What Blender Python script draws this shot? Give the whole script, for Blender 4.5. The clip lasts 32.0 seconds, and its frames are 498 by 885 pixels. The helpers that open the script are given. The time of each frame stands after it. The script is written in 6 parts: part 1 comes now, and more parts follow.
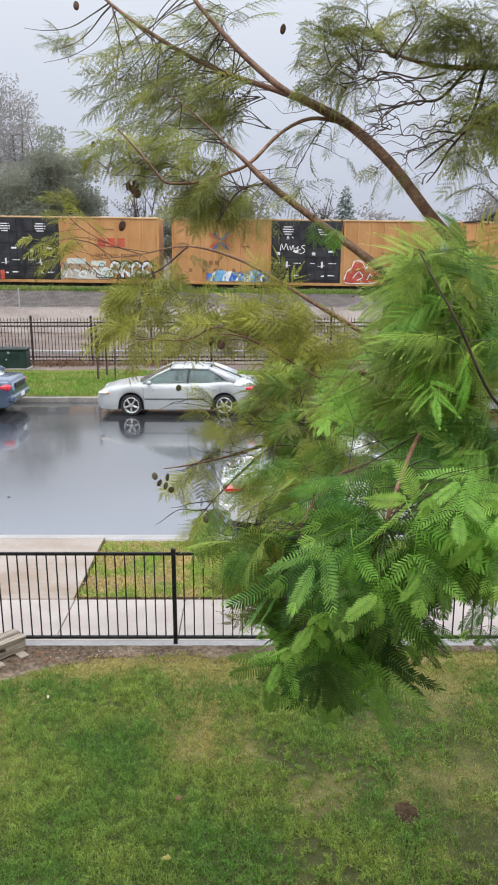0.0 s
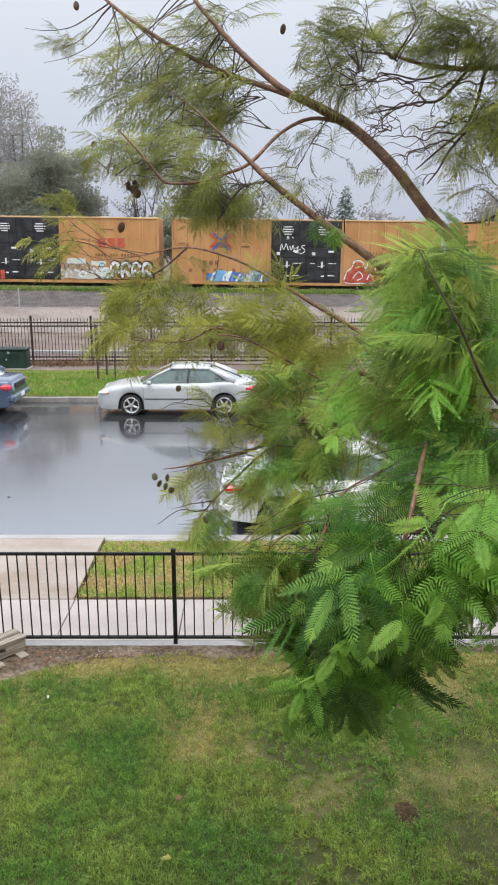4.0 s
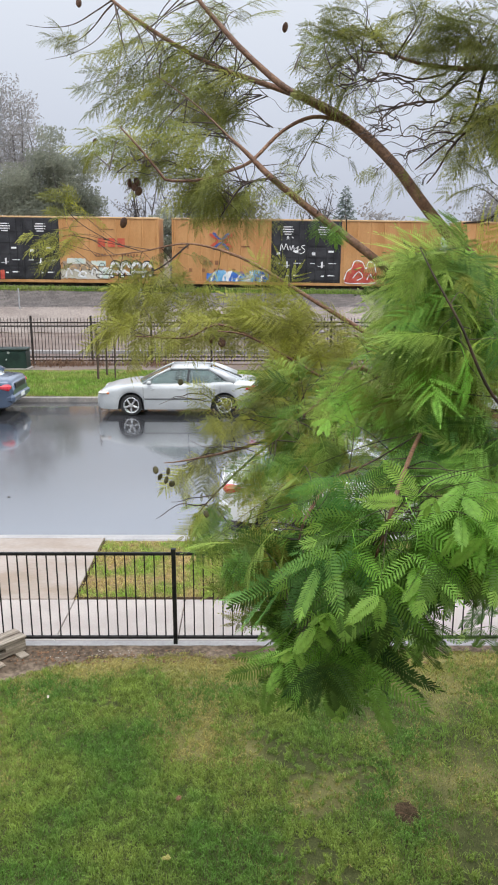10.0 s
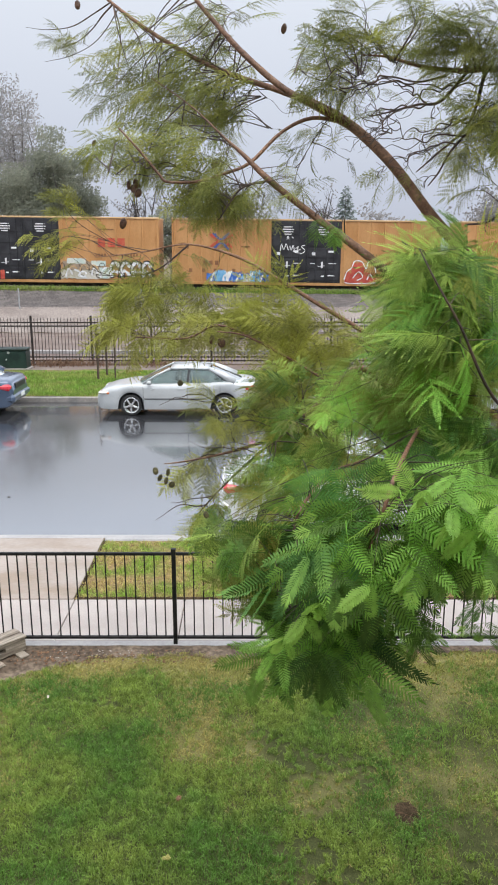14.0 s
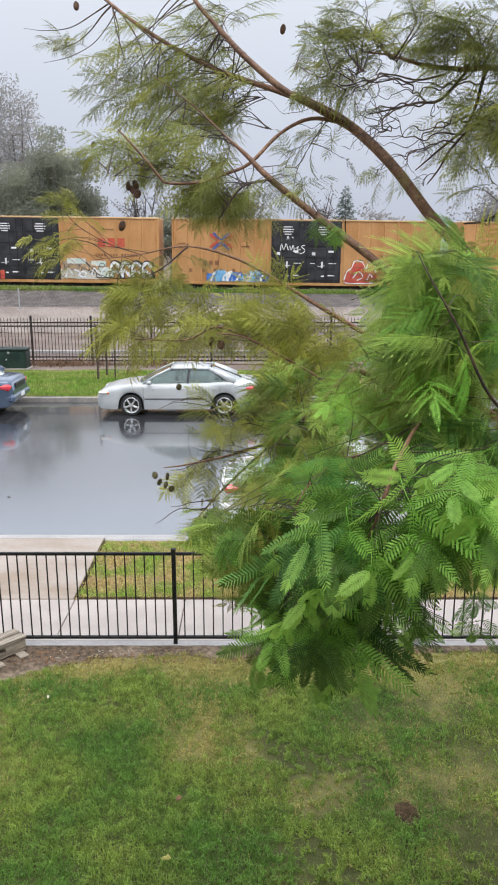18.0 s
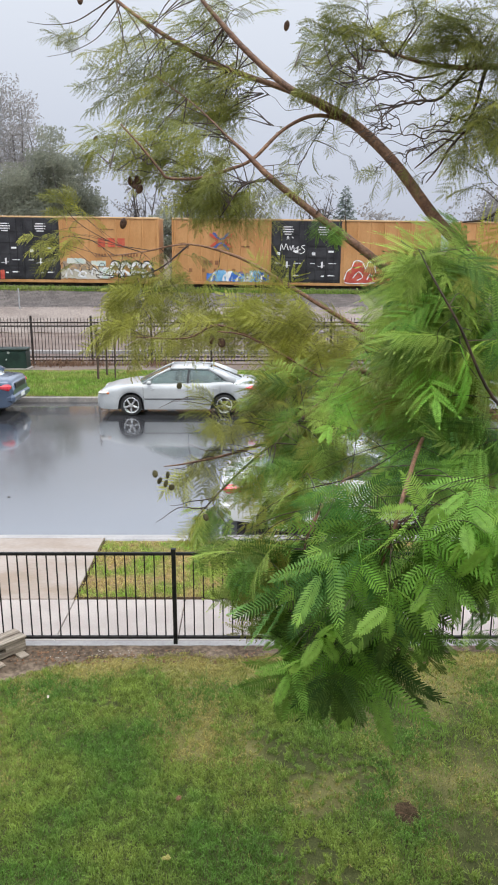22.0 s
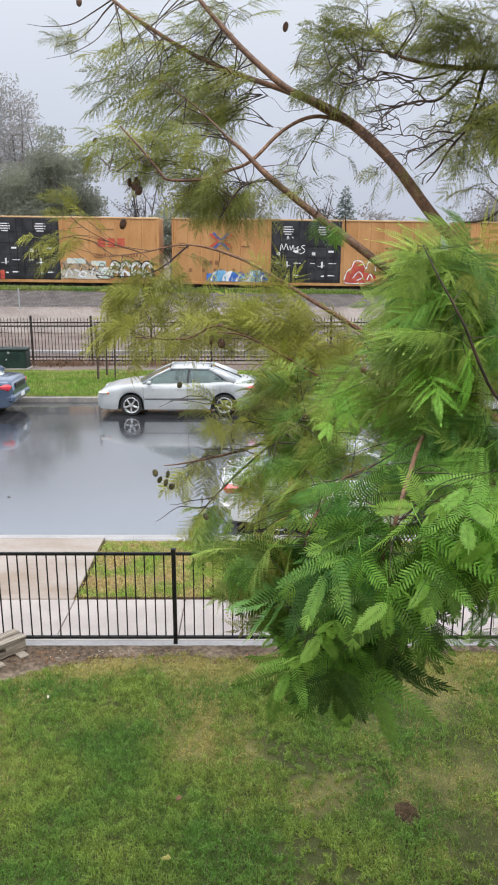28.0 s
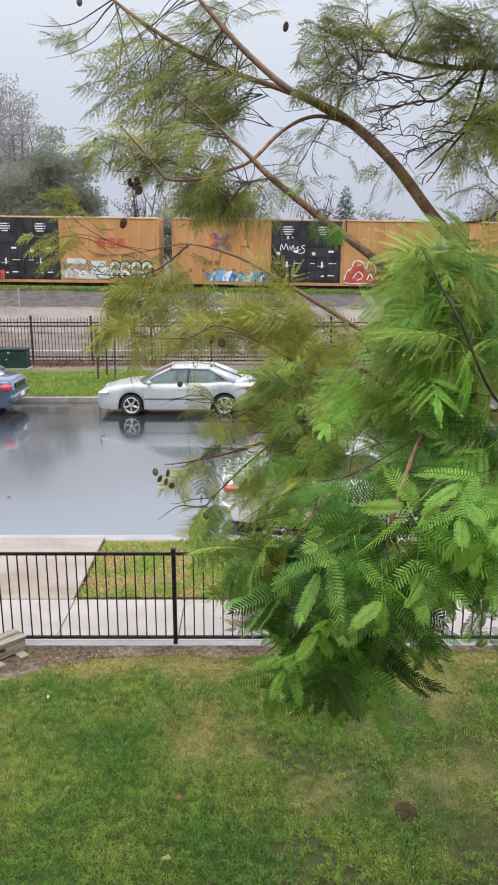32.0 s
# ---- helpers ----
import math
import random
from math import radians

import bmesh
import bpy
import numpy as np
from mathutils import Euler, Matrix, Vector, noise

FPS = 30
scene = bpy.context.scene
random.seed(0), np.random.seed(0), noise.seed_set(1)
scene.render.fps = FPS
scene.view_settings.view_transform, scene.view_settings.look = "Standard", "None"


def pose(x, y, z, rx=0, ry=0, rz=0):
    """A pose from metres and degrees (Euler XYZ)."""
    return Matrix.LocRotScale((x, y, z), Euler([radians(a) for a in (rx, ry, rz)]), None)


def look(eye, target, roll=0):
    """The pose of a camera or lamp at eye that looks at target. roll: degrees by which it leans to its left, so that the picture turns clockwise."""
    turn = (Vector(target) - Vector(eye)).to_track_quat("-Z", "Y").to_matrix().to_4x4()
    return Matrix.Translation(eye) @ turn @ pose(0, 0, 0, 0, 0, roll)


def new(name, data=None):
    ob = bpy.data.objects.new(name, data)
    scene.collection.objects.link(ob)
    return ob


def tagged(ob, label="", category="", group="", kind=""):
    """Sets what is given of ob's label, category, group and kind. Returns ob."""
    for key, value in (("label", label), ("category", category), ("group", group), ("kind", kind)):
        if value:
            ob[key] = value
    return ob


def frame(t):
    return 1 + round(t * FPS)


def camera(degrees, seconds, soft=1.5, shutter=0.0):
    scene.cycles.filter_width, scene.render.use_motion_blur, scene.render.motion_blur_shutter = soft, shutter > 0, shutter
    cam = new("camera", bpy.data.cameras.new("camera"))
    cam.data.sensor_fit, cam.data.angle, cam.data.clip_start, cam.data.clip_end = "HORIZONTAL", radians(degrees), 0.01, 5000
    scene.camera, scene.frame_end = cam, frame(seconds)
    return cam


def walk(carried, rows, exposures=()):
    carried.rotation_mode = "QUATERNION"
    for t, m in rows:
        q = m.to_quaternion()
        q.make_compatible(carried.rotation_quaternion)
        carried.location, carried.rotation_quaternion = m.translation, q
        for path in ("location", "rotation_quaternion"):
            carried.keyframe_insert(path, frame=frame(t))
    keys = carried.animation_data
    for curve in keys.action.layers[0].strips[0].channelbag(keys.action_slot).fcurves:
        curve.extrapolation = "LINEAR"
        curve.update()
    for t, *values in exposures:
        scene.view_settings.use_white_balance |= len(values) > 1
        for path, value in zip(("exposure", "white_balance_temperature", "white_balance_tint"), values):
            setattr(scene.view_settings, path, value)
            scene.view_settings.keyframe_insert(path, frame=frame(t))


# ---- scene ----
cam = camera(36.18, 32.0, soft=1.9, shutter=0.35)
walk(cam, [(0.0, pose(0, 0, 4.685, 75.74, 0, 0)), (32.0, pose(0, 0, 4.685, 75.74, 0, 0))])

# ---- sky and light: a rainy overcast day ----
world = bpy.data.worlds.new("world")
scene.world = world
world.use_nodes = True
wn, wl = world.node_tree.nodes, world.node_tree.links
wn.clear()
w_out, w_bg = wn.new("ShaderNodeOutputWorld"), wn.new("ShaderNodeBackground")
w_sky = wn.new("ShaderNodeTexSky")
w_sky.sky_type, w_sky.sun_disc = "NISHITA", False
w_sky.sun_elevation, w_sky.sun_rotation = radians(52), radians(200)
w_sky.air_density, w_sky.dust_density = 2.0, 6.0
w_co, w_sep, w_ramp = wn.new("ShaderNodeTexCoord"), wn.new("ShaderNodeSeparateXYZ"), wn.new("ShaderNodeValToRGB")
w_mix = wn.new("ShaderNodeMix")
w_mix.data_type = "RGBA"
wl.new(w_co.outputs["Generated"], w_sep.inputs[0])
wl.new(w_sep.outputs["Z"], w_ramp.inputs[0])
# cloud deck: dim and bluish at the horizon, brighter overhead
stops = [(0.0, (0.55, 0.59, 0.70)), (0.12, (0.65, 0.70, 0.82)), (0.282, (0.81, 0.86, 0.96)), (0.35, (1.40, 1.54, 1.80)), (1.0, (2.5, 2.53, 2.58))]
for i, (at, rgb) in enumerate(stops):
    e = w_ramp.color_ramp.elements[i] if i < 2 else w_ramp.color_ramp.elements.new(at)
    e.position, e.color = at, (*rgb, 1)
w_dim = wn.new("ShaderNodeVectorMath")
w_dim.operation = "SCALE"
w_dim.inputs["Scale"].default_value = 0.08
wl.new(w_sky.outputs[0], w_dim.inputs[0])
w_mix.inputs[0].default_value = 0.93
wl.new(w_dim.outputs[0], w_mix.inputs[6])
wl.new(w_ramp.outputs[0], w_mix.inputs[7])
wl.new(w_mix.outputs[2], w_bg.inputs[0])
w_bg.inputs[1].default_value = 1.0
wl.new(w_bg.outputs[0], w_out.inputs[0])

sun = new("sun", bpy.data.lights.new("sun", "SUN"))
sun.data.energy, sun.data.angle, sun.data.color = 1.5, radians(40), (1.0, 0.97, 0.93)
sun.matrix_world = look((9, -6, 30), (0, 8, 0))
scene.view_settings.exposure = 0.0


# ---- materials ----
def mat(name, a, b, scale=6.0, rough=0.6, bump=0.25, metal=0.0, fine=9.0, grain=0.35, rand=0.12, coat=0.0,
        leaf=0.0, spec=0.5, low=0.4, high=0.6, stretch=(1, 1, 1), wet=0.0, dist=0.01):
    """A surface with patches of two colours, fine grain, relief, and a small change from piece to piece."""
    m = bpy.data.materials.new(name)
    m.use_nodes = True
    n, k = m.node_tree.nodes, m.node_tree.links
    p = n["Principled BSDF"]
    co, mp = n.new("ShaderNodeTexCoord"), n.new("ShaderNodeMapping")
    mp.inputs["Scale"].default_value = stretch
    k.new(co.outputs["Object"], mp.inputs[0])
    n1, n2 = n.new("ShaderNodeTexNoise"), n.new("ShaderNodeTexNoise")
    n1.inputs["Scale"].default_value, n1.inputs["Detail"].default_value = scale, 5
    n2.inputs["Scale"].default_value, n2.inputs["Detail"].default_value = scale * fine, 4
    k.new(mp.outputs[0], n1.inputs[0])
    k.new(mp.outputs[0], n2.inputs[0])
    r = n.new("ShaderNodeMapRange")
    r.inputs[1].default_value, r.inputs[2].default_value = low, high
    k.new(n1.outputs[0], r.inputs[0])
    mx = n.new("ShaderNodeMix")
    mx.data_type = "RGBA"
    mx.inputs[6].default_value, mx.inputs[7].default_value = (*a, 1), (*b, 1)
    k.new(r.outputs[0], mx.inputs[0])
    g = n.new("ShaderNodeMapRange")
    g.inputs[1].default_value, g.inputs[2].default_value = 0.3, 0.7
    g.inputs[3].default_value, g.inputs[4].default_value = 1 - grain, 1 + grain
    k.new(n2.outputs[0], g.inputs[0])
    oi, rr, mu = n.new("ShaderNodeObjectInfo"), n.new("ShaderNodeMapRange"), n.new("ShaderNodeMath")
    rr.inputs[3].default_value, rr.inputs[4].default_value = 1 - rand, 1 + rand
    if leaf:
        tone, add = n.new("ShaderNodeAttribute"), n.new("ShaderNodeMath")
        tone.attribute_name, add.operation = "tone", "ADD"
        k.new(oi.outputs["Random"], add.inputs[0])
        k.new(tone.outputs["Fac"], add.inputs[1])
        wrap = n.new("ShaderNodeMath")
        wrap.operation = "FRACT"
        k.new(add.outputs[0], wrap.inputs[0])
        k.new(wrap.outputs[0], rr.inputs[0])
    else:
        k.new(oi.outputs["Random"], rr.inputs[0])
    mu.operation = "MULTIPLY"
    k.new(g.outputs[0], mu.inputs[0])
    k.new(rr.outputs[0], mu.inputs[1])
    hs = n.new("ShaderNodeHueSaturation")
    k.new(mx.outputs[2], hs.inputs["Color"])
    k.new(mu.outputs[0], hs.inputs["Value"])
    k.new(hs.outputs[0], p.inputs["Base Color"])
    ro = n.new("ShaderNodeMapRange")
    ro.inputs[3].default_value, ro.inputs[4].default_value = max(0.02, rough - 0.12), min(1, rough + 0.12)
    k.new(n1.outputs[0], ro.inputs[0])
    k.new(ro.outputs[0], p.inputs["Roughness"])
    p.inputs["Metallic"].default_value = metal
    p.inputs["Specular IOR Level"].default_value = spec
    p.inputs["Coat Weight"].default_value = coat
    p.inputs["Coat Roughness"].default_value = 0.06
    if bump:
        bp = n.new("ShaderNodeBump")
        bp.inputs["Strength"].default_value, bp.inputs["Distance"].default_value = bump, dist
        k.new(n2.outputs[0], bp.inputs["Height"])
        k.new(bp.outputs[0], p.inputs["Normal"])
    if leaf:
        tr, ms = n.new("ShaderNodeBsdfTranslucent"), n.new("ShaderNodeMixShader")
        ms.inputs[0].default_value = leaf
        br = n.new("ShaderNodeHueSaturation")
        br.inputs["Value"].default_value, br.inputs["Hue"].default_value = 1.35, 0.485
        k.new(hs.outputs[0], br.inputs["Color"])
        k.new(br.outputs[0], tr.inputs[0])
        k.new(p.outputs[0], ms.inputs[1])
        k.new(tr.outputs[0], ms.inputs[2])
        k.new(ms.outputs[0], n["Material Output"].inputs[0])
    return m


def glass(name, tint, rough=0.02):
    m = bpy.data.materials.new(name)
    m.use_nodes = True
    p = m.node_tree.nodes["Principled BSDF"]
    p.inputs["Base Color"].default_value = (*tint, 1)
    p.inputs["Roughness"].default_value = rough
    p.inputs["Transmission Weight"].default_value = 0.85
    p.inputs["IOR"].default_value = 1.45
    return m


M_SOIL = mat("damp_soil", (0.11, 0.082, 0.06), (0.19, 0.147, 0.11), 2.0, 0.9, 0.6, grain=0.5, spec=0.1)
M_MUD = mat("dark_mud", (0.038, 0.027, 0.016), (0.08, 0.055, 0.033), 9, 0.95, 0.8, grain=0.5, spec=0.03)
M_TURF = mat("turf", (0.085, 0.125, 0.026), (0.16, 0.145, 0.052), 1.2, 0.95, 0.6, grain=0.5, spec=0.1)
# the lawn's thatch, green or straw after the "dry" value of the sheet
M_LAWN = mat("lawn_thatch", (0.066, 0.074, 0.027), (0.22, 0.20, 0.078), 9.0, 0.95, 0.6, grain=0.5, spec=0.1)
lawn_nodes = M_LAWN.node_tree.nodes
dry_value = lawn_nodes.new("ShaderNodeAttribute")
dry_value.attribute_name = "dry"
M_LAWN.node_tree.links.new(dry_value.outputs["Fac"], next(n for n in lawn_nodes if n.bl_idname == "ShaderNodeMix").inputs[0])
M_VERGE = mat("verge_turf", (0.14, 0.165, 0.04), (0.25, 0.18, 0.085), 2.2, 0.95, 0.5, grain=0.4, spec=0.1)
M_BLADE = mat("green_grass_blade", (0.128, 0.250, 0.048), (0.245, 0.332, 0.070), 1.1, 0.6, 0, spec=0.2, grain=0.35, fine=9, leaf=0.25)
M_STRAW = mat("straw_grass_blade", (0.47, 0.41, 0.15), (0.32, 0.33, 0.095), 1.6, 0.7, 0, spec=0.15, grain=0.35, fine=9, leaf=0.25)
M_BLADE_FAR = mat("far_grass_blade", (0.15, 0.285, 0.042), (0.26, 0.32, 0.085), 0.8, 0.6, 0, spec=0.2, grain=0.4, leaf=0.25)
M_BLADE_DRY = mat("verge_grass_blade", (0.26, 0.39, 0.072), (0.50, 0.42, 0.18), 2.2, 0.6, 0, spec=0.2, grain=0.35, leaf=0.25)
M_CONC = mat("concrete", (0.335, 0.292, 0.266), (0.395, 0.35, 0.322), 1.6, 0.45, 0.12, grain=0.1, rand=0.04, fine=30)
M_CONC_STAIN = mat("stained_concrete", (0.36, 0.315, 0.285), (0.25, 0.19, 0.14), 0.7, 0.42, 0.12, grain=0.1, rand=0.04, fine=30, low=0.42, high=0.62, stretch=(0.6, 1.4, 1))
M_KERB = mat("kerb_concrete", (0.285, 0.276, 0.275), (0.345, 0.332, 0.326), 2.5, 0.4, 0.15, grain=0.12, rand=0.05)
M_KERB_FAR = mat("weathered_kerb_concrete", (0.22, 0.21, 0.20), (0.34, 0.31, 0.28), 1.5, 0.5, 0.2, grain=0.2)
M_IRON = mat("black_painted_iron", (0.008, 0.008, 0.009), (0.02, 0.02, 0.02), 10, 0.5, 0.1, spec=0.25, grain=0.2, rand=0.1)
M_RUST = mat("rusty_dark_iron", (0.013, 0.011, 0.010), (0.038, 0.025, 0.02), 7, 0.5, 0.15, grain=0.3)
M_GRAVEL = mat("pale_wet_gravel", (0.165, 0.132, 0.115), (0.235, 0.196, 0.174), 0.7, 0.6, 0.7, grain=0.35, fine=16)
M_BALLAST = mat("dark_ballast", (0.056, 0.047, 0.044), (0.11, 0.095, 0.09), 1.5, 0.7, 0.8, grain=0.5, fine=6)
M_LOT = mat("brown_wet_lot", (0.10, 0.063, 0.05), (0.185, 0.142, 0.12), 0.6, 0.6, 0.3, grain=0.25, fine=14, stretch=(0.5, 2, 1))
M_STUCCO = mat("beige_stucco", (0.55, 0.50, 0.42), (0.62, 0.57, 0.48), 3, 0.85, 0.5, grain=0.1)
M_WOOD_GREY = mat("weathered_pallet_wood", (0.19, 0.155, 0.12), (0.37, 0.32, 0.26), 9, 0.7, 0.4, grain=0.3, stretch=(0.2, 3, 3))
M_STAKE = mat("brown_stake_wood", (0.05, 0.034, 0.027), (0.09, 0.06, 0.045), 8, 0.7, 0.4, stretch=(3, 3, 0.3))
M_BARK = mat("brown_bark", (0.165, 0.080, 0.045), (0.262, 0.142, 0.083), 14, 0.55, 0.7, grain=0.4, fine=5)
M_TWIG = mat("dark_wet_twig", (0.034, 0.022, 0.016), (0.085, 0.050, 0.032), 20, 0.5, 0.4, grain=0.3)
M_POD = mat("dry_seed_pod", (0.06, 0.055, 0.022), (0.11, 0.095, 0.036), 30, 0.6, 0.5)
M_POD_BROWN = mat("brown_seed_pod", (0.065, 0.030, 0.018), (0.125, 0.06, 0.035), 30, 0.6, 0.5)
M_LEAF_A = mat("fresh_green_leaf", (0.187, 0.40, 0.06), (0.29, 0.53, 0.10), 5, 0.5, 0, spec=0.25, grain=0.2, rand=0.45, leaf=0.36)
M_LEAF_L = mat("lime_young_leaf", (0.25, 0.47, 0.08), (0.37, 0.60, 0.125), 5, 0.5, 0, spec=0.25, grain=0.15, rand=0.2, leaf=0.45)
M_LEAF_F = mat("bluish_green_leaf", (0.075, 0.195, 0.046), (0.14, 0.295, 0.075), 5, 0.5, 0, spec=0.25, grain=0.2, rand=0.55, leaf=0.36)
M_LEAF_E = mat("soft_green_leaf", (0.235, 0.350, 0.072), (0.36, 0.48, 0.117), 5, 0.5, 0, spec=0.25, grain=0.2, rand=0.42, leaf=0.48)
M_LEAF_B = mat("deep_green_leaf", (0.098, 0.215, 0.036), (0.175, 0.325, 0.062), 5, 0.5, 0, spec=0.25, grain=0.2, rand=0.55, leaf=0.36)
M_LEAF_C = mat("olive_leaf", (0.27, 0.293, 0.048), (0.395, 0.405, 0.088), 4, 0.5, 0, spec=0.25, grain=0.2, rand=0.36, leaf=0.42)
M_LEAF_D = mat("dusky_leaf", (0.148, 0.172, 0.045), (0.25, 0.262, 0.075), 4, 0.5, 0, spec=0.25, grain=0.2, rand=0.42, leaf=0.36)
M_LEAF_G = mat("grey_olive_leaf", (0.165, 0.195, 0.042), (0.265, 0.29, 0.072), 4, 0.5, 0, spec=0.25, grain=0.2, rand=0.42, leaf=0.40)
# next two foliage colours are lightened and greyed in place of mist
M_HAZE_GREY = mat("grey_green_foliage", (0.27, 0.262, 0.255), (0.34, 0.33, 0.32), 0.8, 0.9, 0, spec=0.02, grain=0.2, leaf=0.35)
M_HAZE_GREEN = mat("dark_far_foliage", (0.215, 0.235, 0.19), (0.315, 0.33, 0.262), 0.5, 0.9, 0, spec=0.05, grain=0.2, leaf=0.5)
M_FAR_BARK = mat("grey_bark", (0.13, 0.12, 0.115), (0.22, 0.2, 0.19), 3, 0.8, 0.5)
M_BARE = mat("dark_wet_bark", (0.06, 0.052, 0.048), (0.10, 0.09, 0.085), 3, 0.8, 0.5)
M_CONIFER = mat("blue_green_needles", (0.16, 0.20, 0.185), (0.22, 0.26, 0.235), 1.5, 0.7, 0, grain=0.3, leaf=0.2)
M_YELLOW = mat("faded_yellow_car_paint", (0.44, 0.212, 0.07), (0.53, 0.28, 0.108), 0.7, 0.5, 0.1, grain=0.09, fine=18, stretch=(1.5, 1, 0.45), rand=0.04)
M_YELLOW_TOP = mat("pale_yellow_edge_paint", (0.52, 0.33, 0.16), (0.60, 0.40, 0.21), 0.9, 0.5, 0.1, grain=0.1)
M_BLACK = mat("black_door_paint", (0.012, 0.012, 0.015), (0.03, 0.03, 0.034), 1.4, 0.45, 0.1, grain=0.2, rand=0.05)
M_TRUCK = mat("grimy_underframe_steel", (0.03, 0.026, 0.022), (0.07, 0.055, 0.045), 3, 0.7, 0.3)
M_WHITE = mat("white_spray_paint", (0.70, 0.70, 0.70), (0.80, 0.80, 0.80), 3, 0.6, 0, grain=0.08)
M_PALE = mat("pale_mint_spray_paint", (0.50, 0.60, 0.55), (0.66, 0.66, 0.58), 1.6, 0.6, 0, grain=0.1)
M_BLUE = mat("blue_spray_paint", (0.035, 0.11, 0.42), (0.06, 0.20, 0.55), 3, 0.55, 0, grain=0.1)
M_CYAN = mat("light_blue_spray_paint", (0.14, 0.40, 0.66), (0.25, 0.50, 0.72), 3, 0.55, 0, grain=0.1)
M_CREAM = mat("cream_spray_paint", (0.50, 0.46, 0.36), (0.66, 0.62, 0.54), 1.6, 0.6, 0, grain=0.15)
M_TAN = mat("tan_spray_paint", (0.36, 0.27, 0.19), (0.48, 0.36, 0.24), 1.6, 0.6, 0, grain=0.15)
M_RED = mat("red_spray_paint", (0.42, 0.045, 0.03), (0.55, 0.10, 0.06), 3, 0.55, 0, grain=0.1)
M_LOGO_RED = mat("red_logo_paint", (0.48, 0.07, 0.035), (0.55, 0.12, 0.06), 2, 0.55, 0, grain=0.1)
M_LOGO_BLUE = mat("blue_logo_paint", (0.07, 0.09, 0.26), (0.12, 0.14, 0.32), 2, 0.55, 0, grain=0.1)
M_BROWN_INK = mat("brown_lettering_paint", (0.20, 0.085, 0.035), (0.28, 0.13, 0.05), 2, 0.6, 0, grain=0.1)
M_SILVER = mat("silver_car_paint", (0.45, 0.47, 0.475), (0.50, 0.52, 0.525), 2, 0.33, 0, metal=0.2, grain=0.03, coat=0.6, rand=0)
M_WHITE_CAR = mat("white_car_paint", (0.74, 0.75, 0.76), (0.79, 0.80, 0.81), 2, 0.3, 0, grain=0.03, coat=1.0, rand=0)
M_BLUE_CAR = mat("slate_blue_car_paint", (0.055, 0.085, 0.145), (0.07, 0.105, 0.17), 2, 0.3, 0, metal=0.4, grain=0.03, coat=1.0, rand=0)
M_TYRE = mat("black_rubber", (0.014, 0.014, 0.014), (0.025, 0.025, 0.025), 10, 0.75, 0.3)
M_ALLOY = mat("alloy_metal", (0.62, 0.63, 0.65), (0.70, 0.71, 0.72), 6, 0.28, 0, metal=0.9, grain=0.05)
M_TRIM = mat("dark_plastic_trim", (0.02, 0.02, 0.022), (0.035, 0.035, 0.036), 10, 0.5, 0)
M_TAIL = mat("red_lamp_lens", (0.55, 0.012, 0.03), (0.68, 0.03, 0.05), 8, 0.15, 0, coat=1.0)
M_LENS = mat("clear_lamp_lens", (0.62, 0.60, 0.55), (0.72, 0.70, 0.66), 8, 0.15, 0, coat=1.0)
M_AMBER = mat("amber_lamp_lens", (0.60, 0.12, 0.03), (0.70, 0.20, 0.05), 8, 0.2, 0, coat=1.0)
M_SEAT = mat("grey_seat_cloth", (0.10, 0.10, 0.105), (0.14, 0.14, 0.145), 8, 0.9, 0)
M_GLASS = glass("tinted_car_glass", (0.40, 0.50, 0.48))
M_BOX = mat("green_cabinet_paint", (0.007, 0.02, 0.018), (0.015, 0.036, 0.03), 3, 0.4, 0.1, grain=0.15)
M_GALV = mat("galvanised_steel", (0.42, 0.43, 0.44), (0.52, 0.53, 0.54), 10, 0.45, 0, metal=0.5)
M_WEED = mat("dry_brown_weed", (0.16, 0.09, 0.055), (0.26, 0.16, 0.10), 4, 0.8, 0, leaf=0.2)
M_CHIP = mat("pale_litter", (0.42, 0.36, 0.30), (0.62, 0.56, 0.50), 20, 0.7, 0, rand=0.4)
M_DEAD_LEAF = mat("brown_leaf_litter", (0.16, 0.075, 0.035), (0.26, 0.14, 0.07), 20, 0.7, 0, rand=0.4)
# near-white base colour stands in for the sky gleaming in a clear drop
M_WATER = mat("aerated_water", (0.92, 0.93, 0.94), (0.96, 0.97, 0.98), 200, 0.1, 0, coat=1.0)

# wet asphalt: dark aggregate under a thin, uneven film of rain
M_ROAD = mat("wet_asphalt", (0.038, 0.039, 0.045), (0.062, 0.063, 0.070), 0.35, 0.22, 0.05, grain=0.3, fine=60, coat=1.0, spec=0.9, dist=0.003)
M_ROAD.node_tree.nodes["Principled BSDF"].inputs["Coat Roughness"].default_value = 0.075
M_ROAD.node_tree.nodes["Principled BSDF"].inputs["Coat IOR"].default_value = 1.8


# ---- helpers of this scene ----
def obj(name, verts, faces, material, parent=None, label="", smooth=False):
    me = bpy.data.meshes.new(name)
    me.from_pydata([tuple(v) for v in verts], [], faces)
    me.materials.append(material)
    if smooth:
        me.polygons.foreach_set("use_smooth", [True] * len(me.polygons))
    ob = new(name, me)
    ob.parent = parent
    return tagged(ob, label)


def part(name, bm, material, parent=None, label="", smooth=False):
    bmesh.ops.recalc_face_normals(bm, faces=bm.faces)
    me = bpy.data.meshes.new(name)
    bm.to_mesh(me)
    bm.free()
    me.materials.append(material)
    if smooth:
        me.polygons.foreach_set("use_smooth", [True] * len(me.polygons))
    ob = new(name, me)
    ob.parent = parent
    return tagged(ob, label)


def clone(ob, parent, m):
    """Another object on the same mesh."""
    c = new(ob.name.split(".")[0], ob.data)
    c.parent, c.matrix_basis = parent, m
    for key in ob.keys():
        c[key] = ob[key]
    return c


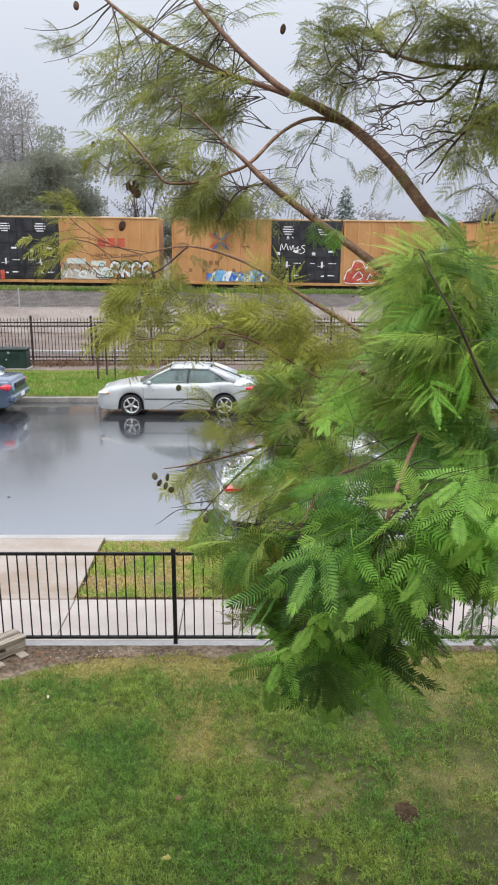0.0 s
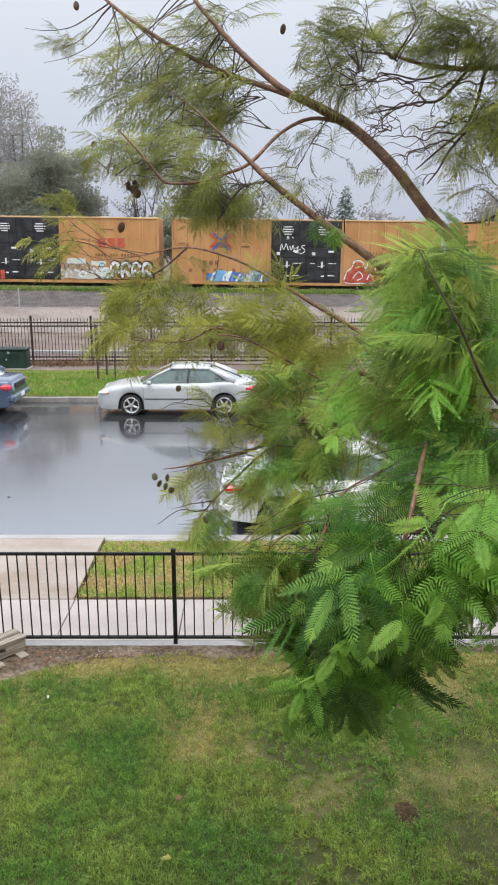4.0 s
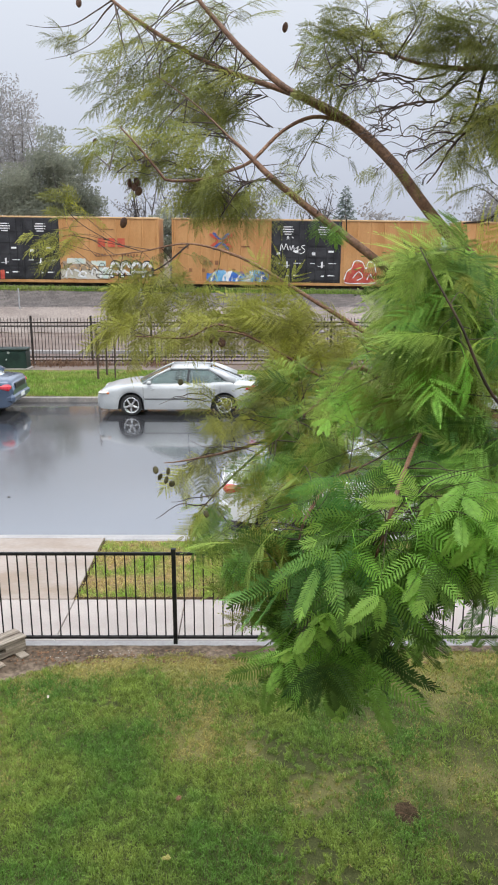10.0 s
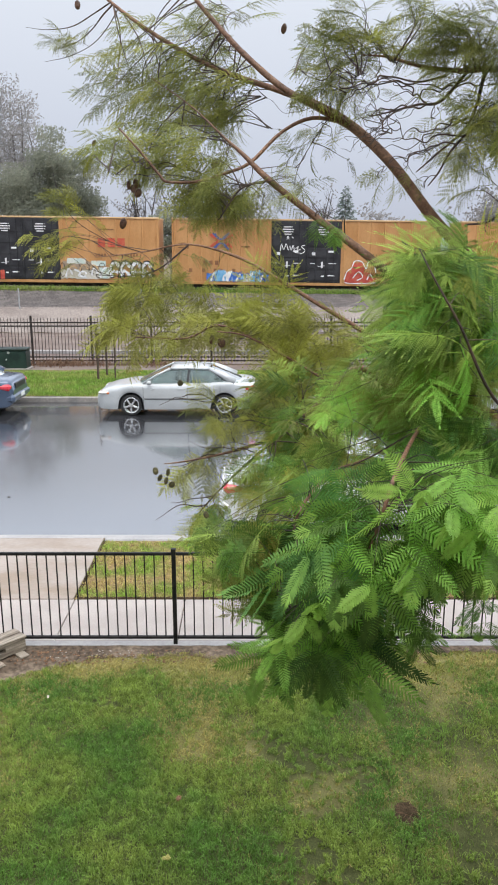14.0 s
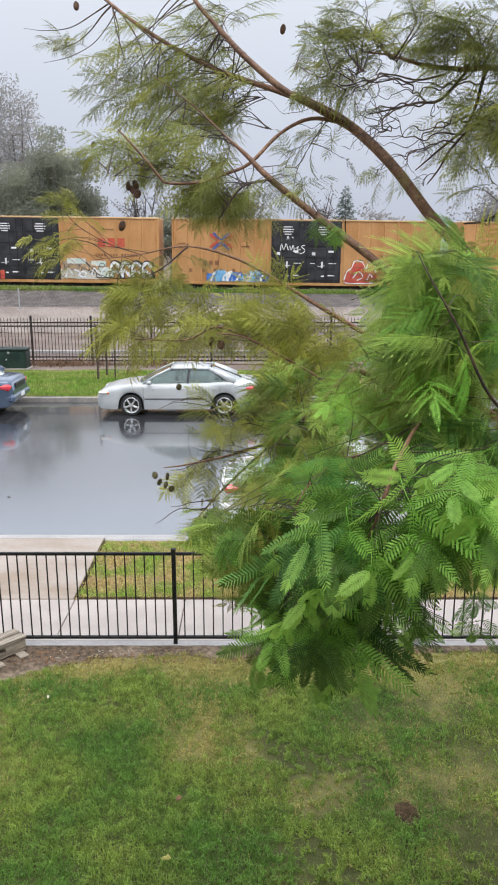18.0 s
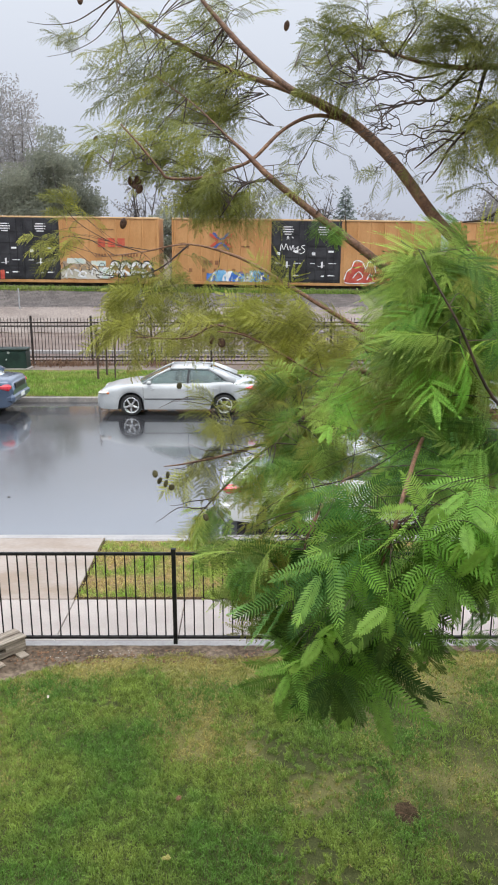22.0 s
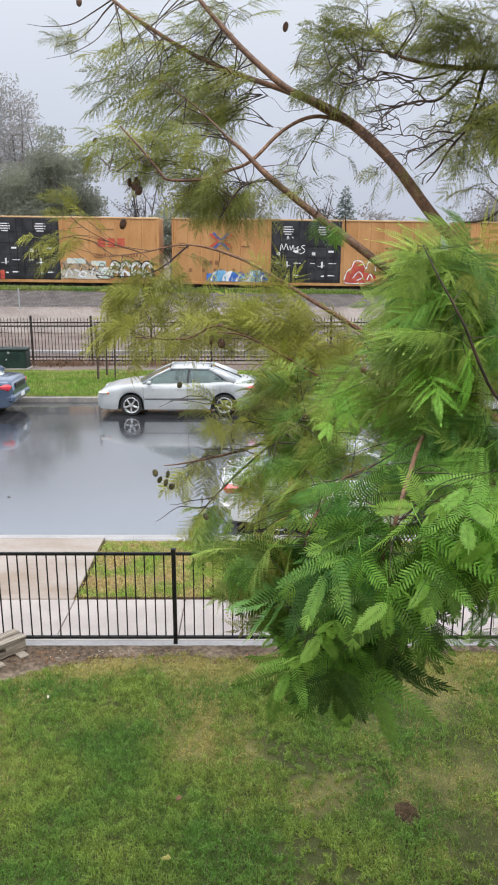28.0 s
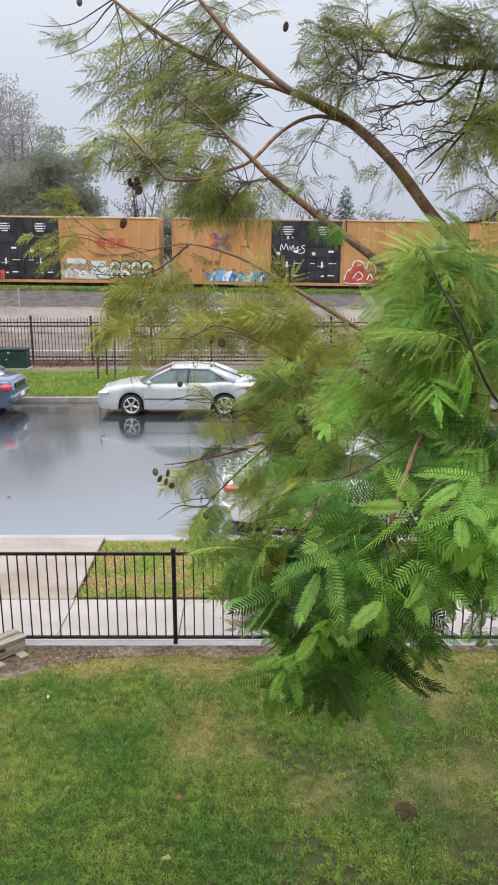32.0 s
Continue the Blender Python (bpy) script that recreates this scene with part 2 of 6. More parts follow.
def empty(name, m, label, category, group="", kind=""):
    e = new(name)
    e.matrix_basis = m
    return tagged(e, label, category, group, kind)


def box(bm, x0, x1, y0, y1, z0, z1, bevel=0.0, turn=None):
    vs = bmesh.ops.create_cube(bm, size=1)["verts"]
    m = pose((x0 + x1) / 2, (y0 + y1) / 2, (z0 + z1) / 2) @ Matrix.Diagonal((x1 - x0, y1 - y0, z1 - z0, 1))
    bmesh.ops.transform(bm, matrix=(turn or Matrix()) @ m, verts=vs)
    if bevel:
        es = list({e for v in vs for e in v.link_edges})
        bmesh.ops.bevel(bm, geom=es, offset=bevel, segments=1, affect="EDGES")
    return bm


def slab(x0, x1, y0, y1, z0, z1, bevel=0.0):
    return box(bmesh.new(), x0, x1, y0, y1, z0, z1, bevel)


def tube(points, radii, sides=7, closed=True):
    """A tapered tube along points, as vertices and faces."""
    pts = [Vector(p) for p in points]
    vs, fs = [], []
    ref = Vector((0.31, 0.22, 0.92))
    for i, p in enumerate(pts):
        t = (pts[min(i + 1, len(pts) - 1)] - pts[max(i - 1, 0)]).normalized()
        u = t.cross(ref)
        u = u.normalized() if u.length > 1e-3 else t.orthogonal().normalized()
        w = t.cross(u)
        for j in range(sides):
            a = 2 * math.pi * j / sides
            vs.append(p + (u * math.cos(a) + w * math.sin(a)) * radii[i])
    for i in range(len(pts) - 1):
        for j in range(sides):
            k = (j + 1) % sides
            fs.append((i * sides + j, i * sides + k, (i + 1) * sides + k, (i + 1) * sides + j))
    if closed:
        fs.append(tuple(range(sides))[::-1])
        fs.append(tuple((len(pts) - 1) * sides + j for j in range(sides)))
    return vs, fs


def merge(pieces):
    vs, fs = [], []
    for v, f in pieces:
        o = len(vs)
        vs.extend(v)
        fs.extend(tuple(i + o for i in q) for q in f)
    return vs, fs


def smooth_path(points, steps=5):
    """Catmull-Rom through the points."""
    p = [Vector(q) for q in points]
    p = [p[0] * 2 - p[1]] + p + [p[-1] * 2 - p[-2]]
    out = []
    for i in range(1, len(p) - 2):
        for s in range(steps):
            t = s / steps
            a, b, c, d = p[i - 1], p[i], p[i + 1], p[i + 2]
            out.append(0.5 * (2 * b + (c - a) * t + (2 * a - 5 * b + 4 * c - d) * t * t + (3 * b - a - 3 * c + d) * t ** 3))
    out.append(p[-2])
    return out


def lathe(profile, sides=24, axis="y"):
    """Turns a profile of (radius, along) round the axis."""
    vs, fs = [], []
    n = len(profile)
    for j in range(sides):
        a = 2 * math.pi * j / sides
        for r, h in profile:
            vs.append((r * math.cos(a), h, r * math.sin(a)) if axis == "y" else (r * math.cos(a), r * math.sin(a), h))
    for j in range(sides):
        k = (j + 1) % sides
        for i in range(n - 1):
            fs.append((j * n + i, k * n + i, k * n + i + 1, j * n + i + 1))
    return vs, fs


def lerp(table, x):
    """A value from rows of (x, y), the x in rising order."""
    return float(np.interp(x, [r[0] for r in table], [r[1] for r in table]))


# ---- ground: one sheet under everything, to the horizon ----
profile = [(-400, -0.06), (8.3, -0.06), (8.5, -0.10), (11.9, -0.10), (12.1, -0.22), (24.2, -0.22), (24.4, -0.06), (31.6, -0.04),
           (43.8, -0.02), (47.6, 0.98), (52.2, 1.30), (56.5, 1.30), (62.0, 1.2), (90, 0.2), (2500, 0.0)]
xs = [-2500, -200, -60, -30, -15, 0, 15, 30, 60, 200, 2500]
gv = [(x, y, z) for y, z in profile for x in xs]
gf = [(r * 11 + c, r * 11 + c + 1, (r + 1) * 11 + c + 1, (r + 1) * 11 + c) for r in range(len(profile) - 1) for c in range(10)]
tagged(obj("ground", gv, gf, M_SOIL), "bare damp brown earth under the street and yards", "ground", kind="structure")

# ---- the building behind the camera, with its eave ----
wall = tagged(part("wall_south", slab(-14, 14, -0.75, -0.5, -0.1, 5.6), M_STUCCO), "plain beige stucco wall of the apartment building", "wall", kind="structure")
tagged(part("eave", slab(-14, 14, -1.0, 0.55, 5.62, 5.72), M_STUCCO), "pale boarded eave above the stucco wall", "eave", kind="structure")


# ---- lawn ----
def lawn_height(x, y):
    return 0.03 * noise.noise((x * 0.5, y * 0.5, 1.7)) + 0.015 * noise.noise((x * 2.1, y * 2.1, 4.2)) - 0.02


def lawn_edge(x):
    """Where the turf ends in the bare strip along the fence."""
    e = 8.15 + 0.10 * noise.noise((x * 1.3, 0.4, 0)) + 0.05 * noise.noise((x * 5, 2.4, 0))
    e += 0.14 * max(0, min(1, (x - 0.2) / 0.8))
    if x < -1.9:
        e -= 0.52 * min(1, (-1.9 - x) / 0.95)
    return e


def sheet(x0, x1, y0, y1, nx, ny, height):
    vs = [(x0 + (x1 - x0) * i / nx, y0 + (y1 - y0) * j / ny, 0) for j in range(ny + 1) for i in range(nx + 1)]
    vs = [(x, y, height(x, y)) for x, y, _ in vs]
    fs = [(j * (nx + 1) + i, j * (nx + 1) + i + 1, (j + 1) * (nx + 1) + i + 1, (j + 1) * (nx + 1) + i) for j in range(ny) for i in range(nx)]
    return vs, fs


def blades(name, count, area, height, tall, wide, material, inside, seed, lean=0.5):
    """Grass: one object of bent, tapered blades."""
    rng = np.random.default_rng(seed)
    x0, x1, y0, y1 = area
    px, py = rng.uniform(x0, x1, count), rng.uniform(y0, y1, count)
    keep = np.array([inside(a, b) for a, b in zip(px, py)])
    px, py = px[keep], py[keep]
    pz = np.array([height(a, b) for a, b in zip(px, py)])
    n = len(px)
    clump = np.array([1.0 + 0.6 * noise.noise((a * 5.5, b * 4.0, 8.8)) + 0.9 * noise.noise((a * 13.0, b * 9.0, 3.8)) for a, b in zip(px, py)])
    h, az, ln = rng.uniform(0.5, 1.15, n) * tall * clump, rng.uniform(0, 2 * np.pi, n), rng.uniform(0.1, 1, n) * lean
    fa = rng.uniform(0, 2 * np.pi, n)
    dx, dy, wx, wy = np.cos(az) * ln * h, np.sin(az) * ln * h, np.cos(fa) * wide / 2, np.sin(fa) * wide / 2
    v = np.empty((n, 5, 3))
    v[:, 0] = np.stack([px - wx, py - wy, pz - 0.004], 1)
    v[:, 1] = np.stack([px + wx, py + wy, pz - 0.004], 1)
    v[:, 2] = np.stack([px + wx * 0.7 + dx * 0.4, py + wy * 0.7 + dy * 0.4, pz + h * 0.6], 1)
    v[:, 3] = np.stack([px - wx * 0.7 + dx * 0.4, py - wy * 0.7 + dy * 0.4, pz + h * 0.6], 1)
    v[:, 4] = np.stack([px + dx, py + dy, pz + h * (1 - 0.25 * ln)], 1)
    b = np.arange(n) * 5
    quads, tris = np.stack([b, b + 1, b + 2, b + 3], 1), np.stack([b + 3, b + 2, b + 4], 1)
    return obj(name, v.reshape(-1, 3).tolist(), quads.tolist() + tris.tolist(), material)


soil = sheet(-9, 9, 0.0, 1.0, 220, 5, lambda x, y: y)
soil = ([(x, lawn_edge(x) - 0.05 + t * (8.37 - lawn_edge(x) + 0.05), lawn_height(x, 8.2) * (1 - t) + 0.012 + 0.01 * noise.noise((x * 6, t * 3, 0))) for x, _, t in soil[0]], soil[1])
tagged(obj("soil_strip", *soil, M_SOIL, smooth=True), "bare damp soil along the foot of the fence", "soil", kind="structure")

HOLES = ((1.35, 5.55, 0.11), (0.83, 5.33, 0.03))


# sparser, slightly drier grass towards the right of the lawn
THIN = ((2.25, 6.3, 0.75), (1.7, 5.9, 0.5), (1.95, 7.2, 0.7), (2.0, 5.3, 0.6), (1.2, 7.0, 0.4))


def thinness(x, y):
    return max(math.exp(-((x - a) ** 2 + (y - b) ** 2) / (r * r)) for a, b, r in THIN)


def on_lawn(x, y):
    if y > lawn_edge(x) or abs(x) > 0.36 * y + 0.6:
        return False
    if noise.noise((x * 1.1, y * 1.1, 7.7)) < -0.3 and noise.noise((x * 14, y * 11, 1.1)) < 0.05:
        return False
    if noise.noise((x * 75, y * 75, 9.1)) < 0.8 * thinness(x, y) - 0.5:
        return False
    return all((x - a) ** 2 + ((y - b) * 0.8) ** 2 > r * r for a, b, r in HOLES)


# worn, straw-coloured spots of the lawn and lush ones: place, radius and strength
WORN = ((-0.52, 6.79, 0.42, 0.62), (0.59, 5.65, 0.30, 0.68), (1.28, 6.79, 0.34, 0.56), (2.17, 6.22, 0.42, 0.31), (0.0, 6.13, 0.28, 0.37), (-0.69, 7.50, 0.34, 0.43),
        (-2.30, 7.23, 0.35, 0.37), (-1.94, 8.10, 0.35, 0.50), (-1.05, 7.92, 0.5, 0.50), (-0.14, 7.98, 0.5, 0.56),
        (0.52, 4.91, 0.24, 0.50), (1.38, 5.52, 0.28, 0.37), (-2.12, 5.83, 0.3, 0.31), (1.77, 5.69, 0.3, 0.25))
LUSH = ((-0.54, 5.62, 0.36, 1.1), (-1.67, 5.62, 0.36, 0.9), (-1.17, 5.29, 0.3, 0.7), (-1.26, 7.56, 0.26, 1.3), (0.59, 5.17, 0.26, 1.0), (1.26, 7.23, 0.35, 0.7), (-0.49, 4.91, 0.34, 1.1),
        (-1.46, 6.30, 0.36, 0.8), (-2.40, 7.70, 0.25, 0.8), (0.33, 6.65, 0.26, 0.5), (1.96, 6.65, 0.36, 0.4), (1.87, 5.17, 0.35, 0.6), (-1.68, 4.94, 0.4, 0.7), (0.14, 5.35, 0.22, 0.7))


def straw_share(x, y):
    """How much of the turf is straw: worn spots, the dry edge by the fence, and patches."""
    w = 0.06 + 0.45 * noise.noise((x * 1.3, y * 1.0, 6.1)) + 0.55 * noise.noise((x * 4.0, y * 3.0, 2.6)) + 0.45 * noise.noise((x * 10.0, y * 7.0, 5.6))
    w += 1.15 * max(0.0, min(1.0, (y - 7.4) / 0.55))
    w += sum(k * math.exp(-((x - a) ** 2 + ((y - b) * 0.75) ** 2) / (r * r)) for a, b, r, k in WORN)
    return w + 0.15 * thinness(x, y) - sum(k * math.exp(-((x - a) ** 2 + ((y - b) * 0.75) ** 2) / (r * r)) for a, b, r, k in LUSH)


def is_straw(x, y):
    return straw_share(x, y) > 0.52 + 1.3 * noise.noise((x * 90, y * 90, 0.5)) + 0.5 * noise.noise((x * 22, y * 17, 3.5))


lawn_sheet = sheet(-9, 9, -0.4, 8.42, 260, 130, lawn_height)
lawn = tagged(obj("lawn", *lawn_sheet, M_LAWN, smooth=True), "mown lawn with green and straw-coloured patches", "lawn", kind="structure")
lawn.data.attributes.new("dry", "FLOAT", "POINT").data.foreach_set("value", [max(0.0, min(1.0, 0.85 * straw_share(x, y))) for x, y, _ in lawn_sheet[0]])
tagged(blades("grass", 270000, (-3.6, 3.6, 4.4, 8.35), lawn_height, 0.048, 0.0078, M_BLADE, lambda x, y: on_lawn(x, y) and not is_straw(x, y), 3, 1.5),
       "short wet green grass of the lawn", "grass", kind="stuff")
tagged(blades("dry_grass", 220000, (-3.6, 3.6, 4.4, 8.35), lawn_height, 0.032, 0.0078, M_STRAW, lambda x, y: on_lawn(x, y) and is_straw(x, y), 4, 1.7),
       "short straw-coloured worn grass of the lawn", "grass", kind="stuff")

# ---- near paving: mow strip, sidewalk, driveway apron, verge, kerb ----
tagged(part("mow_strip", slab(-12, 12, 8.365, 8.50, -0.1, 0.012, 0.01), M_KERB), "narrow grey concrete strip under the iron fence", "strip", kind="structure")
sidewalk = tagged(part("sidewalk", slab(-12, 12, 8.51, 9.66, -0.1, -0.03), M_SOIL), "wet pale concrete sidewalk in slabs", "sidewalk", kind="structure")
driveway = tagged(part("driveway", slab(-6.2, -2.42, 9.68, 12.02, -0.1, -0.03), M_SOIL), "stained concrete driveway apron between the verges", "driveway", kind="structure")
verge = tagged(part("verge", slab(-2.416, 12, 9.68, 11.85, -0.1, -0.012), M_VERGE), "narrow grass verge with brown bare patches", "verge", kind="structure")
# soil strip along the front, the edge's shadow included in its dark colour
tagged(part("verge_edge", slab(-2.37, 12, 9.665, 9.73, -0.1, 0.006, 0.01), M_MUD), "dark soil edge between verge and sidewalk", "soil", kind="structure")
tagged(part("verge_edge", slab(-2.415, -2.375, 9.735, 11.84, -0.1, 0.004, 0.008), M_MUD), "dark soil edge between verge and driveway", "soil", kind="structure")
tagged(part("verge_west", slab(-12, -6.25, 9.68, 11.85, -0.1, -0.012), M_TURF), "narrow grass verge beyond the driveway", "verge", kind="structure")
kerb_near = tagged(part("kerb_near", slab(-2.40, 12, 11.86, 12.08, -0.22, 0.004, 0.02), M_KERB), "pale concrete kerb with gutter", "kerb", kind="structure")
tagged(part("kerb_dropped", slab(-6.2, -2.42, 11.96, 12.12, -0.22, -0.045, 0.02), M_KERB), "dropped concrete kerb before the driveway", "kerb", kind="structure")
tagged(part("gutter_near", slab(-12, 12, 12.10, 12.40, -0.2, -0.113, 0.006), M_KERB), "pale concrete gutter pan along the kerb", "gutter", kind="structure")


def verge_inside(x, y):
    return noise.noise((x * 1.6, y * 2.4, 3.3)) > -0.22 or noise.noise((x * 8, y * 8, 0.3)) > 0.15


tagged(blades("verge_grass", 26000, (-2.41, 4.6, 9.69, 11.84), lambda x, y: -0.01, 0.05, 0.012, M_BLADE_DRY, verge_inside, 5, 0.8),
       "yellow-green verge grass with brown patches", "grass", kind="stuff")

# road and far side
tagged(part("road", slab(-60, 60, 12.40, 23.92, -0.3, -0.12), M_ROAD), "wet dark asphalt street mirroring the sky", "road", kind="structure")
tagged(part("gutter_far", slab(-60, 60, 23.93, 24.22, -0.3, -0.112), M_ROAD), "dark wet gutter under the far kerb", "gutter", kind="structure")
tagged(part("kerb_far", slab(-60, 60, 24.23, 24.40, -0.3, 0.03, 0.02), M_KERB_FAR), "weathered grey concrete kerb", "kerb", kind="structure")


def bank(x, y):
    return 0.02 + 0.05 * noise.noise((x * 0.6, y * 0.6, 9)) + 0.015 * (y - 24.4)


tagged(obj("verge_far", *sheet(-40, 40, 24.41, 29.6, 100, 16, bank), M_TURF, smooth=True), "bright green grass bank across the street", "verge", kind="structure")
tagged(blades("far_verge_grass", 32000, (-11.5, 3.5, 24.45, 29.5), bank, 0.11, 0.03, M_BLADE_FAR,
              lambda x, y: y < 28.9 + 0.6 * noise.noise((x * 0.7, 0.2, 5)), 8, 0.8), "lush green grass across the street", "grass", kind="stuff")
tagged(part("sidewalk_far", slab(-60, 60, 29.6, 30.9, -0.1, 0.07, 0.01), M_LOT), "damp brownish far sidewalk", "sidewalk", kind="structure")
tagged(part("lot", slab(-80, 80, 31.9, 44.0, -0.2, 0.0), M_LOT), "brown wet service lot behind the fence", "lot", kind="structure")
tagged(part("lot_kerb", slab(-80, 80, 35.0, 35.3, -0.1, 0.14, 0.02), M_KERB), "pale concrete kerb in the lot", "kerb", kind="structure")


def bed(x, y):
    t = lerp([(43.9, 0.03), (47.6, 1.22), (51.3, 1.86), (51.7, 2.02), (53.2, 2.02), (54.0, 1.5), (56.6, 1.46)], y)
    return t - 0.0122 * (x + 15.8) * max(0, min(1, (y - 48) / 4)) + 0.06 * noise.noise((x * 0.8, y * 0.8, 2))


tagged(obj("embankment", *sheet(-60, 60, 43.9, 47.6, 160, 10, bed), M_GRAVEL, smooth=True), "pale wet gravel embankment", "embankment", kind="structure")
tagged(obj("ballast", *sheet(-60, 60, 47.6, 56.6, 160, 27, bed), M_BALLAST, smooth=True), "dark stone railway ballast", "ballast", kind="structure")
tagged(blades("track_grass", 15000, (-22, 16, 51.6, 53.1), bed, 0.26, 0.06, M_BLADE_FAR, lambda x, y: True, 12, 0.6),
       "strip of green grass beside the track", "grass", kind="stuff")


# ---- near fence ----
POST_H, PITCH = 1.24, 0.1162
fence = empty("fence", pose(0, 8.425, 0), "black painted iron fence with square pickets", "fence")
post = part("post", box(box(bmesh.new(), -0.024, 0.024, -0.024, 0.024, -0.05, POST_H, 0.004), -0.029, 0.029, -0.029, 0.029, POST_H - 0.015, POST_H + 0.012, 0.006), M_IRON, fence)
post.matrix_basis = pose(-0.895, 0, 0)
for i in (-3, -2, -1, 1, 2, 3, 4):
    clone(post, fence, pose(-0.895 + 2.44 * i, 0, 0))
rail_top = part("rail", slab(-2.44 + 0.026, -0.026, -0.018, 0.018, 1.167, 1.203, 0.005), M_IRON, fence)
rail_top.matrix_basis = pose(-0.895, 0, 0)
rail_low = part("rail", slab(-2.44 + 0.026, -0.026, -0.018, 0.018, 0.079, 0.115, 0.005), M_IRON, fence)
rail_low.matrix_basis = pose(-0.895, 0, 0)
for i in (-2, -1, 1, 2, 3, 4):
    clone(rail_top, fence, pose(-0.895 + 2.44 * i, 0, 0))
    clone(rail_low, fence, pose(-0.895 + 2.44 * i, 0, 0))
picket = part("picket", slab(-0.007, 0.007, -0.007, 0.007, 0.114, 1.169), M_IRON, fence)
picket.matrix_basis = pose(-0.895 - PITCH, 0, 0)
for i in range(-2, 5):
    for k in range(1, 21):
        if (i, k) != (0, 1):
            clone(picket, fence, pose(-0.895 + 2.44 * i - PITCH * k, 0, 0))


# ---- far fence ----
far_fence = empty("fence", pose(-8.86, 31.2, 0.06), "dark rusty iron security fence with spear tops", "fence")
far_post = part("post", box(bmesh.new(), -0.04, 0.04, -0.04, 0.04, -0.05, 2.0, 0.006), M_RUST, far_fence)
far_rail = part("rail", slab(0.04, 2.40, -0.022, 0.022, 1.695, 1.75, 0.005), M_RUST, far_fence)
bm = slab(-0.01, 0.01, -0.01, 0.01, 0.10, 1.84)
bmesh.ops.create_cone(bm, cap_ends=True, segments=4, radius1=0.02, radius2=0.001, depth=0.09, matrix=pose(0, 0, 1.885))
far_picket = part("picket", bm, M_RUST, far_fence)
far_picket.matrix_basis = pose(0.135, 0, 0)
for i in range(-2, 7):
    if i:
        clone(far_post, far_fence, pose(2.44 * i, 0, 0))
    for dz in (0, -0.145, -1.40, -1.55):
        if i or dz:
            clone(far_rail, far_fence, pose(2.44 * i, 0, dz))
    for k in range(1, 18):
        if (i, k) != (0, 1):
            clone(far_picket, far_fence, pose(2.44 * i + 0.1355 * k, 0, 0))

# stakes of a young street tree, weeds, cabinet
for j, (at, tall, rad) in enumerate((((-5.45, 27.3), 2.0, 0.045), ((-5.3, 28.2), 1.8, 0.04), ((-4.85, 27.4), 1.8, 0.03))):
    st = tagged(obj("tree_stake", *tube([(0, 0, -0.1), (0.01, 0, tall * 0.5), (0, 0.01, tall)], [rad, rad, rad * 0.9], 8), M_STAKE),
                "brown wooden stake in the grass bank", "stake", "stakes in the bank")
    st.matrix_basis = pose(at[0], at[1], bank(*at))

cabinet = empty("utility_cabinet", pose(-9.45, 29.95, 0.06), "dark green metal utility cabinet by the far fence", "cabinet")
part("body", slab(-0.75, 0.75, -0.3, 0.3, 0.08, 0.76, 0.02), M_BOX, cabinet)
part("lid", slab(-0.78, 0.78, -0.33, 0.33, 0.765, 0.86, 0.03), M_BOX, cabinet)
part("plinth", slab(-0.80, 0.80, -0.35, 0.35, -0.06, 0.075, 0.01), M_KERB_FAR, cabinet, "grey concrete plinth")
part("label_plate", slab(0.02, 0.12, -0.315, -0.302, 0.66, 0.74), M_GALV, cabinet, "small pale metal plate")
part("lock", slab(-0.05, 0.0, -0.33, -0.302, 0.40, 0.46, 0.004), M_GALV, cabinet, "small metal lock")


def weeds(name, x, y, n, spread, tall, material, label, seed):
    rng = random.Random(seed)
    pieces = []
    for _ in range(n):
        a, b = rng.gauss(0, spread), rng.gauss(0, spread * 0.3)
        dx, dy = rng.uniform(-0.25, 0.25), rng.uniform(-0.2, 0.2)
        h = tall * rng.uniform(0.5, 1.1)
        pieces.append(tube([(a, b, 0), (a + dx * 0.4, b + dy * 0.4, h * 0.6), (a + dx, b + dy, h)], [0.012, 0.01, 0.004], 3, False))
    w = tagged(obj(name, *merge(pieces), material), label, "weeds", kind="stuff")
    w.matrix_basis = pose(x, y, 0.05)


weeds("weeds", -7.3, 30.95, 420, 0.9, 0.28, M_WEED, "dry brown weeds along the foot of the fence", 2)
weeds("weeds", -3.2, 31.0, 300, 1.0, 0.25, M_WEED, "dry brown weeds along the foot of the fence", 4)

# chain-link fence above the embankment
chain = empty("chain_link_fence", pose(0, 47.3, 1.08), "low galvanised chain-link fence above the gravel bank", "fence")
gpost = obj("post", *tube([(0, 0, -0.1), (0, 0, 1.28)], [0.045, 0.045], 8), M_GALV, chain)
gpost.matrix_basis = pose(-14.05, 0, 0)
for i in range(-1, 6):
    if i:
        clone(gpost, chain, pose(-14.05 + 7.45 * i, 0, 0))
wires = []
for i in range(200):
    x = -22 + i * 0.225
    wires.append(tube([(x, 0, 0.05), (x + 0.6, 0, 1.2)], [0.003, 0.003], 3, False))
    wires.append(tube([(x + 0.6, 0, 0.05), (x, 0, 1.2)], [0.003, 0.003], 3, False))
obj("mesh", *merge(wires), M_TRUCK, chain, "fine galvanised wire mesh")
obj("rail", *tube([(-22, 0, 1.22), (23.5, 0, 1.22)], [0.014, 0.014], 6), M_TRUCK, chain)


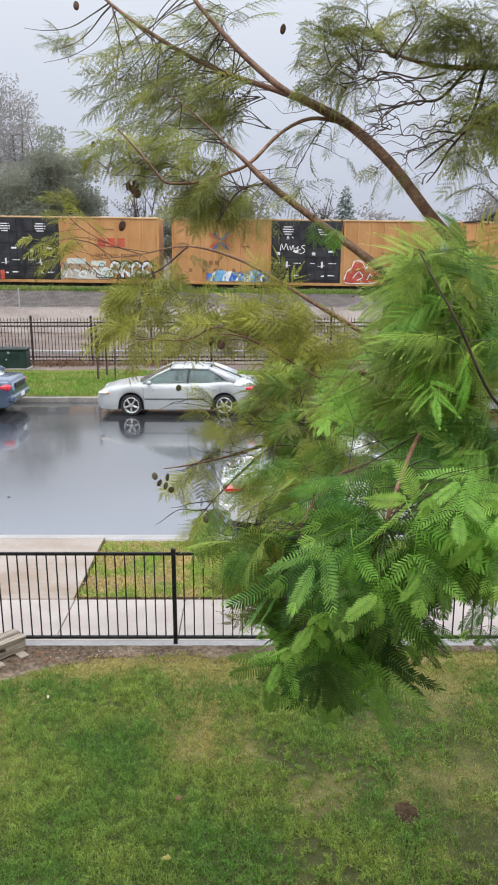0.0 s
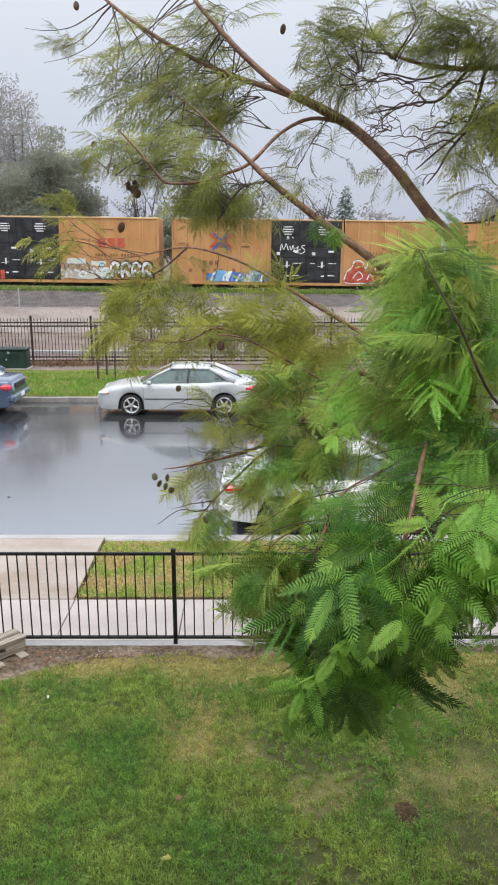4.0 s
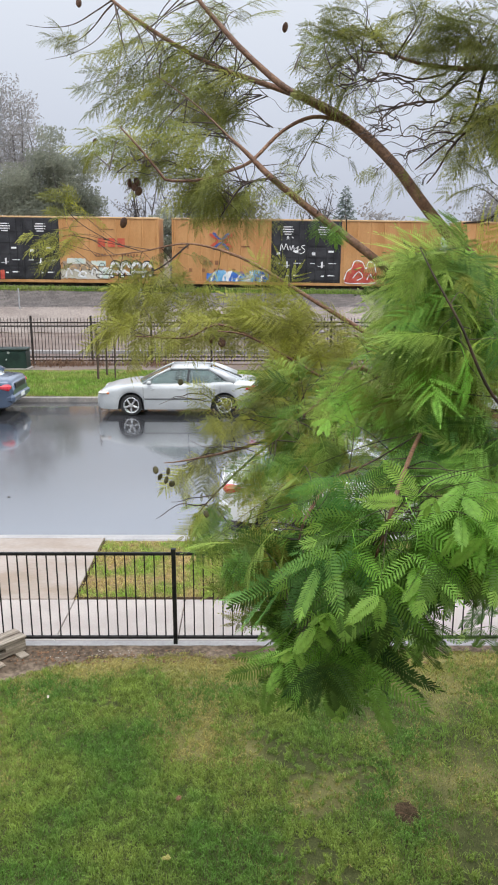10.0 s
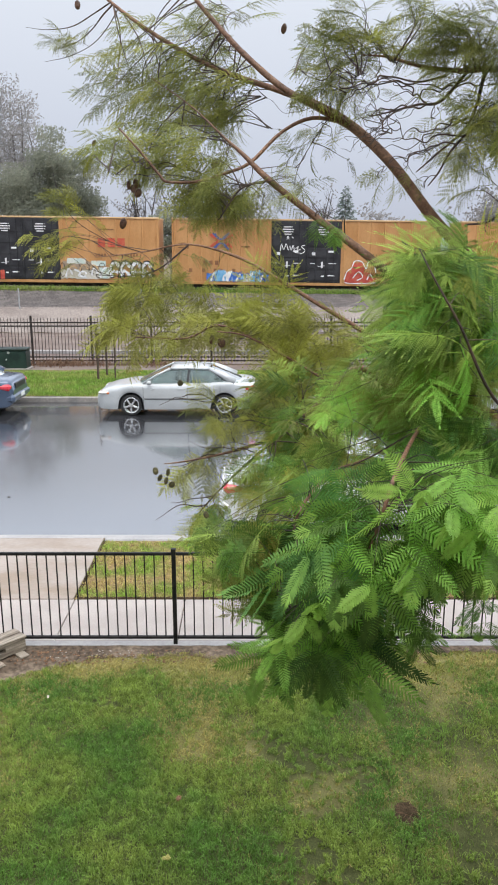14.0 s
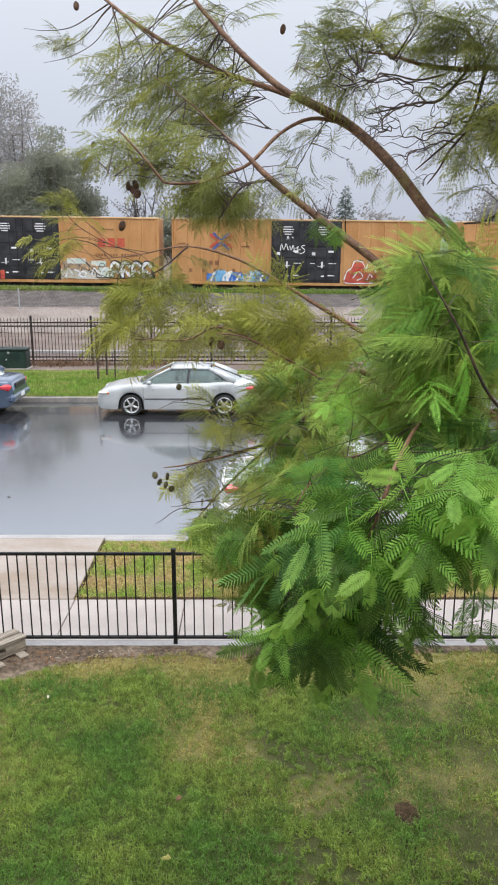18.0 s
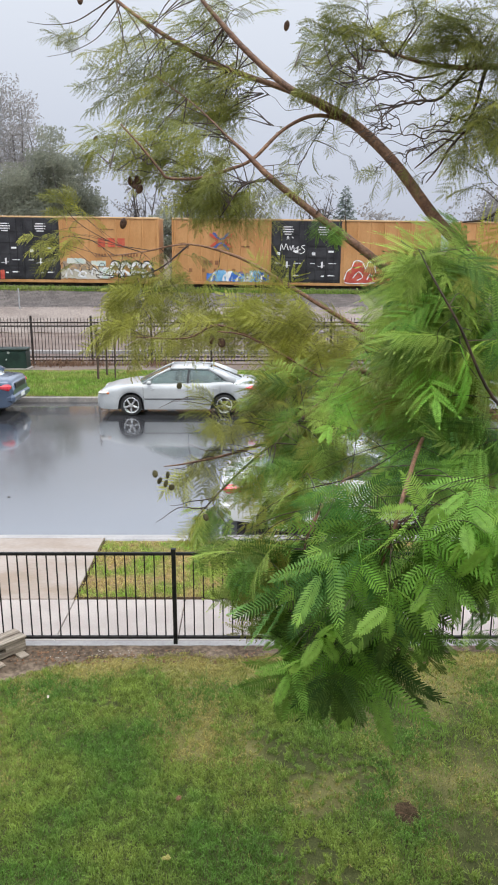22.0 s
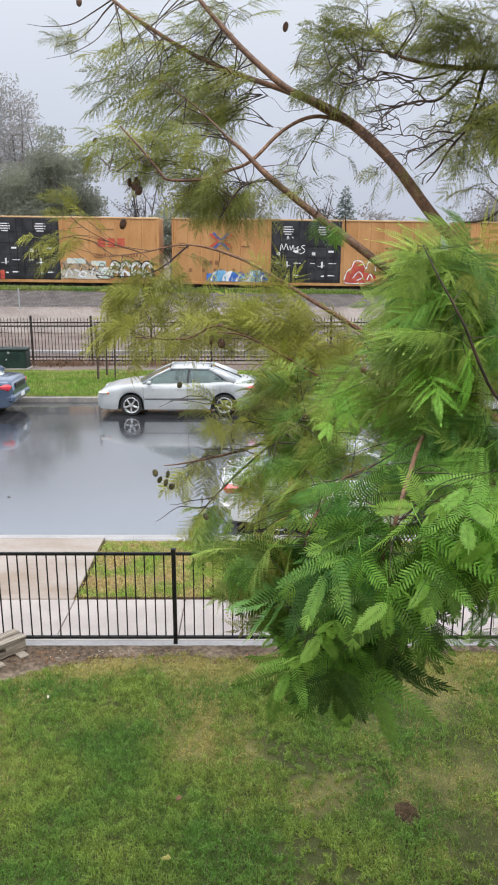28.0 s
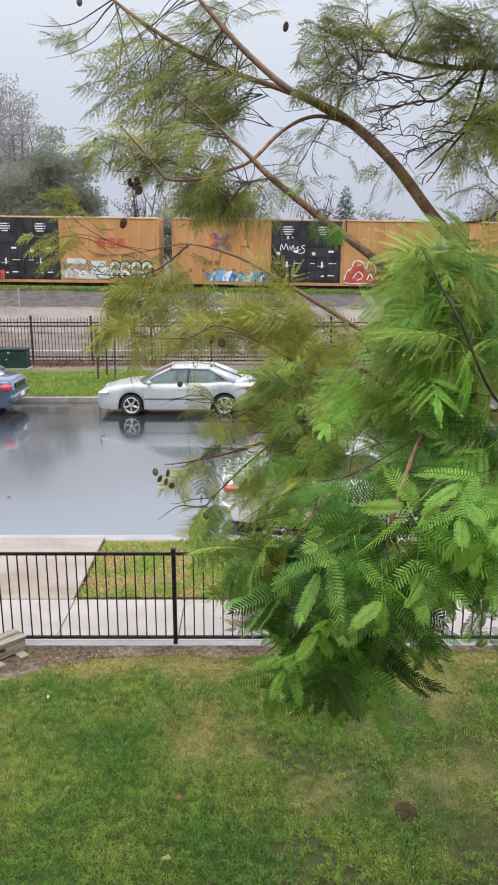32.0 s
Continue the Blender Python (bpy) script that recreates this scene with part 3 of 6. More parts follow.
# ---- railway and boxcars ----
track = empty("railway_track", pose(-15.8, 56.0, 1.47, 0, 0.7, 0), "steel rails on dark sleepers", "track", kind="structure")
for dy in (-0.72, 0.72):
    part("rail", slab(-60, 60, dy - 0.035, dy + 0.035, 0.06, 0.2), M_TRUCK, track)
tie = part("sleeper", slab(-0.11, 0.11, -1.3, 1.3, -0.06, 0.06), M_TRUCK, track)
tie.matrix_basis = pose(-40, 0, 0)
for i in range(1, 134):
    clone(tie, track, pose(-40 + 0.6 * i, 0, 0))

GRADE = 0.0122
CAR_L, CAR_W, SILL, EAVE = 18.6, 3.0, 0.92, 5.12


def ribbon(points, width, y):
    """A flat painted stroke on the side of a car."""
    pts = smooth_path([(a, 0, b) for a, b in points], 4)
    vs, fs = [], []
    for i, p in enumerate(pts):
        t = (pts[min(i + 1, len(pts) - 1)] - pts[max(i - 1, 0)]).normalized()
        nrm = Vector((-t.z, 0, t.x)) * width / 2 * (0.75 + 0.25 * math.sin(i * 1.3))
        for s in (1, -1):
            vs.append((p.x + nrm.x * s, y, p.z + nrm.z * s))
    for i in range(len(pts) - 1):
        fs.append((2 * i, 2 * i + 1, 2 * i + 3, 2 * i + 2))
    n = len(vs)
    vs += [(a, b + 0.006, c) for a, b, c in vs]
    fs += [tuple(i + n for i in q)[::-1] for q in fs]
    return vs, fs


def boxcar(x):
    b = empty("boxcar", pose(x, 56.0, 1.67 - GRADE * (x + 15.8), 0, 0.7, 0), "yellow freight boxcar with black double doors and graffiti", "boxcar", "boxcars of the train")
    h, f = CAR_L / 2, -CAR_W / 2
    part("body", slab(-h, h, f, -f, SILL, EAVE, 0.03), M_YELLOW, b)
    bm = slab(-h - 0.02, h + 0.02, f - 0.07, -f + 0.07, EAVE - 0.02, EAVE + 0.09, 0.02)
    bmesh.ops.create_cone(bm, cap_ends=True, segments=4, radius1=0.4, radius2=0.3, depth=0.06, matrix=pose(0, 0, EAVE + 0.1))
    part("roof", bm, M_YELLOW_TOP, b, "pale yellow roof edge")
    part("side_sill", slab(-h + 0.15, h - 0.15, f - 0.05, f + 0.08, SILL - 0.16, SILL + 0.03, 0.01), M_YELLOW, b)
    part("underframe", slab(-h + 0.3, h - 0.3, -0.5, 0.5, SILL - 0.45, SILL - 0.02), M_TRUCK, b, "dark steel underframe")
    rib = part("rib", slab(-0.05, 0.05, f - 0.05, f + 0.01, SILL + 0.05, EAVE - 0.03, 0.015), M_YELLOW, b)
    spots = [s * (2.65 + 0.92 * k) for s in (-1, 1) for k in range(8)]
    rib.matrix_basis = pose(spots[0], 0, 0)
    for s in spots[1:]:
        clone(rib, b, pose(s, 0, 0))
    part("corner_post", slab(-h, -h + 0.12, f - 0.055, f + 0.01, SILL, EAVE, 0.01), M_YELLOW, b)
    part("corner_post", slab(h - 0.12, h, f - 0.055, f + 0.01, SILL, EAVE, 0.01), M_YELLOW, b)
    part("door_frame", slab(-2.42, 2.42, f - 0.02, f + 0.02, SILL + 0.02, EAVE - 0.02), M_BLACK, b, "black door surround")
    for s in (-1, 1):
        d = part("door", slab(s * 1.19 - 1.14, s * 1.19 + 1.14, f - 0.085, f - 0.02, SILL + 0.1, EAVE - 0.06, 0.02), M_BLACK, b, "black steel plug door")
        for k in range(5):
            part("panel", slab(s * 1.22 - 1.06, s * 1.22 + 1.06, f - 0.11, f - 0.084, SILL + 0.22 + 0.76 * k, SILL + 0.86 + 0.76 * k, 0.02), M_BLACK, d)
        for r in (-0.55, 0.2, 0.72):
            obj("locking_rod", *tube([(s * 1.22 + r, f - 0.13, SILL + 0.05), (s * 1.22 + r, f - 0.13, EAVE - 0.05)], [0.022, 0.022], 6), M_BLACK, d)
        obj("door_handle", *tube([(s * 1.22 - 0.4, f - 0.15, SILL + 1.15), (s * 1.22 + 0.1, f - 0.16, SILL + 1.2)], [0.02, 0.02], 5), M_WHITE, d)
        # stencilled lines too small to read, as plain bars
        for k, (lo, wd) in enumerate(((4.62, 0.62), (4.46, 0.75), (4.30, 0.7), (4.14, 0.5))):
            part("stencil_bar", slab(s * 1.22 - 0.35 - wd / 2 + 0.3, s * 1.22 - 0.35 + wd / 2 + 0.3, f - 0.119, f - 0.111, lo + 0.04, lo + 0.11), M_WHITE, d, "white stencil bar")
        for k, (a, lo, wd, ht) in enumerate(((-0.75, 1.33, 0.34, 0.05), (0.62, 1.33, 0.5, 0.05), (-0.1, 1.05, 0.12, 0.42), (0.5, 2.1, 0.36, 0.12), (0.55, 0.5, 0.45, 0.07), (-0.05, 0.45, 0.2, 0.09), (-0.7, 1.9, 0.24, 0.2))):
            part("notice", slab(s * 1.22 + a - wd / 2, s * 1.22 + a + wd / 2, f - 0.122, f - 0.113, SILL + lo, SILL + lo + ht), M_WHITE, d, "white painted notice")
    for s in (-1, 1):
        for k in range(8):
            part("ladder_rung", slab(s * (h - 0.42) - 0.24, s * (h - 0.42) + 0.24, f - 0.13, f - 0.10, SILL + 0.1 + 0.42 * k, SILL + 0.13 + 0.42 * k), M_YELLOW, b)
        truck = part("truck", slab(s * 6.9 - 1.3, s * 6.9 + 1.3, -1.15, -0.95, 0.3, 0.6, 0.05), M_TRUCK, b, "dark steel bogie")
        for w in (-0.88, 0.88):
            wheel = obj("wheel", *lathe([(0.02, -0.06), (0.44, -0.06), (0.44, 0.06), (0.47, 0.07), (0.02, 0.07)], 20), M_TRUCK, truck)
            wheel.matrix_basis = pose(s * 6.9 + w, -0.72, 0.47)
        obj("coupler", *tube([(s * h, 0, 0.8), (s * (h + 0.42), 0, 0.8)], [0.12, 0.12], 6), M_TRUCK, b)
    return b


cars = [boxcar(x) for x in (-15.58, 3.92, 23.80)]
F = -CAR_W / 2 - 0.056


def strokes(b, name, lines, width, material, label, layer=0):
    return [obj(name, *ribbon(l, width, F - 0.012 * layer - 0.001 * i), material, b, label) for i, l in enumerate(lines)]


def loops(x0, z0, n, step, tall, seed):
    """Rounded, wavering strokes of spray paint."""
    rng = random.Random(seed)
    out = []
    for i in range(n):
        x = x0 + i * step
        w, h = step * rng.uniform(0.6, 1.5), tall * rng.uniform(0.35, 1.0)
        z = z0 + rng.uniform(0, max(0.02, tall - h))
        kind = rng.randrange(3)
        if kind == 0:
            out.append([(x, z), (x + w * 0.2, z + h * 0.8), (x + w * 0.6, z + h), (x + w, z + h * 0.3)])
        elif kind == 1:
            out.append([(x, z + h), (x + w * 0.5, z + h * 0.6), (x + w * 0.3, z + h * 0.2), (x + w, z)])
        else:
            out.append([(x + w * math.cos(a * 1.1) * 0.4, z + h * 0.5 + h * 0.45 * math.sin(a * 1.1)) for a in range(6)])
    return out


west, mid, east = cars
# plain marks in the place of the owner's name and emblem
for a, z, wd, ht in ((5.35, 3.2, 0.5, 0.6), (6.02, 3.2, 0.5, 0.6), (6.7, 3.2, 0.5, 0.6)):
    part("emblem_bar", slab(a - wd / 2, a + wd / 2, F - 0.004, F + 0.002, z, z + ht), M_LOGO_RED, west, "faded red painted bar")
for k in range(15):
    if k not in (4, 8):
        part("lettering_bar", slab(4.9 + 0.2 * k, 5.03 + 0.2 * k, F - 0.004, F + 0.002, 2.58, 2.76), M_BROWN_INK, west, "faded brown lettering bar")
part("lettering_bar", slab(5.3, 6.2, F - 0.004, F + 0.002, 4.36, 4.42), M_BROWN_INK, west, "faded brown lettering bar")
for sx in (-1, 1):
    strokes(mid, "emblem_chevron", [[(-5.9 + sx * 0.78, 4.16), (-5.9 + sx * 0.24, 3.72), (-5.9 + sx * 0.78, 3.28)]], 0.19, M_LOGO_RED, "faded red emblem chevron")
    strokes(mid, "emblem_chevron", [[(-6.45, 3.69 + sx * 0.56), (-5.9, 3.69 + sx * 0.12), (-5.35, 3.69 + sx * 0.56)]], 0.19, M_LOGO_BLUE, "faded blue emblem chevron", 1)
strokes(east, "emblem_stripe", [[(-6.9, 3.9), (-5.1, 2.8)], [(-6.9, 2.8), (-5.1, 3.9)]], 0.22, M_LOGO_RED, "red emblem stripe")
for a, z, wd, ht in ((-8.6, 3.5, 0.5, 0.07), (-8.65, 3.2, 0.4, 0.07), (-8.2, 3.15, 0.12, 0.35), (-4.2, 3.3, 0.6, 0.1), (-7.0, 2.1, 0.24, 0.28), (-6.6, 2.1, 0.24, 0.28), (-6.2, 2.1, 0.24, 0.28),
                     (-8.0, 1.6, 0.22, 0.24), (-7.1, 1.6, 0.22, 0.24), (-6.3, 1.6, 0.22, 0.24), (-5.9, 1.6, 0.2, 0.24), (-5.0, 1.6, 0.22, 0.24)):
    part("lettering_bar", slab(a - wd / 2, a + wd / 2, F - 0.004, F + 0.002, z, z + ht), M_BROWN_INK, mid, "faded brown lettering bar")


def patch(b, name, x0, x1, z0, z1, material, label, seed, layer=0):
    """A painted field with a wavering outline."""
    rng = random.Random(seed)
    n = 26
    up = [(x0 + (x1 - x0) * i / n, z1 - abs(rng.gauss(0, 0.10)) * (z1 - z0)) for i in range(n + 1)]
    dn = [(x0 + (x1 - x0) * i / n, z0 + abs(rng.gauss(0, 0.05)) * (z1 - z0)) for i in range(n + 1)]
    y = F - 0.012 * layer
    vs = [(a, y, c) for a, c in up] + [(a, y, c) for a, c in dn]
    vs += [(a, y + 0.008, c) for a, _, c in vs]
    m = n + 1
    fs = [(i, i + 1, m + i + 1, m + i) for i in range(n)] + [(2 * m + i, 3 * m + i, 3 * m + i + 1, 2 * m + i + 1) for i in range(n)]
    return obj(name, vs, fs, material, b, label)


patch(west, "graffiti_field", 2.45, 5.9, 1.0, 1.75, M_CREAM, "cream and grey graffiti field", 3)
patch(west, "graffiti_field", 2.6, 5.2, 1.62, 2.3, M_TAN, "faded tan graffiti field", 13, 1)
patch(west, "graffiti_field", 2.9, 4.2, 2.05, 2.45, M_PALE, "pale mint graffiti field", 23, 2)
patch(west, "graffiti_field", 4.6, 5.6, 1.9, 2.3, M_PALE, "pale mint graffiti field", 33, 2)
patch(west, "graffiti_field", 5.1, 5.8, 1.05, 1.9, M_PALE, "pale mint graffiti field", 43, 3)
strokes(west, "graffiti_outline", loops(2.6, 1.1, 6, 0.55, 1.1, 8), 0.05, M_TRUCK, "thin dark graffiti lines", 4)
strokes(west, "graffiti_outline", loops(2.8, 1.1, 5, 0.6, 0.7, 18), 0.13, M_WHITE, "white graffiti strokes", 5)
strokes(west, "graffiti_outline", loops(3.1, 1.5, 3, 0.7, 0.5, 28), 0.10, M_YELLOW_TOP, "ochre graffiti strokes", 6)
for k in range(4):
    # rounded block shapes in white with black shadows
    a0, z0, wd = 5.95 + 0.74 * k, 1.12, 0.66
    strokes(west, "graffiti_shadow", [[(a0 + 0.08, z0), (a0 + 0.02, z0 + 0.7), (a0 + wd * 0.5, z0 + 1.12), (a0 + wd, z0 + 0.75), (a0 + wd, z0)]], 0.36, M_BLACK, "black graffiti shadow", 1 + k % 2)
    strokes(west, "graffiti_block", [[(a0 + 0.06, z0 + 0.05), (a0, z0 + 0.72), (a0 + wd * 0.48, z0 + 1.06), (a0 + wd * 0.9, z0 + 0.72)], [(a0 + 0.1, z0 + 0.5), (a0 + wd * 0.5, z0 + 0.42), (a0 + wd * 0.92, z0 + 0.4 - 0.3 * (k % 2))]],
            0.24, M_WHITE, "white rounded block graffiti", 3 + k % 2)
patch(west, "graffiti_field", -2.1, -1.45, 0.95, 1.6, M_RED, "red graffiti patch", 5, 6)
for k in range(7):
    patch(mid, "graffiti_field", -6.9 + 0.6 * k, -6.15 + 0.6 * k, 0.95, 1.55 + 0.25 * ((k * 3) % 4) / 3, (M_BLUE, M_CYAN, M_WHITE, M_BLUE, M_WHITE, M_CYAN, M_BLUE)[k], "jagged blue and white graffiti field", 70 + k, k % 2)
for k in range(9):
    a0 = -6.6 + 0.44 * k
    strokes(mid, "graffiti_wave", [[(a0, 1.0), (a0 + 0.12 + 0.1 * math.sin(k * 2.1), 1.35), (a0 + 0.3, 1.62 - 0.12 * (k % 3))]], 0.16 + 0.05 * (k % 2), (M_WHITE, M_CYAN, M_WHITE, M_BLUE)[k % 4], "slanted blue and white graffiti stroke", 2 + k % 2)
strokes(mid, "graffiti_outline", loops(-4.5, 0.98, 4, 0.45, 0.75, 19), 0.07, M_LOGO_BLUE, "deep blue graffiti waves", 5)
patch(mid, "graffiti_field", 2.75, 4.95, 0.92, 1.75, M_RED, "red graffiti field", 10)
patch(mid, "graffiti_field", 3.2, 4.1, 1.6, 2.4, M_RED, "red graffiti field", 20, 1)
strokes(mid, "graffiti_outline", [[(2.7, 1.2), (2.9, 1.75), (3.2, 2.0), (3.4, 2.45), (3.9, 2.42), (4.2, 1.95), (4.35, 2.4), (4.75, 2.3), (4.9, 1.7)],
                                  [(2.75, 1.0), (3.2, 0.94), (4.2, 0.96), (4.9, 1.0)], [(3.3, 1.3), (3.7, 1.75), (4.0, 1.4), (3.6, 1.15)], [(4.3, 1.2), (4.5, 1.6), (4.7, 1.3)]],
        0.085, M_WHITE, "white graffiti outline", 2)
scrawl = [[(-1.75, 2.55), (-1.68, 3.0), (-1.5, 2.62), (-1.35, 3.02), (-1.2, 2.6)], [(-1.1, 2.9), (-1.0, 2.6), (-0.86, 2.95), (-0.78, 2.6)],
          [(-0.7, 2.7), (-0.5, 2.85), (-0.58, 2.62), (-0.35, 2.66)], [(-0.05, 2.95), (-0.3, 2.85), (-0.05, 2.6), (-0.25, 2.4), (-0.75, 2.47)],
          [(-1.3, 3.3), (-1.25, 3.55), (-1.15, 3.3)], [(-0.95, 3.5), (-0.85, 3.4)]]
for stroke in strokes(mid, "graffiti_scrawl", scrawl, 0.06, M_WHITE, "white sprayed scrawl"):
    stroke.location = (-0.05, -0.115, 0.55)


# ---- cars ----
def make_wheel(car, x, y, side):
    """A tyre with a five-spoke rim."""
    w = obj("wheel", *lathe([(0.235, -0.09), (0.28, -0.105), (0.305, -0.09), (0.315, -0.05), (0.315, 0.05), (0.305, 0.09), (0.28, 0.105), (0.235, 0.09)], 30), M_TYRE, car, "black rubber tyre", True)
    w.matrix_basis = pose(x, y, 0.315)
    ring = lathe([(0.225, -0.10), (0.240, -0.10), (0.240, 0.09), (0.21, 0.09), (0.21, -0.085), (0.225, -0.10)], 30)
    bm = bmesh.new()
    for k in range(5):
        box(bm, 0.03, 0.22, -0.095 * side - 0.014, -0.095 * side + 0.014, -0.026, 0.026, 0.006, turn=pose(0, 0, 0, 0, 72 * k + 18, 0))
    bmesh.ops.create_cone(bm, cap_ends=True, segments=14, radius1=0.055, radius2=0.05, depth=0.03, matrix=pose(0, -0.095 * side, 0, 90, 0, 0))
    part("rim_spokes", bm, M_ALLOY, w, "bright five-spoke alloy rim")
    obj("rim", *ring, M_ALLOY, w, "bright alloy rim", True)
    obj("brake_disc", *lathe([(0.01, 0.0), (0.17, 0.0), (0.17, 0.012), (0.01, 0.012)], 18), M_TRUCK, w)
    return w


def sedan(name, m, paint, label, group="parked cars", lamp=(0.73, 0.895, 0.42)):
    """A four-door saloon, nose towards +x, 4.79 m long."""
    c = empty(name, m, label, "car", group)
    top = [(-2.40, 0.70), (-2.36, 0.92), (-2.25, 0.99), (-1.6, 1.03), (-0.9, 1.0), (0.85, 0.97), (1.4, 0.93), (1.9, 0.855), (2.2, 0.765), (2.33, 0.67), (2.39, 0.55)]
    half = [(-2.40, 0.66), (-2.33, 0.76), (-2.1, 0.83), (-1.5, 0.875), (0, 0.89), (1.4, 0.87), (1.9, 0.83), (2.2, 0.74), (2.33, 0.64), (2.39, 0.55)]
    sx = sorted(set([round(-2.40 + 4.79 * i / 84, 4) for i in range(85)]))
    fr = [0, 0.13, 0.34, 0.55, 0.78, 0.90, 0.965, 1.0, 1.012]
    wd = [0.95, 0.985, 1.0, 1.0, 0.985, 0.96, 0.90, 0.74, 0.0]
    rings = []
    for x in sx:
        low = lerp([(-2.4, 0.36), (-2.25, 0.24), (-1.8, 0.2), (1.9, 0.19), (2.3, 0.2), (2.39, 0.3)], x)
        for wx in (1.35, -1.40):
            if abs(x - wx) < 0.385:
                low = max(low, 0.315 + math.sqrt(0.385 ** 2 - (x - wx) ** 2))
        zt, w = lerp(top, x), lerp(half, x)
        zt = max(zt, low + 0.08)
        rings.append([(x, w * b, low + a * (zt - low)) for a, b in zip(fr, wd)])
    vs, fs = [], []
    n = 17
    for r in rings:
        vs += [(x, -y, z) for x, y, z in r] + [(x, y, z) for x, y, z in r[-2::-1]]
    for i in range(len(rings) - 1):
        for j in range(n - 1):
            fs.append((i * n + j, i * n + j + 1, (i + 1) * n + j + 1, (i + 1) * n + j))
    fs.append(tuple(range(n)))
    fs.append(tuple((len(rings) - 1) * n + j for j in range(n))[::-1])
    body = obj("body", vs, fs, paint, c, smooth=True)
    for end in (-2, -1):
        body.data.polygons[end].use_smooth = False
    part("rear_bumper", slab(-2.45, -2.02, -0.79, 0.79, 0.33, 0.60, 0.09), paint, c)
    part("boot_panel", slab(-2.415, -2.36, -0.46, 0.46, 0.69, 0.86, 0.02), M_TRIM if lamp[2] > 0.5 else paint, c, "panel between the tail lamps")
    part("underbody", slab(-2.15, 2.15, -0.66, 0.66, 0.17, 0.62), M_TRIM, c, "dark underbody")
    # roof and pillars
    rv, rf = [], []
    for i in range(9):
        x = 0.20 - 1.17 * i / 8
        zc = 1.43 - 0.16 * ((x + 0.32) / 0.75) ** 2 * 0.35
        for j in range(7):
            t = -1 + 2 * j / 6
            rv.append((x, 0.60 * t, zc - 0.07 * abs(t) ** 2.5))
    k = len(rv)
    rv += [(x, y, z - 0.03) for x, y, z in rv]
    for i in range(8):
        for j in range(6):
            q = (i * 7 + j, i * 7 + j + 1, (i + 1) * 7 + j + 1, (i + 1) * 7 + j)
            rf += [q[::-1], tuple(a + k for a in q)]
    rim_ids = [j for j in range(7)] + [i * 7 + 6 for i in range(1, 9)] + [56 + j for j in range(5, -1, -1)] + [i * 7 for i in range(7, 0, -1)]
    for a, b in zip(rim_ids, rim_ids[1:] + rim_ids[:1]):
        rf.append((a, b, b + k, a + k))
    obj("roof", rv, rf, paint, c, smooth=True)
    for s in (-1, 1):
        obj("pillar", *tube([(1.0, s * 0.76, 0.95), (0.58, s * 0.68, 1.2), (0.19, s * 0.585, 1.375)], [0.035, 0.032, 0.035], 6), paint, c, smooth=True)
        obj("pillar", *tube([(-0.33, s * 0.80, 0.97), (-0.36, s * 0.60, 1.37)], [0.035, 0.03], 6), M_TRIM, c, "black door pillar")
        obj("pillar", *tube([(-1.72, s * 0.74, 1.0), (-1.36, s * 0.675, 1.19), (-0.96, s * 0.585, 1.365)], [0.12, 0.10, 0.06], 6), paint, c, smooth=True)
        obj("roof_rail", *tube([(0.20, s * 0.59, 1.375), (-0.35, s * 0.615, 1.385), (-0.97, s * 0.59, 1.365)], [0.03, 0.03, 0.03], 6), paint, c, smooth=True)
        for a, b, e, g in ((0.90, -0.30, 0.22, -0.33), (-0.37, -1.45, -0.38, -0.92)):
            q = [(a, s * 0.775, 0.955), (b, s * 0.785, 0.975), (g, s * 0.605, 1.365), (e, s * 0.595, 1.365)]
            q += [(x, y - s * 0.008, z) for x, y, z in q]
            pane = obj("side_window", q, [(0, 1, 2, 3), (4, 5, 6, 7), (0, 1, 5, 4), (1, 2, 6, 5), (2, 3, 7, 6), (3, 0, 4, 7)], M_GLASS, c, "tinted side window")
        part("mirror", slab(0.72, 0.86, min(s * 0.86, s * 1.0), max(s * 0.86, s * 1.0), 0.95, 1.06, 0.03), paint, c)
        part("side_moulding", slab(-1.0 + 0.12, 0.95, min(s * 0.893, s * 0.905), max(s * 0.893, s * 0.905), 0.505, 0.535, 0.004), M_TRIM, c, "dark rubbing strip")
        for hx in (-0.12, -1.12):
            part("door_handle", slab(hx - 0.09, hx + 0.09, min(s * 0.88, s * 0.905), max(s * 0.88, s * 0.905), 0.79, 0.825, 0.008), paint, c)
        for gx in (0.98, -0.32, -1.28):
            part("door_gap", slab(gx - 0.004, gx + 0.004, min(s * 0.878, s * 0.8895), max(s * 0.878, s * 0.8895), 0.36, 0.90), M_TRIM, c, "dark panel gap")
        part("headlight", slab(1.98, 2.33, min(s * 0.44, s * 0.795), max(s * 0.44, s * 0.795), 0.63, 0.735, 0.045), M_LENS, c, "clear headlight")
        part("indicator", slab(2.0, 2.08, min(s * 0.72, s * 0.802), max(s * 0.72, s * 0.802), 0.645, 0.70, 0.01), M_AMBER, c, "amber indicator lens")
        part("taillight", slab(-2.37, -1.98, min(s * lamp[2], s * 0.835), max(s * lamp[2], s * 0.835), lamp[0], lamp[1], 0.06), M_TAIL, c, "red tail lamp")
        part("seat", box(slab(0.05, 0.5, min(s * 0.14, s * 0.62), max(s * 0.14, s * 0.62), 0.5, 0.75, 0.05), -0.12, 0.05, min(s * 0.14, s * 0.62), max(s * 0.14, s * 0.62), 0.6, 1.18, 0.05), M_SEAT, c, "grey cloth seat")
    part("seat", slab(-1.35, -1.1, -0.64, 0.64, 0.6, 1.12, 0.05), M_SEAT, c, "grey rear bench")
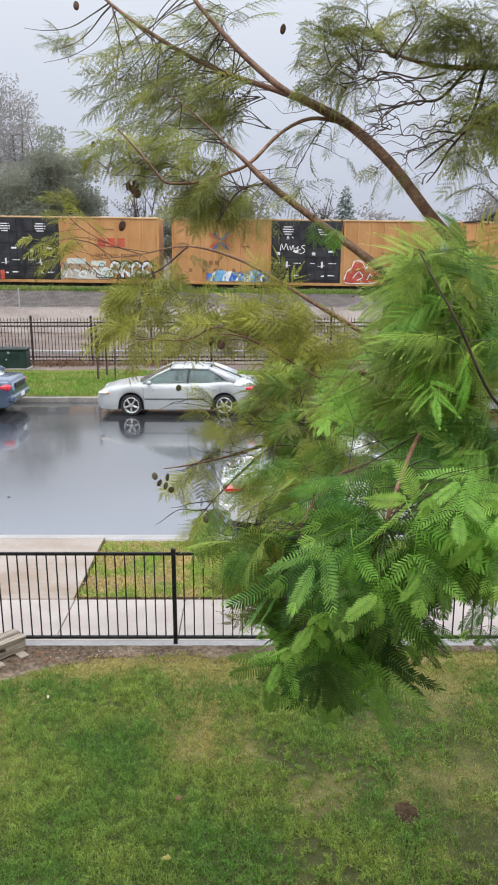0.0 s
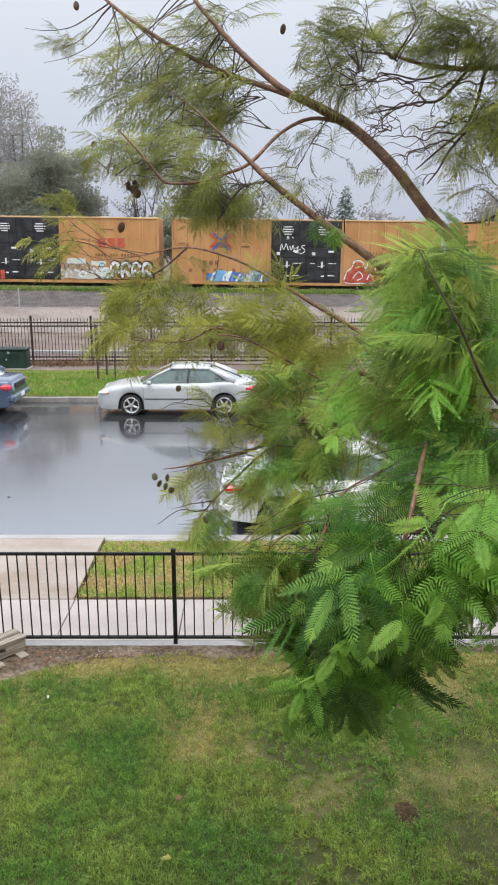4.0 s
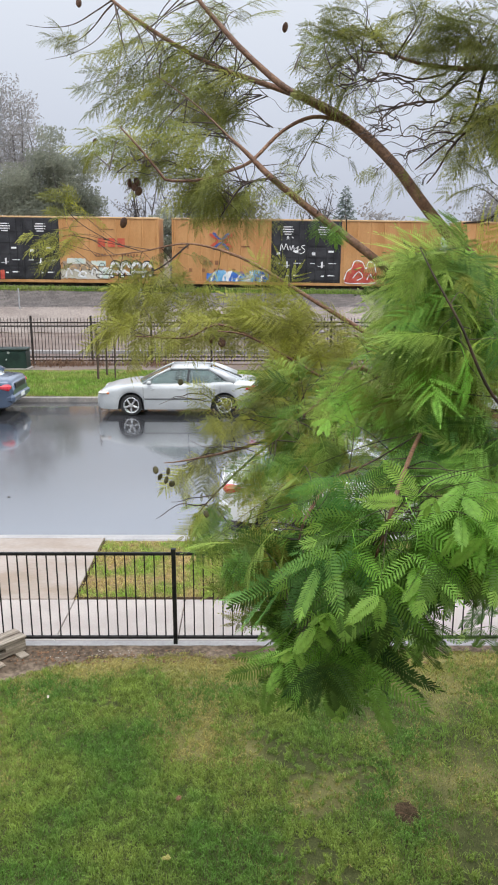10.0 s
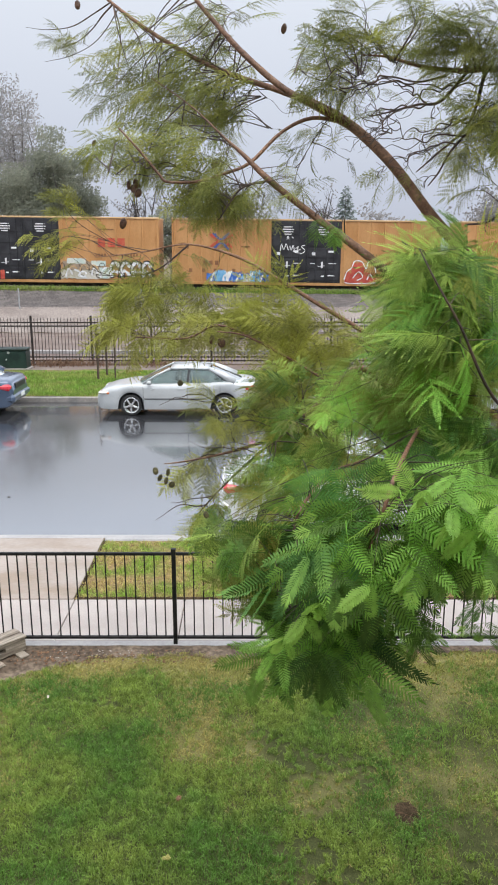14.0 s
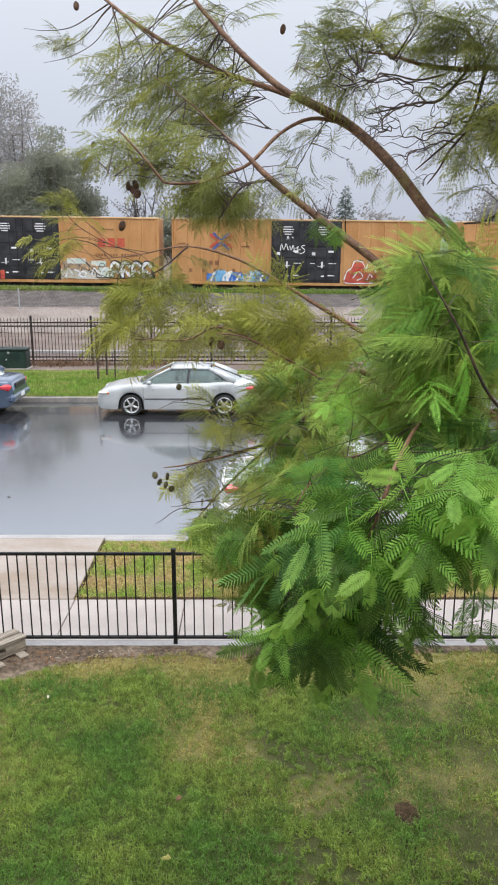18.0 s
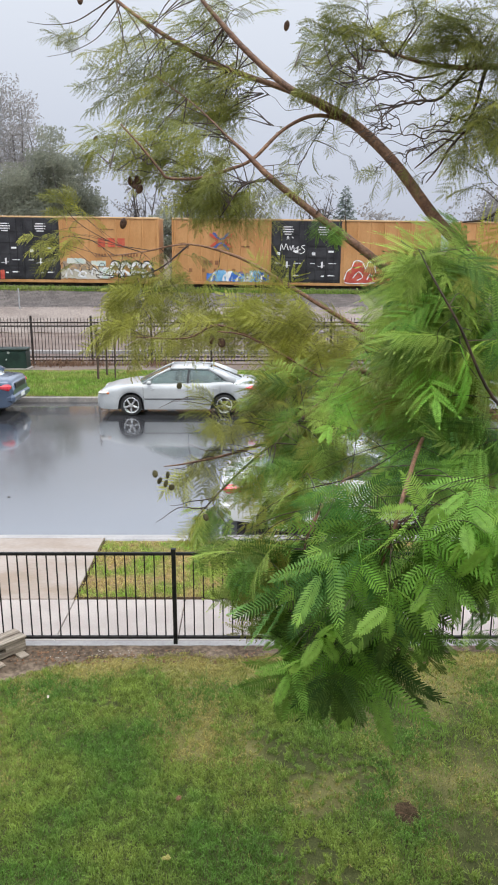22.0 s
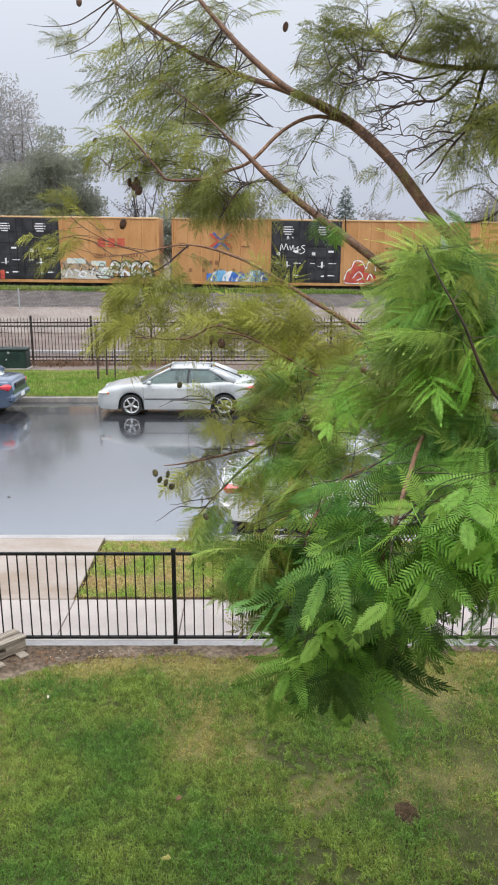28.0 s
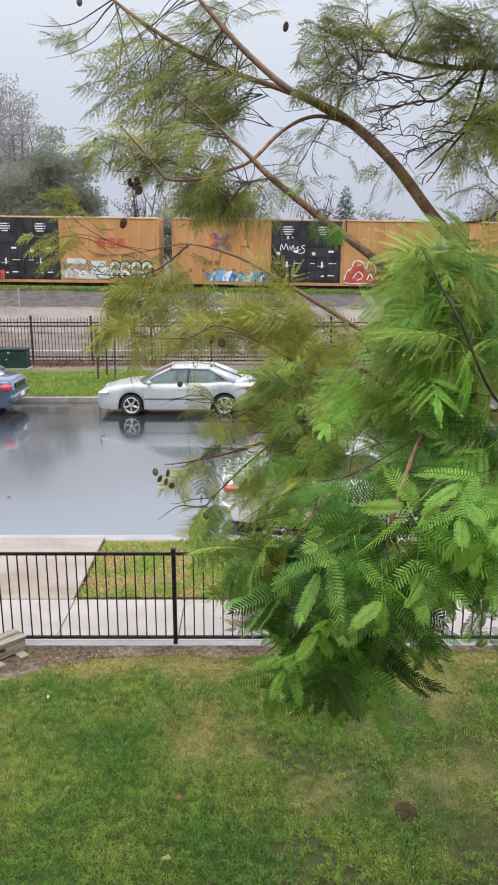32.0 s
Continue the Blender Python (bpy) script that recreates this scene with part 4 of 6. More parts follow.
    for name2, a, b in (("windshield", (1.0, 0.74, 0.965), (0.20, 0.57, 1.385)), ("rear_window", (-1.75, 0.70, 1.015), (-0.98, 0.56, 1.375))):
        q = []
        for t in range(5):
            u = t / 4
            x, w, z = a[0] + (b[0] - a[0]) * u, a[1] + (b[1] - a[1]) * u, a[2] + (b[2] - a[2]) * u
            for j in range(5):
                v = -1 + j / 2
                q.append((x + math.copysign(0.17, a[0]) * (1 - v * v) * (1 - 0.6 * u), w * v, z + 0.01))
        fs = [(t * 5 + j, t * 5 + j + 1, t * 5 + j + 6, t * 5 + j + 5) for t in range(4) for j in range(4)]
        q += [(x, y, z - 0.008) for x, y, z in q]
        fs += [tuple(i + 25 for i in f)[::-1] for f in fs]
        obj(name2, q, fs, M_GLASS, c, "tinted curved glass", True)
    part("grille", slab(2.30, 2.385, -0.36, 0.36, 0.56, 0.64, 0.015), M_TRIM, c, "black front grille")
    part("front_bumper_slot", slab(2.34, 2.40, -0.42, 0.42, 0.33, 0.42, 0.015), M_TRIM, c, "dark bumper opening")
    part("rear_plate", slab(-2.462, -2.44, -0.16, 0.16, 0.44, 0.55, 0.004), M_WHITE, c, "blank white number plate")
    for wx in (1.35, -1.40):
        for s in (-1, 1):
            make_wheel(c, wx, s * 0.755, -s)
    return c


sedan("silver_car", pose(-2.13, 22.95, -0.12, 0, 0, 180), M_SILVER, "silver four-door saloon parked at the far kerb on wet asphalt")
sedan("blue_car", pose(-9.56, 22.95, -0.12, 0, 0, 180) @ Matrix.Scale(1.08, 4), M_BLUE_CAR, "slate-blue saloon with red tail lamps parked at the kerb", lamp=(0.69, 0.87, 0.60))
sedan("white_car", pose(1.93, 13.25, -0.12, 0, 0, 0), M_WHITE_CAR, "white saloon parked at the near kerb behind the branches")
sedan("white_car", pose(9.35, 22.95, -0.12, 0, 0, 180), M_WHITE_CAR, "white saloon parked at the far kerb")


# ---- pallet and litter on the lawn ----
pallet = empty("wooden_skid", pose(-2.99, 7.98, -0.005, 0, 0, 46), "weathered grey wooden skid with slots on bare soil", "skid")
bm = bmesh.new()
for x0, x1 in ((-0.6, -0.44), (-0.26, -0.02), (0.16, 0.42)):
    box(bm, x0, x1, -0.03, 0.03, 0.03, 0.19)
for x0, x1 in ((-0.44, -0.26), (-0.02, 0.16)):
    box(bm, x0, x1, -0.03, 0.03, 0.03, 0.085)
    box(bm, x0, x1, -0.03, 0.03, 0.145, 0.19)
part("stringer", bm, M_WOOD_GREY, pallet, "slotted grey plank on edge")
for x in (-0.5, 0.02, 0.33):
    part("foot_board", slab(x - 0.055, x + 0.055, -0.17, 0.16, 0.006, 0.028, 0.004), M_WOOD_GREY, pallet)
for y0, y1 in ((-0.045, 0.075), (0.10, 0.22)):
    part("top_board", slab(-0.62, 0.43, y0, y1, 0.192, 0.214, 0.004), M_WOOD_GREY, pallet)
part("stringer", slab(-0.6, 0.42, 0.15, 0.21, 0.03, 0.19, 0.004), M_WOOD_GREY, pallet, "grey plank on edge")


def flake(rng, x, y, z, r):
    n = 6
    a0 = rng.uniform(0, 6.28)
    rim = [(x + r * rng.uniform(0.6, 1.1) * math.cos(a0 + 6.28 * i / n), y + r * rng.uniform(0.6, 1.1) * math.sin(a0 + 6.28 * i / n), z + rng.uniform(0, r * 0.6)) for i in range(n)]
    return rim + [(x, y, z + r * 0.8)], [(i, (i + 1) % n, n) for i in range(n)]


rng = random.Random(21)
tagged(obj("leaf_litter", *merge([flake(rng, rng.uniform(-2.9, 2.2), rng.uniform(7.95, 8.28), 0.0, rng.uniform(0.008, 0.022)) for _ in range(520)]), M_DEAD_LEAF),
       "brown leaf litter on the soil by the fence", "litter", kind="stuff")
tagged(obj("pale_chips", *merge([flake(rng, rng.gauss(-1.3, 0.6), rng.uniform(8.0, 8.28), 0.0, rng.uniform(0.006, 0.014)) for _ in range(110)]), M_CHIP),
       "pale bits of litter along the fence", "litter", kind="stuff")
for x, y, r, mt, lb in ((-2.16, 7.27, 0.018, M_CHIP, "small pale scrap on the grass"), (-0.66, 5.02, 0.032, M_STRAW, "pale dry leaf on the grass"), (-0.62, 5.7, 0.035, M_DEAD_LEAF, "brown dead leaf on the grass")):
    sc2 = tagged(obj("scrap", *merge([flake(rng, rng.gauss(0, r * 0.4), rng.gauss(0, r * 0.4), 0.02, r * rng.uniform(0.5, 1)) for _ in range(5)]), mt), lb, "litter")
    sc2.matrix_basis = pose(x, y, 0.0)
for x, y, r in HOLES:
    n = 28
    rim = [(x + r * 1.05 * math.cos(6.283 * i / n) * (1 + 0.25 * noise.noise((i * 0.9, x, 0))), y + r * 1.3 * math.sin(6.283 * i / n) * (1 + 0.25 * noise.noise((i * 0.9, y, 5))), lawn_height(x, y) + 0.006) for i in range(n)]
    bare = rim + [(x, y, lawn_height(x, y) - 0.004 + 0.02)]
    tagged(obj("bare_patch", bare, [(i, (i + 1) % n, n) for i in range(n)], M_MUD), "bare dark earth in the lawn", "soil", kind="structure")
for x, y, r in ((*(-4.8, 14.473, -0.12)[:2], 0.026), (*(-4.807, 14.914, -0.12)[:2], 0.016)):
    lf = tagged(obj("fallen_leaf", *merge([flake(rng, 0, 0, 0, r), flake(rng, r, 0.01, 0, r * 0.7)]), M_MUD), "dark wet leaf lying on the asphalt", "leaf", "fallen leaves")
    lf.matrix_basis = pose(x, y, -0.12)
straws = []
for _ in range(14):
    a, c, d = rng.gauss(1.35, 0.08), rng.gauss(5.55, 0.09), rng.uniform(0, 3.1)
    ln = rng.uniform(0.03, 0.1)
    straws.append(tube([(a, c, 0.012), (a + ln * math.cos(d), c + ln * math.sin(d), 0.02)], [0.002, 0.0015], 4))
tagged(obj("dry_straws", *merge(straws), M_WEED), "dry straws on the bare patch", "litter", kind="stuff")


# ---- distant trees ----
def far_tree(name, top, wide, crown_low, count, leaf, material, label, seed, sparse=False, bark=M_FAR_BARK):
    foot = lerp(profile, top[1])
    tall = top[2] - foot
    t = empty(name, pose(top[0], top[1], foot), label, "tree", "trees beyond the railway")
    rng = random.Random(seed)
    tips = []
    pieces = [tube(smooth_path([(0, 0, -0.3), (0.1, 0, tall * 0.3), (-0.1, 0.1, tall * 0.55)], 3), [tall * 0.022 - i * tall * 0.0018 for i in range(7)], 7)]
    for i in range(9 if not sparse else 14):
        a, z0 = rng.uniform(0, 6.28), tall * rng.uniform(0.25, 0.55)
        r, z1 = wide * rng.uniform(0.3, 0.95), tall * rng.uniform(max(crown_low, 0.45), 0.96)
        p = [(0, 0, z0), (math.cos(a) * r * 0.45, math.sin(a) * r * 0.45, z0 + (z1 - z0) * 0.5), (math.cos(a) * r * 0.8, math.sin(a) * r * 0.8, z1)]
        sp = smooth_path(p, 4)
        pieces.append(tube(sp, [tall * (0.011 - 0.001 * k) for k in range(len(sp))], 5))
        tips.append(sp[-1])
        for _ in range(3 if not sparse else 6):
            q0 = sp[rng.randrange(3, len(sp))]
            q1 = q0 + Vector((rng.gauss(0, wide * 0.22), rng.gauss(0, wide * 0.22), rng.uniform(-0.02, 0.16) * tall))
            pieces.append(tube([q0, (q0 + q1) / 2 + Vector((0, 0, 0.2)), q1], [tall * 0.0045, tall * 0.003, tall * 0.001], 4))
            tips.append(q1)
            if sparse:
                for _ in range(3):
                    q2 = q1 + Vector((rng.gauss(0, wide * 0.12), rng.gauss(0, wide * 0.12), rng.uniform(-0.01, 0.09) * tall))
                    pieces.append(tube([q1, q2], [tall * 0.002, tall * 0.0007], 3))
                    tips.append(q2)
    obj("trunk", *merge(pieces), bark, t, "grey-brown trunk and limbs")
    v, f = [], []
    for i in range(count):
        c = rng.choice(tips)
        s = wide * (0.20 if not sparse else 0.10)
        p = c + Vector([max(-1.5, min(1.5, rng.gauss(0, 1))) * s * k for k in (1, 1, 0.75)])
        if p.z < tall * crown_low * 0.8:
            continue
        n = Vector((rng.gauss(0, 1), rng.gauss(0, 1), rng.gauss(0, 1))).normalized()
        u = n.orthogonal().normalized() * leaf * rng.uniform(0.5, 1.2)
        w = n.cross(u) * 0.45
        o = len(v)
        v += [p - u, p + w, p + u, p - w]
        f.append((o, o + 1, o + 2, o + 3))
    crown = tagged(obj("crown", v, f, material, t), "loose crown of many small leaves")
    return t


# distance haze on these crowns is put into their leaf colours
far_tree("eucalyptus_tree", (-24.614, 86, 18.792), 5.0, 0.4, 20000, 0.14, M_HAZE_GREY, "tall grey-green eucalyptus in mist beyond the train", 5)
far_tree("eucalyptus_tree", (-30.808, 88, 20.52), 5.5, 0.4, 20000, 0.14, M_HAZE_GREY, "tall grey-green eucalyptus in mist beyond the train", 6)
far_tree("broad_tree", (-17.683, 78, 14.306), 3.9, 0.35, 34000, 0.14, M_HAZE_GREEN, "dark green rounded tree beyond the train", 7)
far_tree("broad_tree", (-21.805, 76, 12.963), 4.2, 0.35, 30000, 0.14, M_HAZE_GREEN, "dark green rounded tree beyond the train", 8)
far_tree("broad_tree", (-7.401, 74, 8.195), 2.4, 0.2, 6000, 0.2, M_HAZE_GREEN, "low dark bush behind the gap of the train", 15)
far_tree("bare_tree", (-10.737, 80, 11.386), 2.8, 0.5, 420, 0.2, M_HAZE_GREY, "thin half-bare tree beyond the train", 9, True, M_BARE)
far_tree("bare_tree", (-6.663, 82, 12.534), 3.6, 0.5, 420, 0.2, M_HAZE_GREY, "thin half-bare tree beyond the train", 10, True, M_BARE)
far_tree("bare_tree", (8.316, 95, 10.925), 3.0, 0.6, 420, 0.2, M_HAZE_GREY, "thin half-bare tree beyond the train", 11, True, M_BARE)
far_tree("bare_tree", (19.448, 110, 9.454), 5.0, 0.6, 1600, 0.28, M_HAZE_GREY, "low grey scrub tree far beyond the train", 12, True, M_BARE)
far_tree("bare_tree", (-1.334, 90, 10.597), 4.2, 0.5, 3600, 0.28, M_HAZE_GREY, "grey-green scrub tree beyond the train", 13, True, M_BARE)
far_tree("bare_tree", (29.605, 100, 10.917), 5.2, 0.5, 3000, 0.28, M_HAZE_GREY, "grey-green scrub tree far beyond the train", 14, True, M_BARE)


def conifer(m, tall, wide, seed):
    t = empty("conifer_tree", m, "slim blue-green conifer standing beyond the train", "tree", "trees beyond the railway")
    rng = random.Random(seed)
    obj("trunk", *tube([(0, 0, -0.2), (0, 0, tall * 0.97)], [0.16, 0.02], 6), M_FAR_BARK, t)
    v, f = [], []
    for i in range(5200):
        u = rng.random() ** 0.7
        z = tall * (1 - u) * 0.9 + tall * 0.1 * rng.random()
        r = wide * (1 - z / tall) ** 0.8 * (0.55 + 0.45 * abs(math.sin(z * 5.1))) * math.sqrt(rng.random())
        a = rng.uniform(0, 6.28)
        p = Vector((math.cos(a) * r, math.sin(a) * r, z - r * 0.25))
        d = Vector((math.cos(a), math.sin(a), -0.4 + rng.gauss(0, 0.3))).normalized() * 0.30
        s = Vector((-math.sin(a), math.cos(a), rng.gauss(0, 0.4))) * 0.10
        o = len(v)
        v += [p - s, p + s, p + d]
        f.append((o, o + 1, o + 2))
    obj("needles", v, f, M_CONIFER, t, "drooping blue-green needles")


spire = (11.15, 92, 12.0)
conifer(pose(spire[0], spire[1], 0.2), spire[2] - 0.2, 3.8, 3)


# ---- the jacaranda before the window ----
def leaf_mesh(name, length, pairs, frond, leaflets, size, slim, droop, seed, material, oblong=False, spread=0.85, tip=None):
    """A feathery leaf twice divided: a stalk, side fronds, and many small leaflets. It grows along +x and hangs to -z."""
    rng = random.Random(seed)
    v, f, young = [], [], []

    def leaflet(p, d, nrm, ln):
        s = d.cross(nrm).normalized() * ln * slim
        o = len(v)
        q = nrm * ln * rng.uniform(-0.12, 0.05)
        if oblong:
            v.extend([p - s * 0.5, p + s * 0.5, p + d * ln * 0.5 + s, p + d * ln * 0.5 - s, p + d * ln + s * 0.5 + q, p + d * ln - s * 0.5 + q])
            f.extend([(o, o + 1, o + 2, o + 3), (o + 3, o + 2, o + 4, o + 5)])
        else:
            v.extend([p, p + d * ln * 0.45 + s, p + d * ln + q, p + d * ln * 0.45 - s])
            f.append((o, o + 1, o + 2, o + 3))

    stalk = []
    for i in range(9):
        t = i / 8
        stalk.append(Vector((length * (t - 0.22 * droop * t * t), 0.015 * math.sin(t * 3 + seed), -length * droop * 0.62 * t * t)))
    sv, sf = tube(stalk, [0.0022 * (1 - 0.7 * i / 8) * max(1, length / 0.3) for i in range(9)], 4, False)
    v.extend(sv)
    f.extend(sf)

    def grow(base, along, side, ln):
        """One frond: a thin rib with leaflets in two ranks."""
        up = along.cross(side).normalized()
        bend = rng.uniform(0.0, 0.22) if oblong else rng.uniform(0.12, 0.5)
        rib = []
        fresh = rng.uniform(0.72, 1.5)
        for k in range(leaflets + 1):
            t = (k + 0.6) / leaflets
            p = base + along * ln * t + Vector((0, 0, -1)) * ln * bend * t * t
            rib.append(p)
            if oblong:
                a, lead = min(1.0, 0.62 + 1.3 * t, 0.62 + 1.9 * (1.03 - t)), 0.42 + 0.75 * t ** 3
            else:
                a, lead = math.sin(math.pi * min(1, 0.16 + 0.80 * t)) ** 0.6, 0.24 + 0.34 * t
            n0 = len(f)
            for s in (-1, 1):
                d = (along * lead + side * s + Vector((0, 0, -0.22))).normalized()
                leaflet(p, d, up, size * a * rng.uniform(0.88, 1.1))
            if tip and t > fresh:
                young.extend(range(n0, len(f)))
        leaflet(rib[-1], (along + Vector((0, 0, -0.5))).normalized(), up, size)
        tv, tf = tube([base, rib[len(rib) // 2], rib[-1]], [0.0013, 0.001, 0.0005], 3, False)
        o = len(v)
        v.extend(tv)
        f.extend(tuple(i + o for i in q) for q in tf)

    for i in range(pairs):
        t = 0.22 + 0.74 * (i + 0.5) / pairs
        j = min(7, int(t * 8))
        p = stalk[j].lerp(stalk[j + 1], t * 8 - j)
        tan = (stalk[j + 1] - stalk[j]).normalized()
        for s in (-1, 1):
            sd = Vector((0, s, 0))
            along = (tan * (0.55 + 0.3 * t) + sd * spread + Vector((0, 0, rng.uniform(-0.18, 0.1)))).normalized()
            across = Matrix.Rotation(rng.gauss(0, 0.45), 3, along) @ along.cross(Vector((0, 0, 1))).normalized()
            grow(p, along, across, frond * (0.75 + 0.45 * math.sin(math.pi * t)) * rng.uniform(0.88, 1.08))
    tan = (stalk[-1] - stalk[-2]).normalized()
    grow(stalk[-1], tan, Vector((0, 1, 0)), frond * 0.8)
    me = bpy.data.meshes.new(name)
    me.from_pydata([tuple(p) for p in v], [], f)
    me.materials.append(material)
    if tip:
        me.materials.append(tip)
        for i in young:
            me.polygons[i].material_index = 1
    return me


SHADES = (M_LEAF_B, M_LEAF_F, M_LEAF_A, M_LEAF_B, M_LEAF_F, M_LEAF_B)
BIG = [leaf_mesh("leaf", 0.20, n, 0.205, 18, 0.042, 0.105, d, 41 + i, mt, True, w, M_LEAF_L)
       for i, (n, d, mt, w) in enumerate(zip((1, 2, 1, 2, 1, 1), (0.1, 0.35, 0.5, 0.2, 0.4, 0.15), SHADES, (0.8, 0.6, 0.5, 0.75, 0.6, 0.7)))]
BRIGHT = [leaf_mesh("leaf", 0.18, n, 0.19, 17, 0.041, 0.108, d, 71 + i, mt, True, w, M_LEAF_L) for i, (n, d, w, mt) in enumerate(((1, 0.2, 0.8, M_LEAF_A), (2, 0.35, 0.7, M_LEAF_B), (1, 0.5, 0.6, M_LEAF_B)))]
# young lime fronds; their colour also stands in for skylight on the clump
LIME = [leaf_mesh("leaf", 0.18, n, 0.19, 17, 0.042, 0.11, d, 81 + i, M_LEAF_L, True, w) for i, (n, d, w) in enumerate(((1, 0.3, 0.8), (2, 0.4, 0.7)))]
TIP = [leaf_mesh("leaf", 0.12, 1, 0.11, 13, 0.034, 0.15, d, 61 + i, M_LEAF_L, True, 0.55) for i, d in enumerate((0.5, 0.9, 1.2))]
NEAR = [leaf_mesh("leaf", 0.29, 5, 0.15, 17, 0.033, 0.115, d, 1 + i, mt) for i, (d, mt) in enumerate(zip((0.3, 0.6, 0.9, 0.5, 0.7), (M_LEAF_A, M_LEAF_B, M_LEAF_E, M_LEAF_B, M_LEAF_F)))]
MIDL = [leaf_mesh("leaf", 0.27, 7, 0.09, 11, 0.015, 0.22, d, s, mt) for d, s, mt in ((0.3, 11, M_LEAF_E), (0.6, 12, M_LEAF_C), (0.45, 13, M_LEAF_E), (0.5, 14, M_LEAF_B))]
FERN = [leaf_mesh("leaf", 0.27, 6, 0.11, 14, 0.020, 0.15, d, s, mt) for d, s, mt in ((0.3, 15, M_LEAF_E), (0.6, 16, M_LEAF_E), (0.45, 17, M_LEAF_A), (0.5, 18, M_LEAF_E))]
FERN_OLIVE = FERN + MIDL[1:2]
OLIVE = [leaf_mesh("leaf", 0.27, 7, 0.075, 9, 0.0125, 0.25, d, s, mt) for d, s, mt in ((0.12, 21, M_LEAF_C), (0.5, 22, M_LEAF_C), (0.3, 23, M_LEAF_D))]
AIRY = [leaf_mesh("leaf", 0.27, 6, 0.07, 7, 0.0135, 0.22, d, s, mt) for d, s, mt in ((0.12, 24, M_LEAF_G), (0.4, 25, M_LEAF_G), (0.25, 26, M_LEAF_D), (0.3, 27, M_LEAF_C))]
DUSK = [leaf_mesh("leaf", 0.26, 6, 0.07, 7, 0.0135, 0.22, d, s, mt) for d, s, mt in ((0.15, 31, M_LEAF_D), (0.6, 32, M_LEAF_D), (0.35, 33, M_LEAF_G))]
COARSE = [leaf_mesh("leaf", 0.27, 4, 0.09, 2, 0.040, 0.31, d, s, M_LEAF_D) for d, s in ((0.2, 34), (0.5, 35))]

TRUNK = Vector((2.35, 4.35, 0))
tree = empty("jacaranda_tree", pose(*TRUNK), "wet jacaranda tree with feathery green leaves swaying in wind", "tree")
trunk_path = smooth_path([(0, 0, -0.3), (0.05, 0.02, 1.2), (-0.02, 0.05, 2.4), (-0.06, 0, 3.4), (0.0, 0.03, 4.6), (0.15, 0.1, 5.8)], 4)
obj("trunk", *tube(trunk_path, [0.17 - 0.005 * i for i in range(len(trunk_path))], 12), M_BARK, tree, "brown bark trunk", True)


QUADS = {}
# gaps in the crown through which the street shows: place and radius
GAPS = [(Vector(p), r) for p, r in (((0.335, 2.1, 4.12), 0.12), ((0.41, 2.6, 4.03), 0.12), ((0.46, 3.0, 3.90), 0.10), ((0.52, 3.4, 3.80), 0.11),
                                    ((0.05, 2.2, 4.04), 0.06), ((0.04, 2.6, 3.90), 0.08), ((0.05, 3.0, 3.78), 0.09), ((0.04, 3.4, 3.66), 0.11),
                                    ((-0.035, 3.4, 4.112), 0.085), ((-0.045, 4.0, 3.99), 0.09), ((0.43, 2.2, 4.09), 0.06),
                                    ((0.305, 2.7, 4.639), 0.075), ((0.285, 2.5, 4.643), 0.065), ((0.29, 2.7, 4.55), 0.05), ((0.86, 2.6, 4.263), 0.035), ((0.98, 3.0, 4.198), 0.045))]


